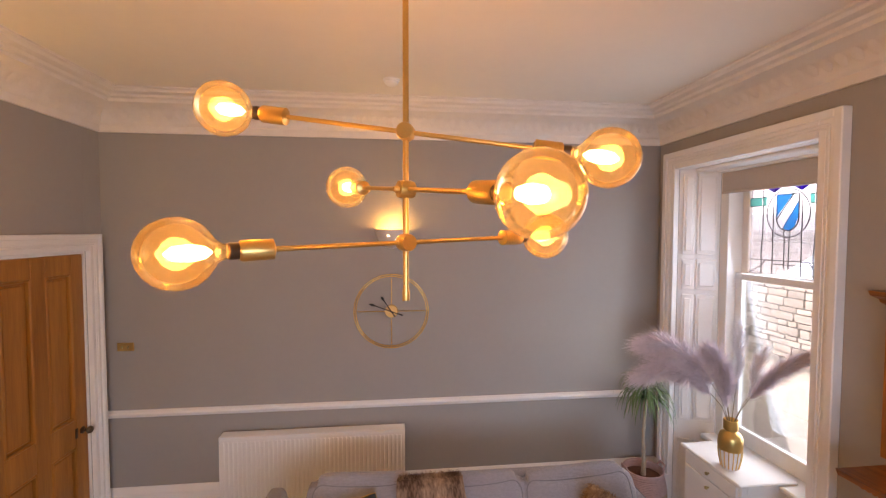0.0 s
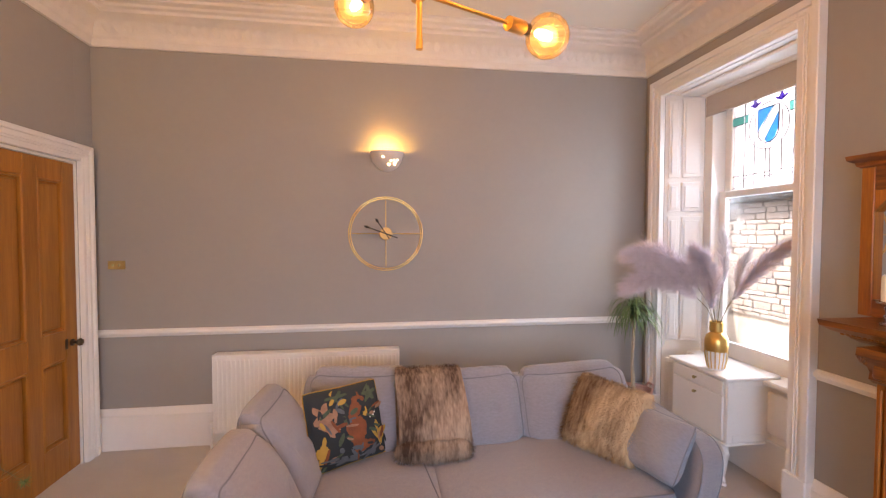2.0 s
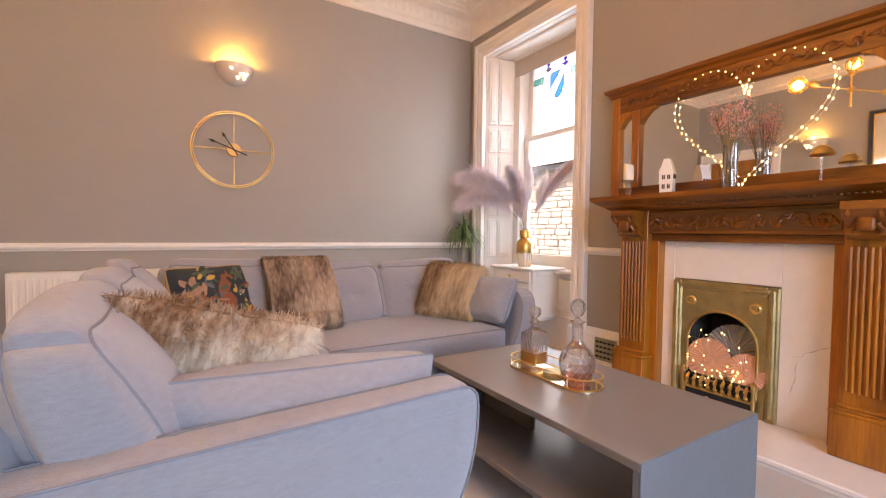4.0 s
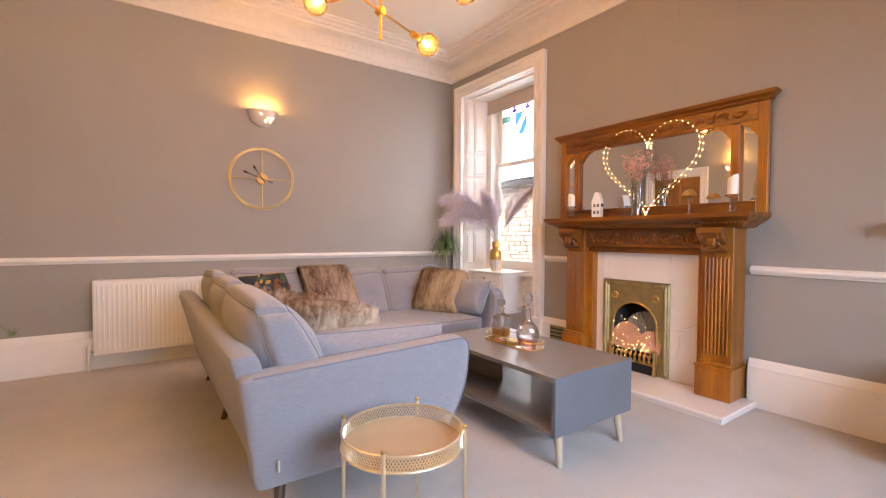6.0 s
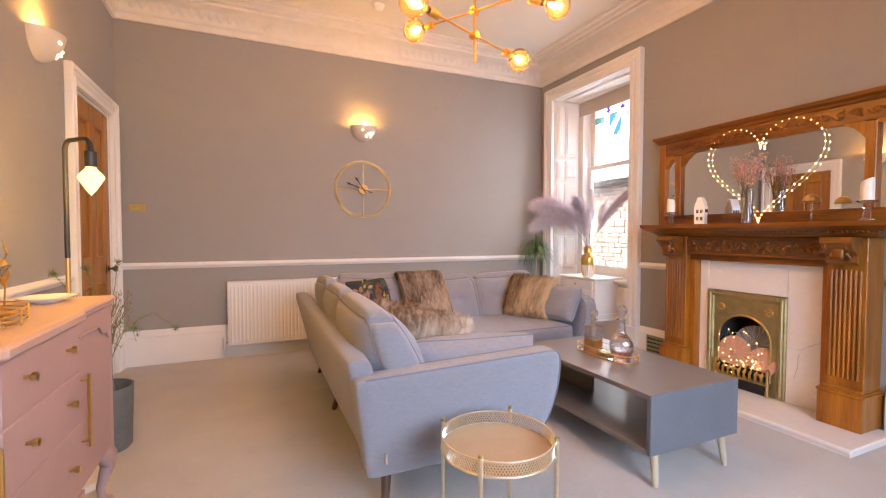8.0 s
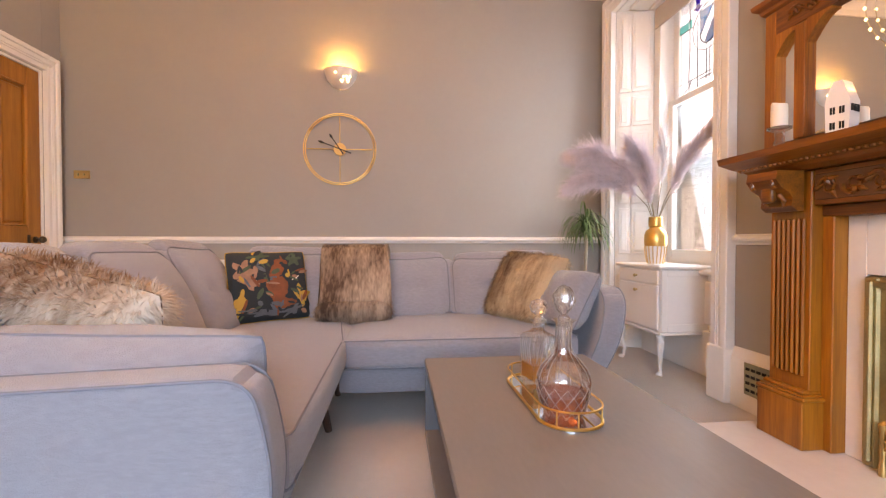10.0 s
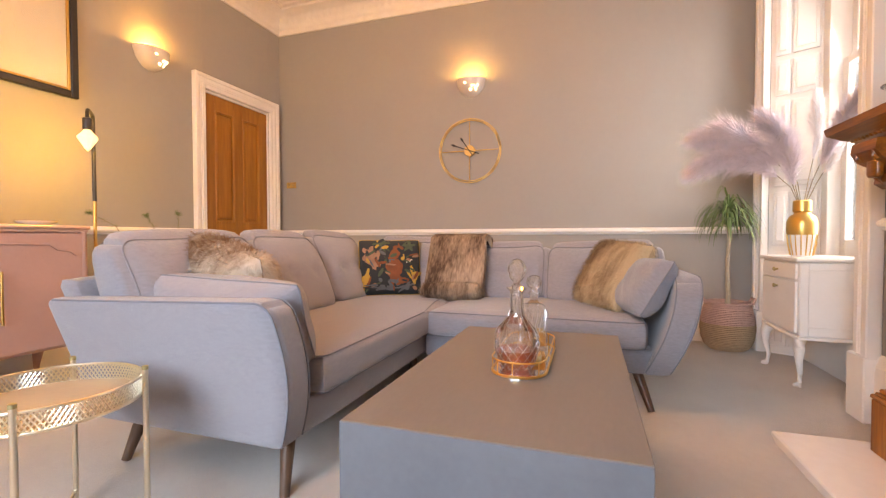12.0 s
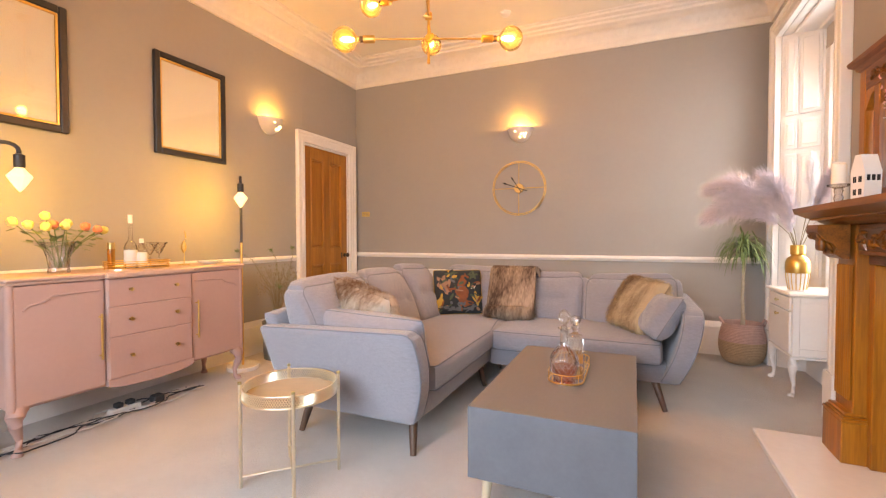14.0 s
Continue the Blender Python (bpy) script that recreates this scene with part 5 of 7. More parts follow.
for s in (-1, 1):
    part("side_post", Geo().box(2.082, 2.118, *sorted((OY + s * W, OY + s * 0.765)), 1.291, 2.02, 0.004), M["oak_v"], om, world=True)
    part("inner_post", Geo().box(2.078, 2.118, *sorted((OY + s * 0.665, OY + s * 0.61)), 1.375, 1.90, 0.004), M["oak_v"], om, world=True)
    part("side_glass", Geo().box(2.112, 2.1175, *sorted((OY + s * 0.765, OY + s * 0.665)), 1.375, 1.90, 0.0005), M["mirror"], om, world=True)
    # arched spandrels over the side glass and at the ends of the main glass
    def spandrel(y_a, y_b, z_low, z_high, quarter):
        g = Geo()
        k = 10
        f = (lambda t: z_low + (z_high - z_low) * math.sin(math.pi / 2 * t)) if quarter else (lambda t: z_low + (z_high - z_low) * math.sin(math.pi * t) ** 0.7)
        row = [(y_a + (y_b - y_a) * i / k, f(i / k)) for i in range(k + 1)]
        verts = [(x, y, z_) for y, z in row for x, z_ in ((2.084, z), (2.111, z), (2.111, 1.905), (2.084, 1.905))]
        faces = [(4 * i + c, 4 * i + 4 + c, 4 * i + 4 + (c + 1) % 4, 4 * i + (c + 1) % 4) for i in range(k) for c in range(4)]
        g.add(verts, faces + [(0, 1, 2, 3), (4 * k + 3, 4 * k + 2, 4 * k + 1, 4 * k)])
        part("arched_spandrel", g, M["oak_v"], om, world=True)
    spandrel(OY + s * 0.765, OY + s * 0.665, 1.80, 1.885, True)
    spandrel(OY + s * 0.61, OY + s * 0.50, 1.80, 1.895, True)
glass_ob = part("mirror_glass", Geo().box(2.108, 2.1175, OY - 0.61, OY + 0.61, 1.375, 1.905, 0.0005), M["mirror"], om, world=True)
part("bottom_rail", Geo().box(2.080, 2.118, OY - 0.765, OY + 0.765, 1.291, 1.375, 0.004), M["oak"], om, world=True)
fr = part("top_frieze", Geo().box(2.082, 2.118, OY - 0.765, OY + 0.765, 1.905, 2.03, 0.003), M["oak"], om, world=True)
for y0, y1, k in ((OY - 0.70, OY + 0.70, 16),):
    scrolls(fr, 2.078, y0, y1, 1.965, 0.075, k, 9, 0.006)
corn = [(2.082, 2.02), (2.070, 2.03), (2.066, 2.045), (2.045, 2.06), (2.040, 2.082)]
g = Geo()
for (x0, z0), (x1, z1) in zip(corn, corn[1:]):
    a0, a1 = 2.085 - x0, 2.085 - x1
    v = [(x0, OY - W - a0, z0), (XF - 0.002, OY - W - a0, z0), (XF - 0.002, OY + W + a0, z0), (x0, OY + W + a0, z0), (x1, OY - W - a1, z1), (XF - 0.002, OY - W - a1, z1), (XF - 0.002, OY + W + a1, z1), (x1, OY + W + a1, z1)]
    g.add(v, [(0, 1, 2, 3), (7, 6, 5, 4)] + [(i, 4 + i, 4 + (i + 1) % 4, (i + 1) % 4) for i in range(4)])
part("cornice", g, M["oak"], om, world=True, smooth=20)

# heart of lights leaning on the mirror
heart = thing("heart_light", "large wire heart strung with warm fairy lights", "decorative light", (2.058, 0.962, 1.291), shift=(0.062, 0.038, -0.028), size=(1, 1, 1.02))
hp = []
for i in range(64):
    t = 2 * math.pi * i / 64
    hx = 16 * math.sin(t) ** 3
    hz = 13 * math.cos(t) - 5 * math.cos(2 * t) - 2 * math.cos(3 * t) - math.cos(4 * t)
    z = 1.30 + (hz + 17) / 29.0 * 0.685
    hp.append((2.058 + (z - 1.30) * 0.012, 0.962 - hx / 16 * 0.39, z))
part("wire_frame", Geo().tube(hp, 0.0018, 6, True), M["wire"], heart, world=True)
for i, p in enumerate(hp):
    o = Vector(p) + Vector((-0.003, 0, 0))
    part("tiny_bulb", Geo().lathe([(0.001, -0.008), (0.0058, 0), (0.001, 0.0064)], 8, Matrix.Translation(o)), M["fairy"], heart, world=True)

MZ = 1.2625


def candlestick(at, h, hc, slant):
    c = thing("candlestick", "cut-glass candlestick with a worn white pillar candle", "candlestick", at, group="mantel candles")
    st = part("glass_holder", Geo().lathe([(0.034, 0), (0.034, 0.008), (0.016, 0.02), (0.021, 0.04), (0.014, 0.055), (0.020, 0.075), (0.014, 0.09), (0.018, h - 0.02), (0.045, h - 0.008), (0.047, h), (0.001, h)], 12), M["crystal"], c, smooth=15)
    g = Geo().lathe([(0.030, h + 0.001), (0.031, h + hc * 0.4), (0.030, h + hc * 0.9), (0.026, h + hc), (0.015, h + hc - 0.014), (0.001, h + hc - 0.016)], 20)
    g.v = [(x, y, z + (slant * y / 0.03 if z > h + hc * 0.7 else 0)) for x, y, z in g.v]
    ca = part("candle", g, M["wax"], c)
    part("wick", Geo().tube([(0, 0, h + hc - 0.02), (0.002, 0.001, h + hc - 0.004)], 0.0015, 5), M["black"], ca)


candlestick((1.955, 1.585, MZ), 0.105, 0.105, 0.010)
candlestick((1.955, 0.325, MZ), 0.115, 0.115, -0.014)

house = thing("house_ornament", "white ceramic house tealight holder with small windows", "ornament", (1.96, 1.325, MZ), 18)
out = [(-0.034, 0), (0.034, 0), (0.038, 0.13), (0.014, 0.205), (-0.014, 0.205), (-0.038, 0.13)]
part("body", Geo().prism(out, -0.034, 0.034, Matrix(((0, 0, 1, 0), (1, 0, 0, 0), (0, 1, 0, 0), (0, 0, 0, 1)))), M["ceramic"], house)
for z in (0.03, 0.085):
    for y in (-0.014, 0.014):
        for dy in (0, 0.009):
            part("window_hole", Geo().box(-0.0355, -0.0335, y - 0.008 + dy, y - 0.001 + dy, z, z + 0.026, 0.0005), M["black_lens"], house)
for y in (-0.02, 0.0, 0.02):
    part("window_hole", Geo().box(y - 0.006, y + 0.006, -0.0405, -0.035, 0.09, 0.115, 0.0005), M["black_lens"], house)

fv = thing("flower_vase", "tall clear glass vase of dried pink flowers", "vase", (1.965, 0.985, MZ))
part("glass", Geo().lathe([(0.036, 0), (0.036, 0.006), (0.034, 0.24), (0.032, 0.24), (0.033, 0.012), (0.001, 0.010)], 24, caps=False), M["crystal"], fv)
rng = random.Random(21)
stem, pk, pc = Geo(), Geo(), Geo()
for i in range(30):
    a, sp = rng.uniform(0, 6.28), rng.uniform(0.02, 0.11)
    tip = Vector((sp * math.cos(a) * 0.7, sp * math.sin(a) * 1.1, rng.uniform(0.33, 0.47) - sp * 0.4))
    b = Vector((rng.uniform(-0.02, 0.02), rng.uniform(-0.02, 0.02), 0.02))
    stem.tube([b, b.lerp(tip, 0.5) + Vector((0, 0, 0.04)), tip], 0.0016, 4)
    tgt = pk if i % 3 else pc
    for k in range(26):
        q = tip + Vector((rng.gauss(0, 0.013), rng.gauss(0, 0.013), rng.uniform(-0.06, 0.05)))
        d = Vector((rng.uniform(-1, 1), rng.uniform(-1, 1), rng.uniform(0, 1.4))) * 0.012
        strands(tgt, [q], [q + d], 0.004, rng)
part("stem", stem, M["dry"], fv)
tagged(part("pink_blooms", pk, M["dry_pink"], fv, smooth=0), kind="stuff")
tagged(part("peach_grasses", pc, M["dry_peach"], fv, smooth=0), kind="stuff")

bird = thing("mushroom_ornament", "small brown domed ornament on a slim pale stem", "ornament", (1.97, 0.60, MZ))
part("stem", Geo().lathe([(0.016, 0), (0.016, 0.006), (0.006, 0.012), (0.005, 0.13)], 12), M["crystal"], bird)
part("cap", Geo().lathe([(0.001, 0.135), (0.045, 0.125), (0.048, 0.13), (0.04, 0.15), (0.022, 0.168), (0.001, 0.174)], 18), M["brass"], bird)

# ---- arched niche ----
niche = thing("wall_niche", "white painted pointed-arch wall niche with moulded sill", "niche", (XR, -0.76, 1.10), kind="structure")
half, spring, apex = 0.345, 1.77, 2.17


def pointed(h, top):
    k = 10
    left = [(h * (1 - (1 - math.cos(math.pi / 2 * i / k))), spring + (top - spring) * math.sin(math.pi / 2 * i / k) ** 0.9) for i in range(k + 1)]
    return left


o_, i_ = pointed(half, apex), pointed(half - 0.09, apex - 0.10)
g = Geo()
for s in (-1, 1):
    a = [(-0.76 + s * y, z) for y, z in [(half, 1.20)] + o_]
    b = [(-0.76 + s * y, z) for y, z in [(half - 0.09, 1.20)] + i_]
    for k in range(len(a) - 1):
        q = [a[k], a[k + 1], b[k + 1], b[k]]
        g.add([(x, y, z) for x in (XR - 0.035, XR - 0.001) for y, z in q], [(0, 1, 2, 3), (7, 6, 5, 4), (0, 4, 5, 1), (1, 5, 6, 2), (2, 6, 7, 3), (3, 7, 4, 0)])
    g.box(XR - 0.05, XR - 0.001, *sorted((-0.76 + s * (half + 0.012), -0.76 + s * (half - 0.10))), spring - 0.02, spring + 0.012, 0.004)
part("arch_frame", g, M["white"], niche, world=True, smooth=25)
g = Geo()
for k, (z0, z1, o) in enumerate(((1.165, 1.20, 0.07), (1.14, 1.165, 0.045), (1.115, 1.14, 0.02))):
    g.box(XR - 0.05 - o, XR - 0.001, -0.76 - half - o, -0.76 + half + o - 0.015, z0, z1, 0.008)
part("sill", g, M["white"], niche, world=True)
part("lining", Geo().box(XR + 0.14, XR + 0.158, -1.015, -0.505, 1.203, 2.10, 0.002), M["white"], niche, world=True)
knob = thing("brass_ornament", "small aged brass ball ornament in the niche", "ornament", (XR + 0.05, -0.60, 1.2005))
part("foot", Geo().lathe([(0.03, 0), (0.03, 0.01), (0.012, 0.03), (0.01, 0.25)], 14), M["antique"], knob)
part("ball", Geo().lathe([(0.001, 0.245), (0.032, 0.262), (0.045, 0.295), (0.032, 0.328), (0.001, 0.34)], 16), M["antique"], knob)

tv = thing("low_media_unit", "dark wood low media unit on short legs", "cabinet", (1.95, -1.1, 0))
part("body", Geo().box(-0.19, 0.17, -0.6, 0.61, 0.12, 0.455, 0.004), M["darkbox"], tv)
part("top", Geo().box(-0.205, 0.175, -0.615, 0.625, 0.456, 0.49, 0.006), M["darkbox"], tv)
for y0 in (-0.59, 0.01):
    part("door", Geo().box(-0.206, -0.191, y0, y0 + 0.59, 0.13, 0.445, 0.004), M["darkbox"], tv)
for x in (-0.16, 0.14):
    for y in (-0.56, 0.56):
        part("leg", Geo().lathe([(0.014, 0), (0.02, 0.12)], 10, pose(x, y, 0)), M["darkbox"], tv)

# ---- white cabinet, vase and pampas ----
cab = thing("bedside_cabinet", "white painted cabinet on slim cabriole legs", "cabinet", (2.035, 2.812, 0), size=(1, 1.12, 1))
part("body", Geo().box(0.01, 0.38, -0.235, 0.235, 0.285, 0.70, 0.004), M["white"], cab)
part("top", Geo().box(-0.015, 0.39, -0.255, 0.255, 0.70, 0.722, 0.006), M["white"], cab)
for s in (-1, 1):
    g = Geo()
    ya, yb = sorted((s * 0.2355, s * 0.242))
    for a, b, c, d in ((0.01, 0.05, 0.29, 0.695), (0.34, 0.38, 0.29, 0.695), (0.05, 0.34, 0.29, 0.34), (0.05, 0.34, 0.655, 0.695)):
        g.box(a, b, ya, yb, c, d, 0.003)
    part("side_frame", g, M["white"], cab)
for z0, z1, kz in ((0.60, 0.69, 0.645), (0.30, 0.59, 0.545)):
    dr = part("drawer_front", Geo().box(-0.004, 0.012, -0.215, 0.215, z0, z1, 0.004), M["white"], cab)
    part("knob", Geo().lathe([(0.006, 0), (0.006, 0.01), (0.012, 0.016), (0.010, 0.024), (0.001, 0.026)], 12, pose(-0.004, 0.0, kz, 0, -90, 0)), M["antique"], dr)
g = Geo().box(0.0, 0.385, -0.24, 0.24, 0.265, 0.285, 0.006)
part("apron", g, M["white"], cab)
for x, sx in ((0.03, -1), (0.35, 1)):
    for y, sy in ((-0.205, -1), (0.205, 1)):
        g = Geo().tube([(x, y, 0.275), (x + sx * 0.012, y + sy * 0.014, 0.22), (x + sx * 0.010, y + sy * 0.012, 0.15), (x - sx * 0.002, y - sy * 0.002, 0.07), (x + sx * 0.004, y + sy * 0.004, 0.022), (x + sx * 0.016, y + sy * 0.012, 0.008), (x + sx * 0.018, y + sy * 0.014, 0.0)], [0.034, 0.028, 0.018, 0.011, 0.012, 0.020, 0.019], 10)
        part("leg", g, M["white"], cab)

vase = thing("vase", "gold vase with a white and gold striped base", "vase", (2.12, 2.735, 0.7225))
prof = [(0.045, 0), (0.052, 0.01), (0.064, 0.07), (0.07, 0.13)]
part("striped_base", Geo().lathe(prof, 30), M["ceramic"], vase)
body = part("gold_body", Geo().lathe([(0.0705, 0.129), (0.074, 0.16), (0.073, 0.205), (0.062, 0.235), (0.042, 0.25), (0.038, 0.258), (0.045, 0.266), (0.045, 0.325), (0.041, 0.33), (0.038, 0.325), (0.036, 0.26)], 30, caps=False), M["gold"], vase)
for i in range(16):
    a = 2 * math.pi * i / 16
    part("gold_stripe", Geo().tube([((r + 0.0006) * math.cos(a), (r + 0.0006) * math.sin(a), z) for r, z in prof[1:]], 0.0035, 5), M["gold"], vase)


def plume(parent, material, path, spread, count, seed, width=0.0016, droop=0.05):
    rng = random.Random(seed)
    pts = [Vector(p) for p in path]
    g, base, tips = Geo(), [], []
    k = len(pts) - 1

    def at(t):
        t = max(0, min(0.9999, t)) * k
        return pts[int(t)].lerp(pts[int(t) + 1], t - int(t))

    g.tube([at(i / 12) for i in range(13)], [0.003 * (1 - i / 18) for i in range(13)], 5)
    st = part("stem", g, M["dry"], parent)
    h = Geo()
    for _ in range(count):
        t = rng.uniform(0.36, 0.99)
        p = at(t)
        d = (at(min(1, t + 0.08)) - at(t - 0.08)).normalized()
        side = Vector((rng.gauss(0, 1), rng.gauss(0, 1), rng.gauss(0, 1))).normalized()
        w = spread * math.sin(math.pi * min(1, (t - 0.33) / 0.71)) ** 0.7
        q = p + side * w * rng.uniform(0.2, 0.95) + d * rng.uniform(0.05, 0.15) + Vector((0, 0, -droop * rng.random()))
        base.append(p)
        tips.append(q)
    strands(h, base, tips, width, rng)
    tagged(part("plume", h, material, parent, smooth=0), kind="stuff")


pam = thing("pampas_grass", "mauve and white dried pampas plumes in a gold vase", "dried grass", (2.12, 2.735, 0.985), size=(0.95, 0.95, 1.06))
plume(pam, M["pampas"], [(0, 0, 0), (-0.05, 0.03, 0.18), (-0.17, 0.09, 0.38), (-0.34, 0.17, 0.50), (-0.50, 0.25, 0.50)], 0.17, 7000, 1, 0.0016)
plume(pam, M["pampas"], [(0, 0, 0), (-0.05, 0.03, 0.14), (-0.18, 0.10, 0.29), (-0.36, 0.18, 0.36), (-0.52, 0.24, 0.30)], 0.16, 6500, 2, 0.0016)
plume(pam, M["pampas"], [(0, 0, 0), (-0.02, 0.01, 0.15), (-0.06, 0.02, 0.30), (-0.12, -0.01, 0.42), (-0.2, -0.04, 0.50)], 0.15, 5000, 3, 0.0016)
plume(pam, M["pampas"], [(0, 0, 0), (0.02, -0.07, 0.16), (0.05, -0.18, 0.33), (0.08, -0.29, 0.46), (0.11, -0.41, 0.56)], 0.10, 4200, 4, 0.0016)
plume(pam, M["pampas"], [(0, 0, 0), (-0.03, -0.01, 0.10), (-0.06, -0.02, 0.2), (-0.07, -0.03, 0.28), (-0.08, -0.04, 0.33)], 0.12, 3000, 5, 0.0016)
plume(pam, M["pampas_white"], [(0, 0, 0), (0.04, 0.02, 0.2), (0.08, 0.03, 0.38), (0.09, 0.05, 0.52), (0.09, 0.06, 0.60)], 0.08, 1600, 6, 0.002)
plume(pam, M["pampas_white"], [(0, 0, 0), (0.06, -0.02, 0.15), (0.11, -0.05, 0.26), (0.14, -0.04, 0.38), (0.16, -0.06, 0.46)], 0.08, 1500, 7, 0.002)

# ---- potted plant ----
pot = thing("plant_basket", "pink and straw woven belly basket with handles", "basket", (1.925, 3.42, 0))
low = [(0.115, 0), (0.15, 0.03), (0.172, 0.09), (0.18, 0.16), (0.178, 0.20)]
hi = [(0.178, 0.20), (0.172, 0.25), (0.158, 0.31), (0.15, 0.345), (0.158, 0.352), (0.15, 0.358), (0.143, 0.345), (0.15, 0.26)]


def woven(prof):
    out = []
    for (r0, z0), (r1, z1) in zip(prof, prof[1:]):
        k = max(1, int(math.hypot(r1 - r0, z1 - z0) / 0.012))
        for i in range(k):
            t = i / k
            out += [(r0 + (r1 - r0) * t - 0.002, z0 + (z1 - z0) * t), (r0 + (r1 - r0) * (t + 0.5 / k) + 0.003, z0 + (z1 - z0) * (t + 0.5 / k))]
    return out + [prof[-1]]


part("straw_base", Geo().lathe(woven(low), 36), M["straw"], pot, "natural straw lower half")
part("pink_top", Geo().lathe(woven(hi), 36, caps=False), M["basket"], pot, "pink woven upper half")
part("soil", Geo().lathe([(0.147, 0.29), (0.08, 0.30), (0.001, 0.298)], 24, caps=False), M["soil"], pot)
for s in (-1, 1):
    part("handle", Geo().tube([(s * 0.15, -0.05, 0.345), (s * 0.168, -0.03, 0.385), (s * 0.168, 0.03, 0.385), (s * 0.15, 0.05, 0.345)], 0.009, 8), M["basket"], pot)
plant = thing("potted_palm", "ponytail palm with a slim trunk and drooping leaves", "plant", (1.925, 3.42, 0.295))
part("trunk", Geo().tube([(0, 0, 0), (0.005, 0, 0.12), (-0.004, 0.004, 0.3), (0.004, 0, 0.54), (0.0, 0, 0.73)], [0.022, 0.016, 0.013, 0.013, 0.018], 10), M["bark"], plant)
rng = random.Random(31)
for i in range(150):
    a, ln = rng.uniform(0, 6.28), rng.uniform(0.24, 0.46)
    z0, el = rng.uniform(0.62, 0.75), rng.uniform(0.55, 1.45)
    p, pts = Vector((0, 0, z0)), []
    d = Vector((math.cos(a) * math.cos(el), math.sin(a) * math.cos(el), math.sin(el)))
    n = 7
    verts, faces = [], []
    side = Vector((-math.sin(a), math.cos(a), 0))
    for k in range(n):
        w = 0.006 * (1 - (k / (n - 1)) ** 2) + 0.0008
        verts += [p - side * w, p + side * w]
        d = (d + Vector((0, 0, -1.15 * (0.2 + k / n)))).normalized()
        p = p + d * (ln / n)
    faces = [(2 * k, 2 * k + 1, 2 * k + 3, 2 * k + 2) for k in range(n - 1)]
    part("leaf", Geo().add(verts, faces), M["leaf"], plant)

# ---- corner sofa ----
sofa = thing("corner_sofa", "grey woven fabric corner sofa with piped cushions and splayed arms", "sofa", (-0.2, 1.8, 0))


def block(name, x0, x1, y0, y1, z0, z1, r=0.04, puff=0.0, bend=None, n=9, material=None, parent=None):
    c = Vector(((x0 + x1) / 2, (y0 + y1) / 2, (z0 + z1) / 2))
    g = Geo().soft(x1 - x0, y1 - y0, z1 - z0, r, puff, n, Matrix.Translation(c))
    if bend:
        g.v = [tuple(bend(*p)) for p in g.v]
    return part(name, g, material or M["sofa"], parent or sofa, world=True)


def line_part(name, pts, r, material, parent, closed=False):
    return part(name, Geo().tube(pts, r, 7, closed), material, parent, world=True)


block("seat_base", -0.76, 0.045, 0.85, 2.86, 0.165, 0.30, 0.03)
block("seat_base", 0.06, 1.24, 1.93, 2.86, 0.165, 0.30, 0.03)
# backs lean outwards
lean_x = lambda x, y, z: (x - 0.13 * max(0, z - 0.18) / 0.5, y - 0.22 * max(0, z - 0.19) * max(0, 1.2 - y) / 0.41, z)
lean_y = lambda x, y, z: (x, y + 0.10 * max(0, z - 0.18) / 0.5, z)
block("back_frame", -0.775, -0.655, 0.79, 2.90, 0.17, 0.70, 0.045, bend=lean_x, n=10)
block("back_frame", -0.66, 1.36, 2.74, 2.86, 0.17, 0.70, 0.045, bend=lean_y, n=10)


def rounded(u, v, U, V, R):
    """Turns the square corner at (U, V) into a round one of radius R."""
    su, sv = (1 if U > 0 else -1), (1 if V > 0 else -1)
    a, b = (u - (U - su * R)) / (su * R), (v - (V - sv * R)) / (sv * R)
    if a <= 0 or b <= 0:
        return u, v
    k = max(a, b) / math.hypot(a, b)
    return U - su * R + su * R * a * k, V - sv * R + sv * R * b * k


def run_of(corners, step=0.02):
    """Evenly spaced points along a broken line."""
    out = []
    for p, q in zip(corners, corners[1:]):
        p, q = Vector(p), Vector(q)
        k = max(1, int((q - p).length / step))
        out += [p.lerp(q, i / k) for i in range(k)]
    return out + [Vector(corners[-1])]


def arm_near(x, y, z):
    x, z = rounded(x, z, 0.085, 0.648, 0.05)
    t = max(0, min(1, (z - 0.165) / 0.48))
    f = (x + 0.8) / 0.88
    return (x + f * 0.035 * math.sin(math.pi * t) - f * 0.05 * (1 - t) ** 2 + (f - 1) * 0.075 * t, y - 0.115 * t, z + t * (0.03 * f - 0.022))


near = block("arm", -0.80, 0.085, 0.748, 0.868, 0.165, 0.648, 0.03, bend=arm_near, n=22)
for y in (0.756, 0.860):
    line_part("arm_piping", [arm_near(*p) for p in run_of([(0.080, y, 0.18), (0.080, y, 0.643), (-0.76, y, 0.643)])], 0.0032, M["piping"], near)


def arm_right(x, y, z):
    w, z = rounded(4 - y, z, 2.12, 0.658, 0.09)
    y = 4 - w
    t = max(0, min(1, (z - 0.17) / 0.49))
    f = (2.86 - y) / 0.98
    return (x + 0.135 * (1 - (1 - t) ** 1.8), y - f * 0.05 * math.sin(math.pi * t) + f * 0.04 * (1 - t), z)


right = block("arm", 1.185, 1.305, 1.88, 2.86, 0.17, 0.658, 0.026, bend=arm_right, n=22)
for x in (1.192, 1.298):
    line_part("arm_piping", [arm_right(*p) for p in run_of([(x, 1.886, 0.19), (x, 1.886, 0.652), (x, 2.82, 0.652)])], 0.0032, M["piping"], right)
# seats
s1 = block("seat_cushion", -0.60, 0.095, 0.90, 2.62, 0.295, 0.44, 0.035, 0.012, n=11)
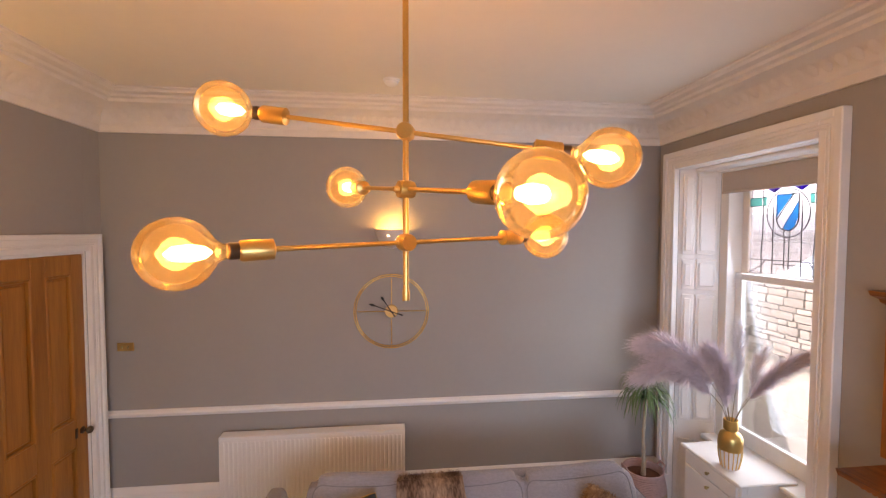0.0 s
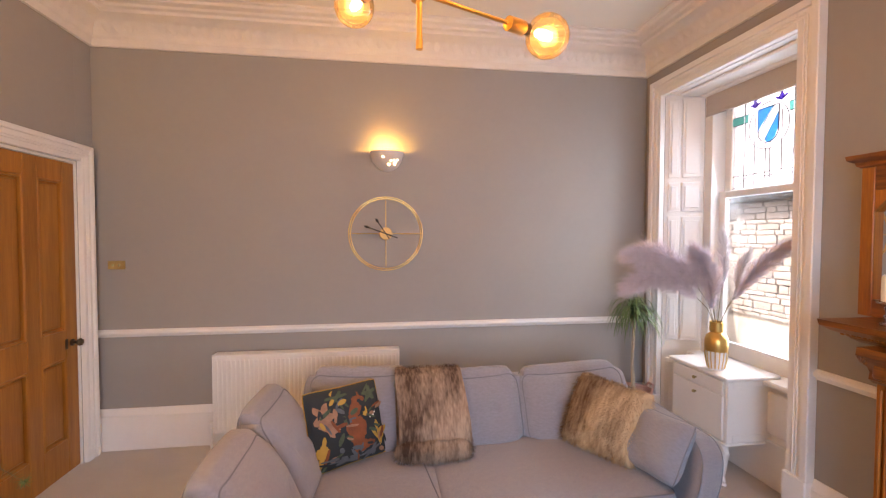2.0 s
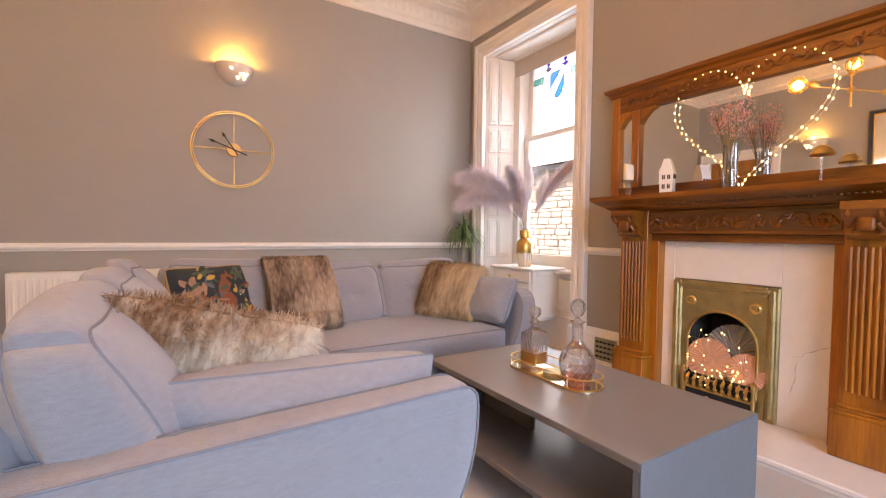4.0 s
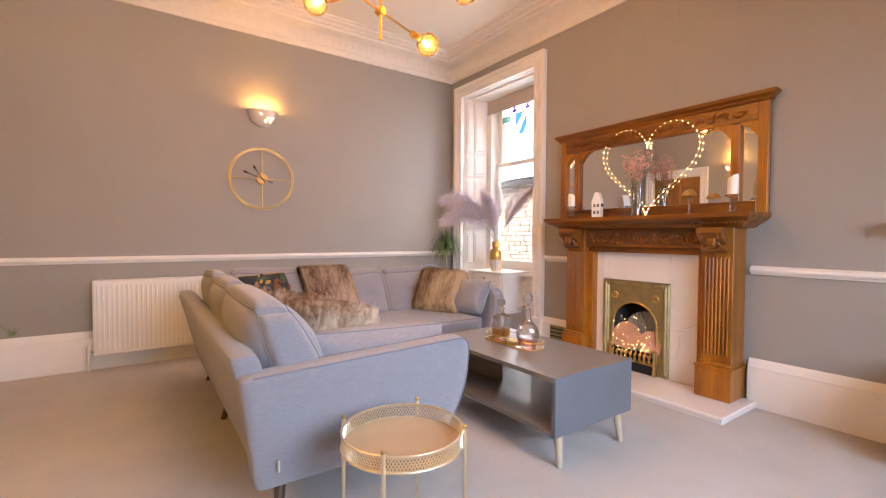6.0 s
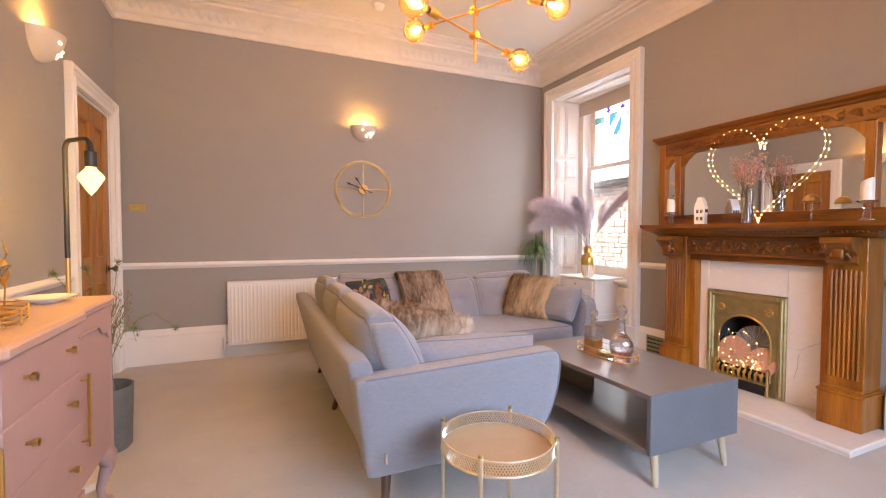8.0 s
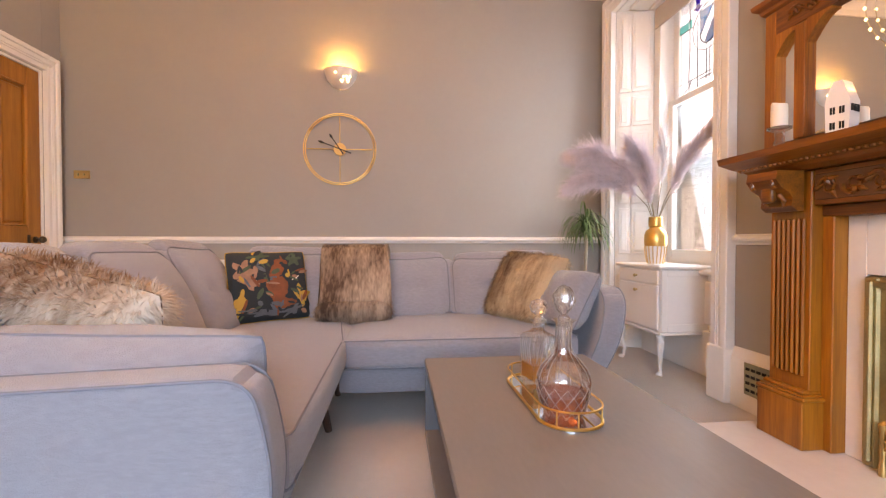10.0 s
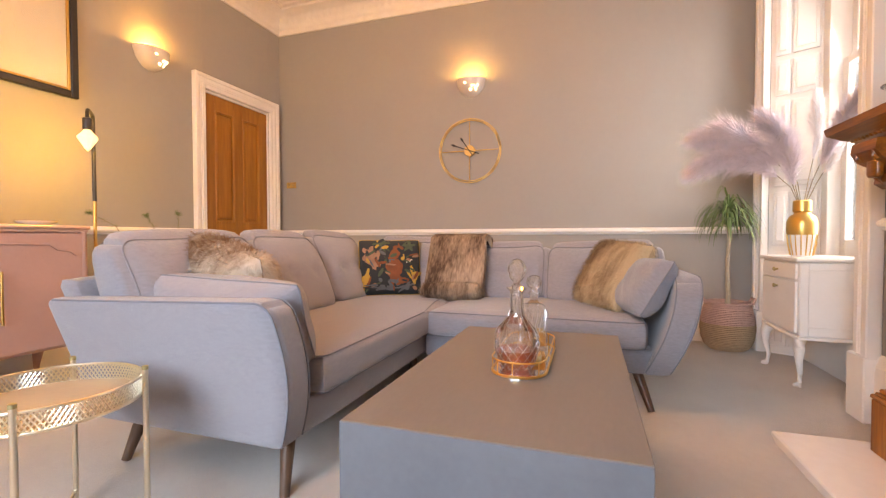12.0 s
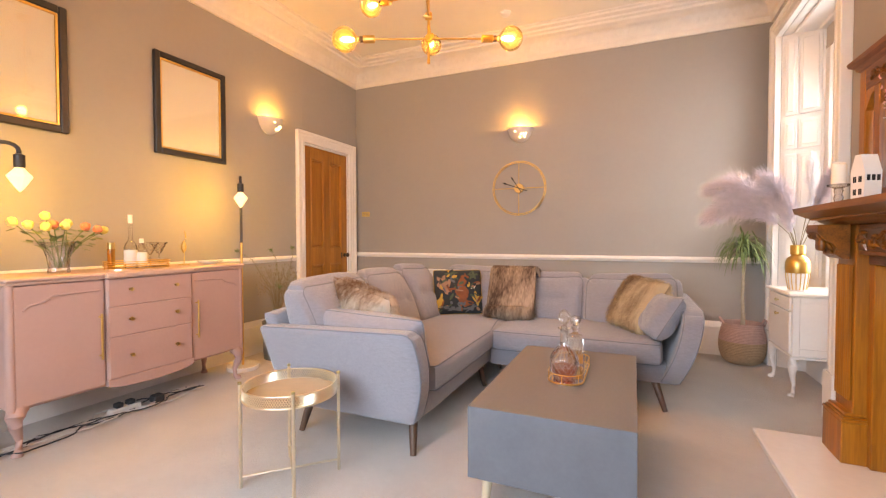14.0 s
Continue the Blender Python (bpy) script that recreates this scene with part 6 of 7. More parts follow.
s2 = block("seat_cushion", 0.095, 1.205, 1.865, 2.64, 0.295, 0.44, 0.035, 0.012, n=11)
for z in (0.304, 0.432):
    bow = [(-0.5, 0.907, z), (0.05, 0.907, z), (0.072, 0.913, z), (0.084, 0.925, z), (0.088, 0.945, z), (0.0885, 1.86, z)]
    line_part("seat_piping", run_of(bow), 0.0032, M["piping"], s1)
    bow = [(0.10, 1.8715, z), (1.16, 1.8715, z), (1.182, 1.877, z), (1.194, 1.889, z), (1.198, 1.91, z), (1.1985, 2.3, z)]
    line_part("seat_piping", run_of(bow), 0.0032, M["piping"], s2)
line_part("seam", [(0.094, 1.87, 0.441), (0.06, 2.1, 0.452), (0.02, 2.45, 0.448)], 0.003, M["piping"], s1)


def back_cushion(run, a, b, top, seed, thick=0.19):
    """A leaning button-tufted cushion along the left or the far back."""
    ln, rng = b - a, random.Random(seed)
    tall = top - 0.42
    g = Geo().soft(ln - 0.006, thick, tall, 0.05, 0.03, 18)
    h, w = tall / 2, (ln - 0.006) / 2

    def settle(x, y, z):
        x, z = rounded(x, z, math.copysign(w, x), math.copysign(h, z), 0.075)
        y *= 1 - 0.42 * max(0, z / h) ** 2 - 0.22 * min(1, abs(x / w)) ** 4
        front = max(0, -y / (thick / 2))
        for bx in (-ln * 0.2, ln * 0.2):
            d2 = ((x - bx) / 0.035) ** 2 + ((z - 0.01) / 0.03) ** 2
            y += front * 0.022 * math.exp(-d2)
        y += front * 0.014 * math.exp(-((z - 0.01) / 0.02) ** 2) * max(0, 1 - abs(x) / (ln * 0.32))
        z += 0.010 * math.sin(3.1 * x / ln + seed) + 0.012 * (abs(2 * x / ln) ** 3 if z > 0.1 else 0)
        y += 0.17 * (z + tall / 2) / tall
        return (x, y, z)

    g.v = [settle(*p) for p in g.v]
    if run == "left":
        m = Matrix.Translation((-0.57, (a + b) / 2, 0.42 + tall / 2)) @ pose(0, 0, 0, 0, 0, 90)
    else:
        m = Matrix.Translation(((a + b) / 2, 2.53, 0.42 + tall / 2))
    o = ORIGIN[sofa.name]
    m = Matrix.Translation(-o) @ m
    cu = part("back_cushion", g, M["sofa"], sofa, m=m)
    i = 0.012
    for yy in (-0.44 * thick, 0.44 * thick):
        loop = run_of([(-w + i, yy, -h + 0.04), (-w + i, yy, h - i), (w - i, yy, h - i), (w - i, yy, -h + 0.04)])
        part("cushion_piping", Geo().tube([settle(*p) for p in loop], 0.003, 7), M["piping"], cu)
    return cu


back_cushion("left", 0.745, 1.41, 0.84, 1, 0.25)
back_cushion("left", 1.41, 1.93, 0.845, 2, 0.22)
back_cushion("left", 1.93, 2.46, 0.855, 3)
back_cushion("far", -0.60, 0.02, 0.825, 4)
back_cushion("far", 0.02, 0.67, 0.79, 5)
back_cushion("far", 0.67, 1.36, 0.79, 6)
for x, y, dx, dy in ((-0.70, 0.83, -0.012, -0.03), (0.0, 0.82, 0.015, -0.03), (-0.70, 1.98, -0.03, 0), (-0.68, 2.80, -0.03, 0.03), (0.0, 1.94, 0.02, 0), (-0.01, 2.42, 0.01, 0), (1.20, 1.96, 0.03, -0.04), (1.20, 2.78, 0.03, 0.03)):
    part("leg", Geo().tube([(x - dx, y - dy, 0.17), (x + dx, y + dy, 0.0)], [0.026, 0.016], 12), M["walnut"], sofa, world=True)
part("fabric_tag", Geo().box(-0.735, -0.73, 0.70, 0.725, 0.25, 0.29, 0.001), M["label"], sofa, world=True)


# ---- loose cushions ----
def scatter(name, label, w, h, t, material, at, rot, rim, seed, fur_mat=None, count=0, ln=0.03):
    c = thing(name, label, "cushion", at)
    c.matrix_world = pose(*at, *rot)
    g = Geo().pillow(w, h, t, 22, seed)
    keep = Geo()
    keep.v, keep.f = list(g.v), list(g.f)
    body = part("cover", g, material, c)
    if rim:
        part("piping", Geo().tube(pillow_rim(w, h, k=16), 0.0035, 7, True), rim, c)
    if fur_mat:
        fur("fur", keep, fur_mat, c, count, ln, seed)
    return c, body


scatter("scatter_cushion", "grey fabric bolster cushion leaning on the sofa arm", 0.68, 0.31, 0.23, M["sofa"], (-0.27, 0.875, 0.555), (20, 1.5, -2), M["piping"], 3)
scatter("scatter_cushion", "small grey fabric cushion leaning on the sofa arm", 0.34, 0.32, 0.19, M["sofa"], (1.205, 2.05, 0.588), (-32, -2, -76), M["piping"], 4)
scatter("fur_cushion", "long grey-brown faux fur cushion", 0.52, 0.43, 0.27, M["fur_pale"], (-0.47, 1.08, 0.615), (14, 12, -16), None, 5, M["fur_pale"], 12000, 0.026)
scatter("fur_cushion", "tan faux fur square cushion leaning on the sofa back", 0.45, 0.42, 0.21, M["fur_tan"], (1.065, 2.30, 0.625), (-29, 3, -58), None, 6, M["fur_tan"], 10000, 0.026)

prn, cover = scatter("printed_cushion", "dark botanical print cushion with mustard piping", 0.44, 0.41, 0.15, M["navy"], (-0.37, 2.39, 0.635), (-20, 0, 30), M["mustard"], 7)


def on_pillow(w, h, t, x, z, lift=0.0):
    u, v = 2 * x / w, 2 * z / h
    k = max(0, (1 - min(1, abs(u)) ** 2.4) * (1 - min(1, abs(v)) ** 2.4)) ** 0.42
    return -(t / 2 * k * 1.09 + 0.006 + lift)


def blot(cx, cz, rx, rz, ang, material, seed, lobes=5, rough=0.25):
    """A printed shape lying on the face of the cushion."""
    rng = random.Random(seed)
    ph = rng.uniform(0, 6)
    ring_pts = []
    for i in range(26):
        a = 2 * math.pi * i / 26
        k = 1 + rough * math.sin(lobes * a + ph) + 0.08 * math.sin(11 * a)
        x, z = rx * k * math.cos(a), rz * k * math.sin(a)
        c, s = math.cos(radians(ang)), math.sin(radians(ang))
        ring_pts.append((cx + x * c - z * s, cz + x * s + z * c))
    rows = [[(cx + (x - cx) * f, cz + (z - cz) * f) for x, z in ring_pts] for f in (0.34, 0.67, 1.0)]
    verts = [(cx, on_pillow(0.44, 0.41, 0.15, cx, cz, seed * 0.00002), cz)]
    for r in rows:
        verts += [(x, on_pillow(0.44, 0.41, 0.15, x, z, seed * 0.00002), z) for x, z in r]
    n = 26
    faces = [(0, 1 + (i + 1) % n, 1 + i) for i in range(n)]
    for k in range(2):
        faces += [(1 + k * n + i, 1 + k * n + (i + 1) % n, 1 + (k + 1) * n + (i + 1) % n, 1 + (k + 1) * n + i) for i in range(n)]
    part("printed_motif", Geo().add(verts, faces), material, cover)


blot(0.02, -0.035, 0.055, 0.085, 8, M["orange"], 1, 3, 0.14)
blot(0.03, 0.07, 0.035, 0.055, -20, M["orange"], 2, 2, 0.12)
blot(0.055, 0.115, 0.034, 0.02, -8, M["orange"], 3, 2, 0.1)
blot(0.05, -0.115, 0.06, 0.03, 0, M["orange"], 4, 3, 0.2)
blot(-0.14, 0.07, 0.045, 0.055, 20, M["peach"], 5, 5, 0.35)
blot(-0.12, 0.01, 0.03, 0.05, 45, M["peach"], 6, 4, 0.3)
blot(0.155, -0.075, 0.022, 0.06, 12, M["mustard"], 7, 3, 0.3)
blot(-0.165, -0.10, 0.025, 0.06, -14, M["mustard"], 8, 4, 0.3)
blot(0.13, 0.13, 0.04, 0.03, 30, M["green_print"], 9, 5, 0.4)
blot(-0.06, 0.15, 0.05, 0.018, 12, M["green_print"], 10, 4, 0.4)
blot(-0.03, -0.16, 0.09, 0.016, 0, M["grey_print"], 11, 6, 0.3)
blot(0.10, -0.155, 0.05, 0.018, 25, M["grey_print"], 12, 5, 0.4)
blot(0.125, 0.02, 0.018, 0.009, 30, M["label"], 13, 4, 0.4)

rng = random.Random(90)
for i in range(70):
    x, z = rng.uniform(-0.19, 0.19), rng.uniform(-0.175, 0.175)
    blot(x, z, rng.uniform(0.005, 0.012), rng.uniform(0.012, 0.034), rng.uniform(0, 180), M[rng.choice(("green_print", "green_print", "grey_print", "orange", "mustard", "peach", "navy", "navy"))], 100 + i, 2, 0.2)

# folded throw over the far back
throw = thing("fur_throw", "folded grey-brown faux fur throw over the sofa back", "throw", (0.10, 2.485, 0.44))
pr = [(-0.145, 0.03), (-0.155, 0.10), (-0.10, 0.20), (-0.02, 0.33), (0.03, 0.40), (0.10, 0.425), (0.18, 0.40), (0.20, 0.30)]
g = Geo()
n = 10
verts = []
for i in range(n + 1):
    x = -0.19 + 0.38 * i / n
    w = 0.008 * math.sin(i * 1.7)
    for k, (y, z) in enumerate(pr):
        verts.append((x * (1.04 - 0.05 * k / 7) + 0.012 * math.sin(k * 1.1), y + w - 0.02, z))
    for k, (y, z) in reversed(list(enumerate(pr))):
        verts.append((x * (1.04 - 0.05 * k / 7) + 0.012 * math.sin(k * 1.1), y + w + 0.03, z - 0.012))
c = 2 * len(pr)
faces = [(i * c + j, i * c + (j + 1) % c, (i + 1) * c + (j + 1) % c, (i + 1) * c + j) for i in range(n) for j in range(c)]
faces += [tuple(range(c))[::-1], tuple(n * c + j for j in range(c))]
g.add(verts, faces)
keep = Geo()
keep.v, keep.f = list(g.v), [f for f in g.f]
part("cloth", g, M["fur_grey"], throw)
fur("fur", keep, M["fur_grey"], throw, 11000, 0.024, 17)
roll = Geo().soft(0.41, 0.11, 0.105, 0.05, 0.004, 8, pose(0, -0.165, 0.055))
keep = Geo()
keep.v, keep.f = list(roll.v), list(roll.f)
fold = part("folded_edge", roll, M["fur_grey"], throw)
fur("fur", keep, M["fur_grey"], throw, 3600, 0.022, 18)

# ---- coffee table ----
ct = thing("coffee_table", "taupe box coffee table with open shelf on pale legs", "coffee table", (0.745, 0.973, 0))
TW, TL = 0.308, 0.532
part("top", Geo().box(-TW, TW, -TL + 0.004, TL - 0.004, 0.422, 0.446, 0.002), M["table"], ct)
for s in (-1, 1):
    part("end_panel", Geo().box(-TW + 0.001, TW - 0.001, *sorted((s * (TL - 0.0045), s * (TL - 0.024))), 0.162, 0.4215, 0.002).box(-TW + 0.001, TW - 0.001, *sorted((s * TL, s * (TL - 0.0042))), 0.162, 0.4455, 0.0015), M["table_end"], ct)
part("shelf", Geo().box(-TW + 0.001, TW - 0.001, -TL + 0.024, TL - 0.024, 0.162, 0.186, 0.002), M["table"], ct)
part("divider", Geo().box(-0.012, 0.012, TL - 0.36, TL - 0.025, 0.187, 0.4215, 0.002), M["table"], ct)
for sx in (-1, 1):
    for sy in (-1, 1):
        part("leg", Geo().tube([(sx * 0.235, sy * 0.49, 0.163), (sx * 0.246, sy * 0.510, 0.0)], [0.021, 0.013], 14), M["beech"], ct)

tray = thing("decanter_tray", "oval mirrored tray with a thin gold gallery rail", "tray", (0.752, 1.042, 0.4465), 0)
TXH, TYH = 0.078, 0.215
oval = [(TXH * math.copysign(abs(math.cos(a)) ** 0.9, math.cos(a)), (TYH - TXH) * (1 if math.sin(a) > 0 else -1) * (1 if abs(math.sin(a)) > 0.02 else 0) + TXH * math.sin(a)) for a in [2 * math.pi * (i + 0.5) / 40 for i in range(40)]]
part("mirror_base", Geo().prism(oval, 0.0, 0.006), M["mirror"], tray, smooth=25)
part("lower_rim", Geo().tube([(x, y, 0.006) for x, y in oval], 0.004, 8, True), M["gold"], tray)
part("upper_rail", Geo().tube([(x, y, 0.045) for x, y in oval], 0.0025, 8, True), M["gold"], tray)
for i in (0, 5, 10, 14, 20, 25, 29, 35):
    x, y = oval[i]
    part("rail_post", Geo().tube([(x, y, 0.006), (x, y, 0.045)], 0.002, 6), M["gold"], tray)


def decanter(at, prof, liquid, stop, square, label, rz=0):
    d = thing("decanter", label, "decanter", at, rz, size=(1, 1, 0.93))
    n = 4 if square else 14
    fine = []
    for (r0, z0), (r1, z1) in zip(prof, prof[1:]):
        k = max(1, int(math.hypot(r1 - r0, z1 - z0) / 0.013)) if not square else 1
        fine += [(r0 + (r1 - r0) * i / k, z0 + (z1 - z0) * i / k) for i in range(k)]
    fine.append(prof[-1])
    g = Geo().lathe(fine, n, pose(0, 0, 0, 0, 0, 45 if square else 0), caps=False)
    if not square:
        v = []
        for i, (x, y, z) in enumerate(g.v):
            row, col = divmod(i, n)
            k = 1 + (0.03 * (1 if (row + col) % 2 else -1) if 0.015 < z < 0.085 else 0.015 * (1 if col % 2 else -1) if 0.1 < z < 0.24 else 0)
            v.append((x * k, y * k, z))
        g.v = v
    part("crystal_body", g, M["cut_glass"], d, smooth=6)
    part("spirit", Geo().lathe(liquid[0], n, pose(0, 0, 0, 0, 0, 45 if square else 0)), liquid[1], d, smooth=12)
    part("stopper", Geo().lathe(stop, 12), M["cut_glass"], d, smooth=8)
    if not square:
        def wall_r(z):
            for (r0, z0), (r1, z1) in zip(prof[1:], prof[2:]):
                if z0 <= z <= z1:
                    return r0 + (r1 - r0) * (z - z0) / (z1 - z0) + 0.0012
            return prof[-1][0]
        # cuts as thin whitish tubes that carry the painted sparkle
        for i in range(14):
            for s in (-1, 1):
                pts = []
                for k in range(9):
                    z = 0.008 + 0.082 * k / 8
                    a = 2 * math.pi * (i + s * k * 0.25) / 14
                    pts.append((wall_r(z) * math.cos(a), wall_r(z) * math.sin(a), z))
                part("diamond_cut", Geo().tube(pts, 0.0009, 4), M["cut_glint"], d)
            a = 2 * math.pi * (i + 0.25) / 14
            part("flute_cut", Geo().tube([(wall_r(z) * math.cos(a), wall_r(z) * math.sin(a), z) for z in (0.1, 0.115, 0.128, 0.14, 0.15, 0.168, 0.185, 0.215, 0.24)], 0.0009, 4), M["cut_glint"], d)
    for i in range(9):
        for s in (-1, 1):
            pts = []
            for k in range(7):
                t = 3 + (len(stop) - 5) * k / 6
                (r0, z0), (r1, z1) = stop[int(t)], stop[min(len(stop) - 1, int(t) + 1)]
                f = t - int(t)
                r, z = r0 + (r1 - r0) * f + 0.0006, z0 + (z1 - z0) * f
                a = 2 * math.pi * (i + s * k * 0.3) / 9
                pts.append((r * math.cos(a), r * math.sin(a), z))
            part("stopper_cut", Geo().tube(pts, 0.0008, 4), M["cut_glint"], d)
    return d


deca = decanter((0.742, 0.915, 0.4526),
         [(0.001, 0.0), (0.040, 0), (0.048, 0.006), (0.055, 0.03), (0.063, 0.06), (0.066, 0.085), (0.064, 0.105), (0.055, 0.128), (0.038, 0.15), (0.024, 0.168), (0.0185, 0.185), (0.018, 0.238), (0.020, 0.246), (0.031, 0.255)],
         ([(0.038, 0.010), (0.048, 0.031), (0.055, 0.056), (0.0565, 0.063), (0.001, 0.063)], M["port"]),
         [(0.013, 0.23), (0.015, 0.262), (0.008, 0.27), (0.020, 0.285), (0.028, 0.305), (0.026, 0.325), (0.015, 0.342), (0.001, 0.348)], False, "round cut-crystal decanter holding dark red spirit")
decb = decanter((0.762, 1.165, 0.4526),
         [(0.001, 0), (0.055, 0), (0.058, 0.004), (0.058, 0.15), (0.052, 0.16), (0.03, 0.168), (0.018, 0.178), (0.016, 0.195), (0.028, 0.208)],
         ([(0.0525, 0.019), (0.0525, 0.068), (0.001, 0.068)], M["whisky"]),
         [(0.013, 0.19), (0.015, 0.212), (0.009, 0.22), (0.022, 0.232), (0.027, 0.25), (0.021, 0.268), (0.001, 0.276)], True, "square cut-crystal decanter holding amber whisky", 10)
g = Geo()
for s, ax in ((-1, 0), (1, 0), (-1, 1), (1, 1)):
    for i in range(5):
        a = -0.03 + i * 0.015
        p0, p1 = (s * 0.0415, a, 0.075), (s * 0.0415, a + 0.012, 0.14)
        if ax:
            p0, p1 = (a, s * 0.0415, 0.075), (a + 0.012, s * 0.0415, 0.14)
        g.tube([p0, p1], 0.0016, 4)
part("cut_facets", g, M["cut_glint"], decb, smooth=0)
coast = thing("coaster_stack", "stack of thin dark coasters on the tray", "coasters", (0.755, 1.04, 0.4526))
for i in range(3):
    part("coaster", Geo().lathe([(0.045, i * 0.005), (0.046, i * 0.005 + 0.004), (0.001, i * 0.005 + 0.004)], 24), M["antique"], coast)

# ---- side table ----
st = thing("side_table", "round gold tray side table with pierced rim", "side table", (-0.405, 0.385, 0))
R = 0.205
part("tray_base", Geo().lathe([(R, 0.398), (R, 0.404), (0.001, 0.404)], 40), M["tray_metal"], st)
part("tray_rim_top", Geo().tube([(R * math.cos(2 * math.pi * i / 48), R * math.sin(2 * math.pi * i / 48), 0.45) for i in range(48)], 0.004, 8, True), M["pale_gold"], st)
part("tray_rim_bottom", Geo().tube([(R * math.cos(2 * math.pi * i / 48), R * math.sin(2 * math.pi * i / 48), 0.40) for i in range(48)], 0.0045, 8, True), M["pale_gold"], st)
g = Geo()
n = 120
for i in range(n):
    for s in (-1, 1):
        pts = []
        for t in range(5):
            a = 2 * math.pi * (i + s * t * 0.625) / n
            pts.append((R * math.cos(a), R * math.sin(a), 0.403 + 0.044 * t / 4))
        g.tube(pts, 0.0019, 4)
tagged(part("pierced_rim", g, M["pale_gold"], st, smooth=0), kind="stuff")
for k in range(4):
    a = radians(45 + 90 * k)
    x, y = (R + 0.009) * math.cos(a), (R + 0.009) * math.sin(a)
    leg = part("leg", Geo().tube([(x, y, 0), (x, y, 0.468)], 0.0075, 10), M["pale_gold"], st)
    part("leg_cap", Geo().lathe([(0.0085, 0.464), (0.0085, 0.474), (0.001, 0.477)], 10, pose(x, y, 0)), M["antique"], leg)
for k in range(2):
    a = radians(45 + 90 * k)
    x, y = (R + 0.009) * math.cos(a), (R + 0.009) * math.sin(a)
    part("cross_bar", Geo().tube([(x, y, 0.05 + 0.008 * k), (-x, -y, 0.05 + 0.008 * k)], 0.005, 8), M["pale_gold"], st)

# ---- sideboard ----
sb = thing("sideboard", "dusty pink painted bow-front sideboard with brass handles", "sideboard", (-2.025, 0.66, 0))
FX = 0.215
part("carcass", Geo().box(-0.20, FX, -0.705, 0.705, 0.235, 0.872, 0.012), M["pink"], sb)
g = Geo().box(-0.21, FX + 0.028, -0.725, 0.725, 0.886, 0.91, 0.009)
g.box(-0.205, FX + 0.016, -0.715, 0.715, 0.872, 0.886, 0.004)
g.box(-0.205, FX + 0.048, -0.275, 0.275, 0.8725, 0.9095, 0.009)
part("top", g, M["pink_top"], sb)
for s in (-1, 1):
    y0, y1 = sorted((s * 0.275, s * 0.685))
    d = part("door", Geo().box(FX - 0.004, FX + 0.010, y0, y1, 0.25, 0.866, 0.004), M["pink"], sb)
    part("bar_handle", Geo().tube([(FX + 0.04, s * 0.305, 0.41), (FX + 0.04, s * 0.305, 0.675)], 0.006, 8), M["gold"], d)
    for z in (0.43, 0.655):
        part("handle_post", Geo().tube([(FX + 0.012, s * 0.305, z), (FX + 0.04, s * 0.305, z)], 0.004, 6), M["gold"], d)
    pts = [(FX + 0.014, s * 0.65, 0.74), (FX + 0.014, s * 0.62, 0.765), (FX + 0.014, s * 0.56, 0.775), (FX + 0.014, s * 0.52, 0.805), (FX + 0.014, s * 0.30, 0.81)]
    part("swag_moulding", Geo().tube(pts, 0.005, 6), M["pink"], d)
    part("corner_post", Geo().lathe([(0.022, 0.235), (0.022, 0.872)], 14, pose(FX - 0.008, s * 0.695, 0)), M["pink"], sb)
part("drawer_front_case", Geo().box(FX, FX + 0.022, -0.268, 0.268, 0.262, 0.872, 0.004), M["pink"], sb)
for z0, z1, kz in ((0.703, 0.866, 0.80), (0.522, 0.699, 0.62), (0.275, 0.518, 0.40)):
    d = part("drawer", Geo().box(FX + 0.018, FX + 0.027, -0.262, 0.262, z0, z1, 0.004), M["pink"], sb)
    for y in (-0.145, 0.145):
        part("drawer_knob", Geo().lathe([(0.005, 0), (0.005, 0.014), (0.012, 0.018), (0.012, 0.03), (0.001, 0.031)], 6, pose(FX + 0.026, y, kz, 0, 90, 0)), M["brass"], d)
out = [(-0.27, 0.27), (-0.27, 0.235)] + [(-0.27 + 0.54 * i / 12, 0.235 - 0.028 * math.sin(math.pi * i / 12) ** 0.6) for i in range(1, 12)] + [(0.27, 0.235), (0.27, 0.27)]
part("shaped_apron", Geo().prism(out, FX, FX + 0.03, Matrix(((0, 0, 1, 0), (1, 0, 0, 0), (0, 1, 0, 0), (0, 0, 0, 1)))), M["pink"], sb, smooth=20)
for x, sx in ((-0.16, -1), (FX - 0.03, 1)):
    for y, sy in ((-0.66, -1), (0.66, 1)):
        g = Geo().tube([(x, y, 0.245), (x + sx * 0.022, y + sy * 0.022, 0.205), (x + sx * 0.022, y + sy * 0.022, 0.16), (x, y, 0.08), (x + sx * 0.004, y + sy * 0.004, 0.03), (x + sx * 0.018, y + sy * 0.016, 0.01), (x + sx * 0.02, y + sy * 0.018, 0.0)], [0.045, 0.040, 0.028, 0.016, 0.016, 0.026, 0.025], 10)
        part("leg", g, M["pink"], sb)
SZ = 0.9105


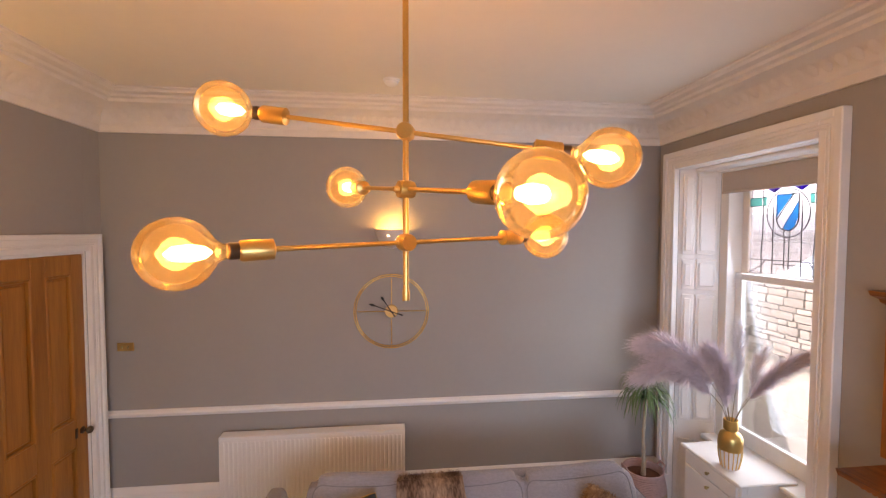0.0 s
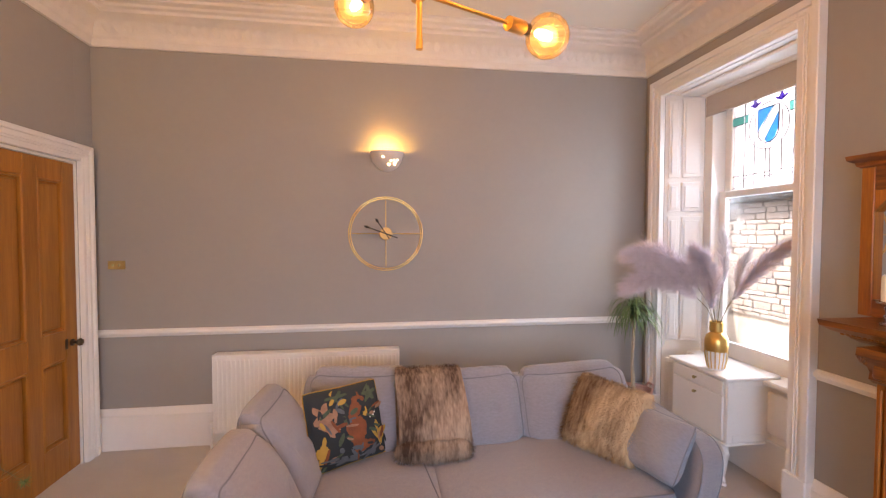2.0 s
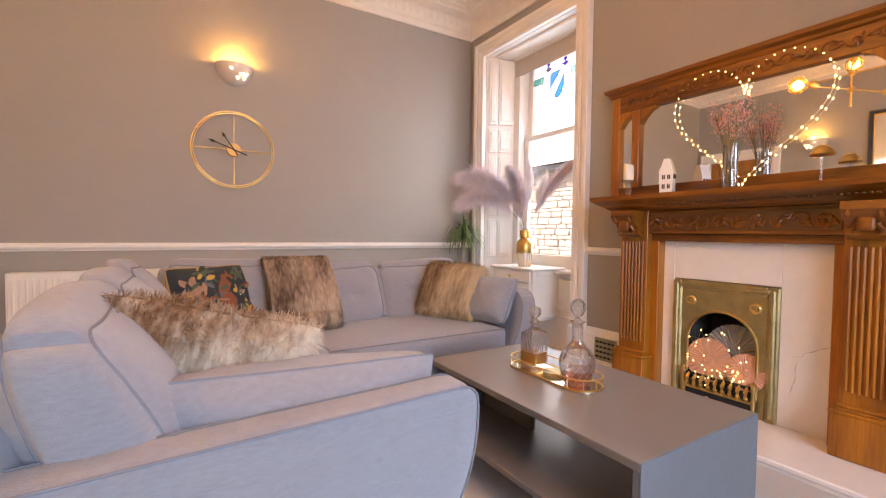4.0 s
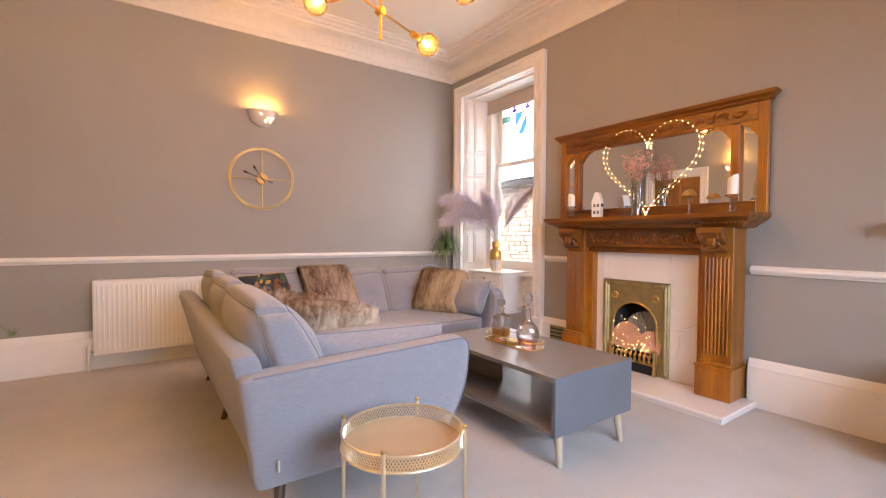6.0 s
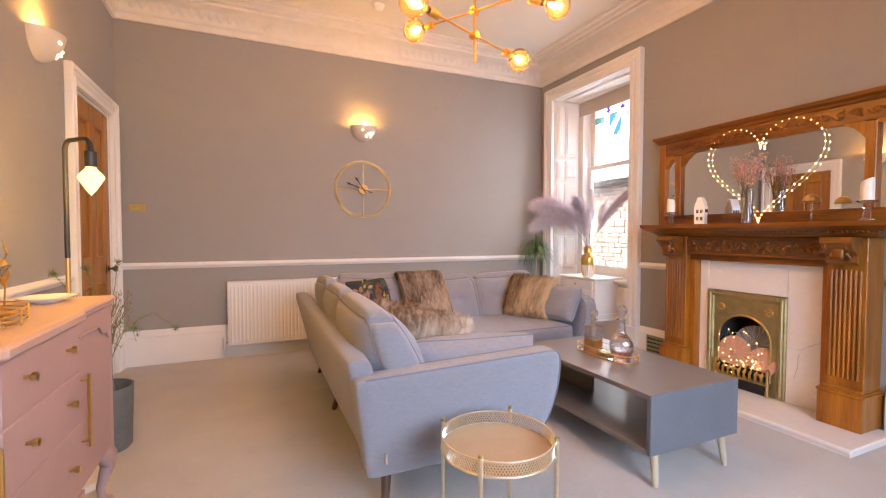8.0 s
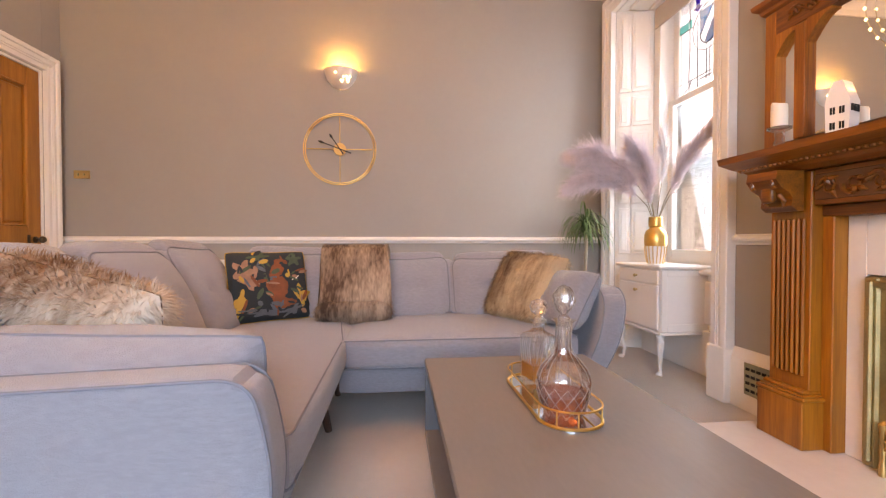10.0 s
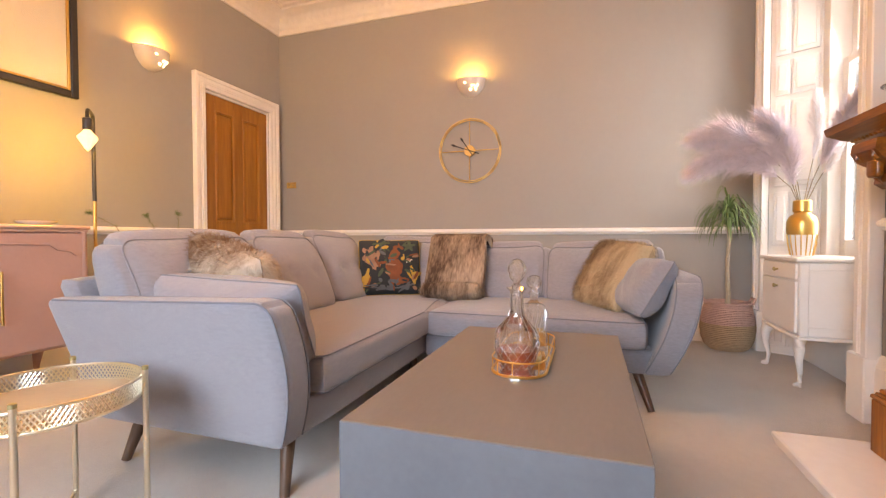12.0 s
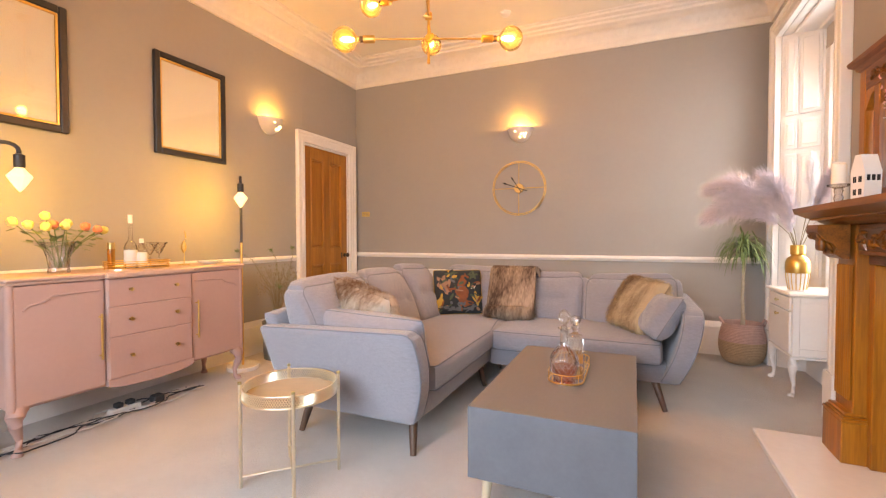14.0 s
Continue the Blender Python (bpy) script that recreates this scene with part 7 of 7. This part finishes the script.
def roses():
    v = thing("rose_vase", "flared glass vase of yellow and coral roses", "flowers", (-2.005, 0.265, SZ))
    part("glass_vase", Geo().lathe([(0.05, 0), (0.052, 0.008), (0.048, 0.03), (0.055, 0.09), (0.072, 0.15), (0.082, 0.18), (0.079, 0.18), (0.052, 0.09), (0.045, 0.03), (0.001, 0.02)], 20, caps=False), M["crystal"], v, smooth=15)
    rng = random.Random(44)
    heads = [(-0.03, -0.19, 0.285, 0), (-0.01, -0.13, 0.27, 0), (-0.06, -0.03, 0.325, 0), (0.03, -0.035, 0.272, 1), (0.04, 0.02, 0.27, 0), (-0.05, 0.07, 0.285, 0), (0.02, 0.13, 0.265, 1), (0.05, 0.18, 0.25, 1), (0.0, 0.235, 0.245, 0), (0.05, -0.08, 0.26, 0)]
    leaves = Geo()
    for x, y, z, red in heads:
        b = Vector((rng.uniform(-0.025, 0.025), rng.uniform(-0.025, 0.025), 0.03))
        tip = Vector((x, y, z))
        mid = b.lerp(tip, 0.55) + Vector((0, 0, 0.03))
        part("stem", Geo().tube([b, mid, tip], 0.0028, 6), M["leaf"], v)
        g = Geo()
        for ring_n, r, h in ((5, 0.023, 0.0), (5, 0.017, 0.012), (4, 0.009, 0.02)):
            c = Geo().lathe([(0.004, -0.022), (r * 0.8, -0.014), (r * 1.05, 0.002), (r, 0.014 + h * 0.4), (r * 0.82, 0.018 + h * 0.5), (r * 0.6, 0.008 + h * 0.4)], 20, caps=False)
            c.v = [(x_ * (1 + 0.1 * math.sin(ring_n * math.atan2(y_, x_) + h * 90)), y_ * (1 + 0.1 * math.sin(ring_n * math.atan2(y_, x_) + h * 90)), z_ + 0.004 * math.sin(ring_n * math.atan2(y_, x_) + 1 + h * 70) * (z_ > 0)) for x_, y_, z_ in c.v]
            g.add(c.v, c.f, Matrix.Translation(tip) @ pose(0, 0, 0, 25 * math.cos(y * 40), 25 * math.sin(x * 60 + 1), 0))
        part("rose", g, M["rose_r"] if red else M["rose_y"], v)
        for _ in range(11):
            p = b.lerp(tip, rng.uniform(0.5, 0.97))
            a = rng.uniform(0, 6.28)
            d = Vector((math.cos(a), math.sin(a), rng.uniform(-0.5, 0.3))).normalized()
            s = d.cross(Vector((0, 0, 1))).normalized() * 0.016
            q = p + d * 0.028
            leaves.add([p, q + s, p + d * 0.06, q - s], [(0, 1, 2, 3)])
    tagged(part("leaves", leaves, M["leaf"], v), kind="stuff")


roses()


def ring_tray(name, at, rx, ry, rows, z1, label):
    t = thing(name, label, "tray", at)
    out = [(rx * math.cos(2 * math.pi * i / 40), ry * math.sin(2 * math.pi * i / 40)) for i in range(40)]
    part("mirror_base", Geo().prism(out, 0, 0.006), M["mirror"], t, smooth=25)
    for k in range(rows):
        z = 0.008 + (z1 - 0.008) * k / (rows - 1)
        part("rail", Geo().tube([(x, y, z) for x, y in out], 0.0028, 6, True), M["gold"], t)
    for i in range(0, 40, 5):
        x, y = out[i]
        part("post", Geo().tube([(x, y, 0), (x, y, z1)], 0.003, 6), M["gold"], t)


ring_tray("drinks_tray", (-1.98, 0.69, SZ), 0.13, 0.20, 4, 0.05, "round mirrored drinks tray with gold wire rails")


def bottle(at, prof, material, label, lab=None, cap=None):
    b = thing("bottle", label, "bottle", at)
    part("glass", Geo().lathe(prof, 20), material, b)
    if lab:
        part("label", Geo().lathe([(lab[0], lab[1]), (lab[0], lab[2])], 20, caps=False), M["label"], b)
    if cap:
        part("cap", Geo().lathe(cap[:-1], 14), cap[-1], b)


TZ = SZ + 0.0065
bottle((-1.98, 0.645, TZ), [(0.036, 0), (0.037, 0.01), (0.037, 0.13), (0.03, 0.155), (0.014, 0.18), (0.012, 0.27), (0.013, 0.29)], M["crystal"], "tall clear spirit bottle with pale label", (0.0378, 0.03, 0.115), [(0.013, 0.29), (0.013, 0.345), M["label"]])
bottle((-1.95, 0.695, TZ), [(0.03, 0), (0.031, 0.01), (0.031, 0.11), (0.02, 0.14), (0.012, 0.15), (0.012, 0.16)], M["crystal"], "short clear spirit bottle with pale label", (0.0316, 0.02, 0.10), [(0.013, 0.16), (0.013, 0.19), M["label"]])
bottle((-2.01, 0.545, TZ), [(0.02, 0), (0.02, 0.12), (0.012, 0.13), (0.012, 0.14)], M["whisky"], "small amber liqueur bottle with copper cap", None, [(0.02, 0.125), (0.02, 0.165), M["brass"]])


def martini(at):
    g_ = thing("cocktail_glass", "clear martini cocktail glass", "glass", at, group="cocktail glasses")
    part("bowl", Geo().lathe([(0.004, 0.075), (0.055, 0.165), (0.0535, 0.165), (0.003, 0.078)], 24, caps=False), M["crystal"], g_)
    part("stem", Geo().lathe([(0.032, 0), (0.032, 0.003), (0.005, 0.008), (0.004, 0.076)], 18), M["crystal"], g_)


martini((-1.965, 0.76, TZ))
martini((-1.98, 0.83, TZ))
orn = thing("bird_ornament", "slim brass crane ornament on a round foot", "ornament", (-2.03, 1.05, SZ))
part("foot", Geo().lathe([(0.04, 0), (0.04, 0.006), (0.012, 0.012), (0.001, 0.014)], 18), M["brass"], orn)
part("legs", Geo().tube([(0, 0, 0.01), (0.004, 0.003, 0.10)], 0.003, 6), M["brass"], orn)
part("body", Geo().lathe([(0.001, 0.085), (0.014, 0.105), (0.02, 0.135), (0.012, 0.165), (0.004, 0.18)], 12), M["brass"], orn)
part("neck", Geo().tube([(0, 0, 0.17), (0.008, 0.01, 0.20), (0.0, 0.014, 0.225), (-0.004, 0.012, 0.255)], [0.006, 0.004, 0.004, 0.001], 8), M["brass"], orn)


dish = thing("dish", "shallow white glazed dish on the sideboard", "dish", (-1.97, 1.22, SZ))
part("bowl", Geo().lathe([(0.04, 0), (0.045, 0.004), (0.085, 0.016), (0.092, 0.024), (0.086, 0.022), (0.044, 0.009), (0.001, 0.008)], 28, caps=False), M["ceramic"], dish)


# ---- floor lamps ----
def floor_lamp(pole, bulb_xy, label):
    fl_ = thing("floor_lamp", label, "floor lamp", (pole[0], pole[1], 0), group="arched floor lamps")
    d = Vector((bulb_xy[0] - pole[0], bulb_xy[1] - pole[1], 0))
    part("marble_base", Geo().lathe([(0.125, 0), (0.13, 0.006), (0.13, 0.03), (0.125, 0.036), (0.001, 0.036)], 36), M["marble"], fl_)
    part("gold_pole", Geo().tube([(0, 0, 0.036), (0, 0, 1.08)], 0.0095, 10), M["gold"], fl_)
    pts = [Vector((0, 0, 1.07)), Vector((0, 0, 1.52))]
    pts += [d * 0.22 * (1 - math.cos(radians(a))) + Vector((0, 0, 1.565 + 0.04 * math.sin(radians(a)))) for a in (0, 25, 50, 70, 90)]
    pts += [d * (1 - 0.22 * (1 - math.cos(radians(a)))) + Vector((0, 0, 1.565 + 0.04 * math.sin(radians(a)))) for a in (90, 70, 50, 25, 0)]
    pts += [d + Vector((0, 0, 1.545))]
    part("black_arm", Geo().tube(pts, 0.0105, 10), M["black"], fl_)
    so = part("socket", Geo().lathe([(0.022, 1.478), (0.024, 1.485), (0.024, 1.545), (0.012, 1.552)], 16, Matrix.Translation(d)), M["black"], fl_)
    bu = part("bulb", Geo().lathe([(0.001, 1.352), (0.02, 1.375), (0.052, 1.43), (0.05, 1.438), (0.024, 1.468), (0.018, 1.48)], 10, Matrix.Translation(d)), M["crystal_bulb"], fl_, "lit faceted diamond bulb", smooth=5)
    bu.visible_shadow = False
    lamp("floor_lamp_light", "POINT", 3.4, (1.0, 0.61, 0.08), Matrix.Translation((bulb_xy[0], bulb_xy[1], 1.42)), 0.04)


floor_lamp((-2.0, 1.545), (-1.875, 1.432), "black and gold arched floor lamp on a marble base")
floor_lamp((-2.04, -0.14), (-1.91, 0.06), "black and gold arched floor lamp beside the sideboard")

# ---- pot with dried stems ----
dp = thing("floor_vase", "grey-green cylinder pot with dried grasses and feathers", "pot", (-1.98, 1.93, 0))
part("pot", Geo().lathe([(0.12, 0), (0.128, 0.01), (0.138, 0.33), (0.14, 0.345), (0.13, 0.345), (0.122, 0.06), (0.001, 0.05)], 28, caps=False), M["pot"], dp)
part("inner_vase", Geo().lathe([(0.05, 0.055), (0.055, 0.30), (0.042, 0.42), (0.045, 0.46), (0.04, 0.46), (0.036, 0.42)], 18, caps=False), M["pot"], dp)
rng = random.Random(61)
g, h = Geo(), Geo()
for i in range(34):
    a, sp = rng.uniform(0, 6.28), rng.uniform(0.03, 0.18)
    tip = Vector((sp * math.cos(a), sp * math.sin(a), rng.uniform(0.62, 0.86)))
    g.tube([(0, 0, 0.35), tip * 0.5 + Vector((0, 0, 0.28)), tip], 0.0018, 4)
    for _ in range(22):
        q = tip + Vector((rng.gauss(0, 0.012), rng.gauss(0, 0.012), rng.uniform(-0.09, 0.03)))
        strands(h, [q], [q + Vector((rng.uniform(-0.015, 0.015), rng.uniform(-0.015, 0.015), 0.022))], 0.0016, rng)
part("stems", g, M["dry"], dp)
tagged(part("seed_heads", h, M["dry"], dp, smooth=0), kind="stuff")


def feather(path, seed):
    rng = random.Random(seed)
    pts = [Vector(p) for p in path]
    g = Geo().tube(pts, [0.002, 0.0018, 0.0015, 0.001], 5)
    q = part("feather", g, M["dry"], dp)
    h, e = Geo(), pts[-1]
    for _ in range(90):
        d = Vector((rng.gauss(0, 1), rng.gauss(0, 1), rng.gauss(0, 0.7))).normalized() * rng.uniform(0.015, 0.04)
        strands(h, [e], [e + d], 0.0012, rng)
    for k in range(120):
        t = rng.uniform(0.3, 1) * (len(pts) - 1)
        p = pts[min(2, int(t))].lerp(pts[min(3, int(t) + 1)], t - int(t) if t < 3 else 1)
        strands(h, [p], [p + Vector((rng.uniform(-0.03, 0.03), rng.uniform(-0.03, 0.03), rng.uniform(-0.03, 0.03)))], 0.0006, rng)
    tagged(part("barbs", h, M["leaf"], q, smooth=0), kind="stuff")


feather([(0, 0, 0.40), (0.10, 0.06, 0.66), (0.22, 0.10, 0.72), (0.33, 0.12, 0.62)], 1)
feather([(0, 0, 0.40), (0.02, 0.10, 0.70), (0.03, 0.16, 0.92), (0.05, 0.14, 1.02)], 2)
feather([(0, 0, 0.40), (-0.06, -0.08, 0.70), (-0.08, -0.22, 0.92), (-0.08, -0.38, 1.00)], 3)
feather([(0, 0, 0.40), (0.05, -0.08, 0.62), (0.12, -0.14, 0.72), (0.18, -0.16, 0.68)], 4)
feather([(0, 0, 0.40), (-0.02, 0.04, 0.7), (-0.04, 0.02, 0.92), (-0.06, -0.02, 1.0)], 5)

# ---- cables under the sideboard ----
rng = random.Random(71)
for k, mt in enumerate(("cable", "cable_white", "cable_white", "cable", "cable_white", "cable")):
    c = thing("power_cable", "black mains cable trailing on the carpet" if mt == "cable" else "white mains cable trailing on the carpet", "cable", (-1.96, 0.33, 0.005))
    pts, y = [], -0.30 - 0.04 * k
    x = 0.02 * k
    while y < 0.75:
        pts.append((x + 0.035 * math.sin(y * 11 + 2.1 * k), y + 0.03 * math.sin(y * 23 + k), 0.0 + 0.004 * k))
        y += 0.03
        x += rng.uniform(-0.02, 0.02)
        x = max(-0.13, min(0.14, x))
    part("flex", Geo().tube(pts, 0.0042, 6), M[mt], c)
strip = thing("extension_lead", "white extension lead with black plugs under the sideboard", "extension lead", (-1.93, 0.63, 0.0))
part("block", Geo().box(-0.03, 0.03, -0.16, 0.02, 0, 0.045, 0.008), M["cable_white"], strip)
for y in (-0.13, -0.06):
    part("plug", Geo().box(-0.022, 0.022, y, y + 0.045, 0.045, 0.075, 0.006), M["cable"], strip)
part("adapter", Geo().box(-0.03, 0.035, 0.10, 0.17, 0, 0.05, 0.008), M["cable"], strip)

# ---- stones of the outbuilding, seen through the window ----
rng = random.Random(81)
stone_meshes = []
for i in range(6):
    g = Geo().soft(1, 1, 1, 0.08, 0.02, 3)
    g.v = [(x * (1 + rng.uniform(-0.03, 0.03)), y * (1 + rng.uniform(-0.03, 0.03)), z * (1 + rng.uniform(-0.05, 0.05))) for x, y, z in g.v]
    stone_meshes.append(mesh_from("stone", g, M["stone"], 50))
z = 0.75
wall_part = [o for o in barn.children if o.name.startswith("wall")][0]
rest = Geo()
while z < 2.56:
    h = min(rng.uniform(0.06, 0.14), 2.60 - z)
    y = -3.9
    while y < 4.4:
        w = rng.uniform(0.14, 0.42)
        m = Matrix.Translation((0.02 + rng.uniform(-0.012, 0.01), y + w / 2, z + h / 2)) @ Matrix.Diagonal((0.10, w - 0.010, h - 0.009, 1))
        if -0.5 < y < 2.1:
            piece("stone", rng.choice(stone_meshes), wall_part, m)
        else:
            rest.box(-0.5, 0.5, -0.5, 0.5, -0.5, 0.5, 0.05, m)
        y += w
    z += h
tagged(part("far_stones", rest, M["stone"], barn), kind="stuff")
slate_me = mesh_from("slate", Geo().box(-0.5, 0.5, -0.5, 0.5, -0.5, 0.5, 0.06), M["slate"], 30)
ang = math.atan2(0.35, 2.08)
for r in range(7):
    for c in range(22):
        u = 0.02 + r * 0.17
        m = Matrix.Translation((-0.18 + u * math.cos(ang), -1.0 + c * 0.2 + (0.1 if r % 2 else 0), 2.68 + u * math.sin(ang) + 0.004)) @ Matrix.Rotation(-ang + 0.03, 4, "Y") @ Matrix.Diagonal((0.24, 0.195, 0.012, 1))
        piece("slate", slate_me, roof, m)
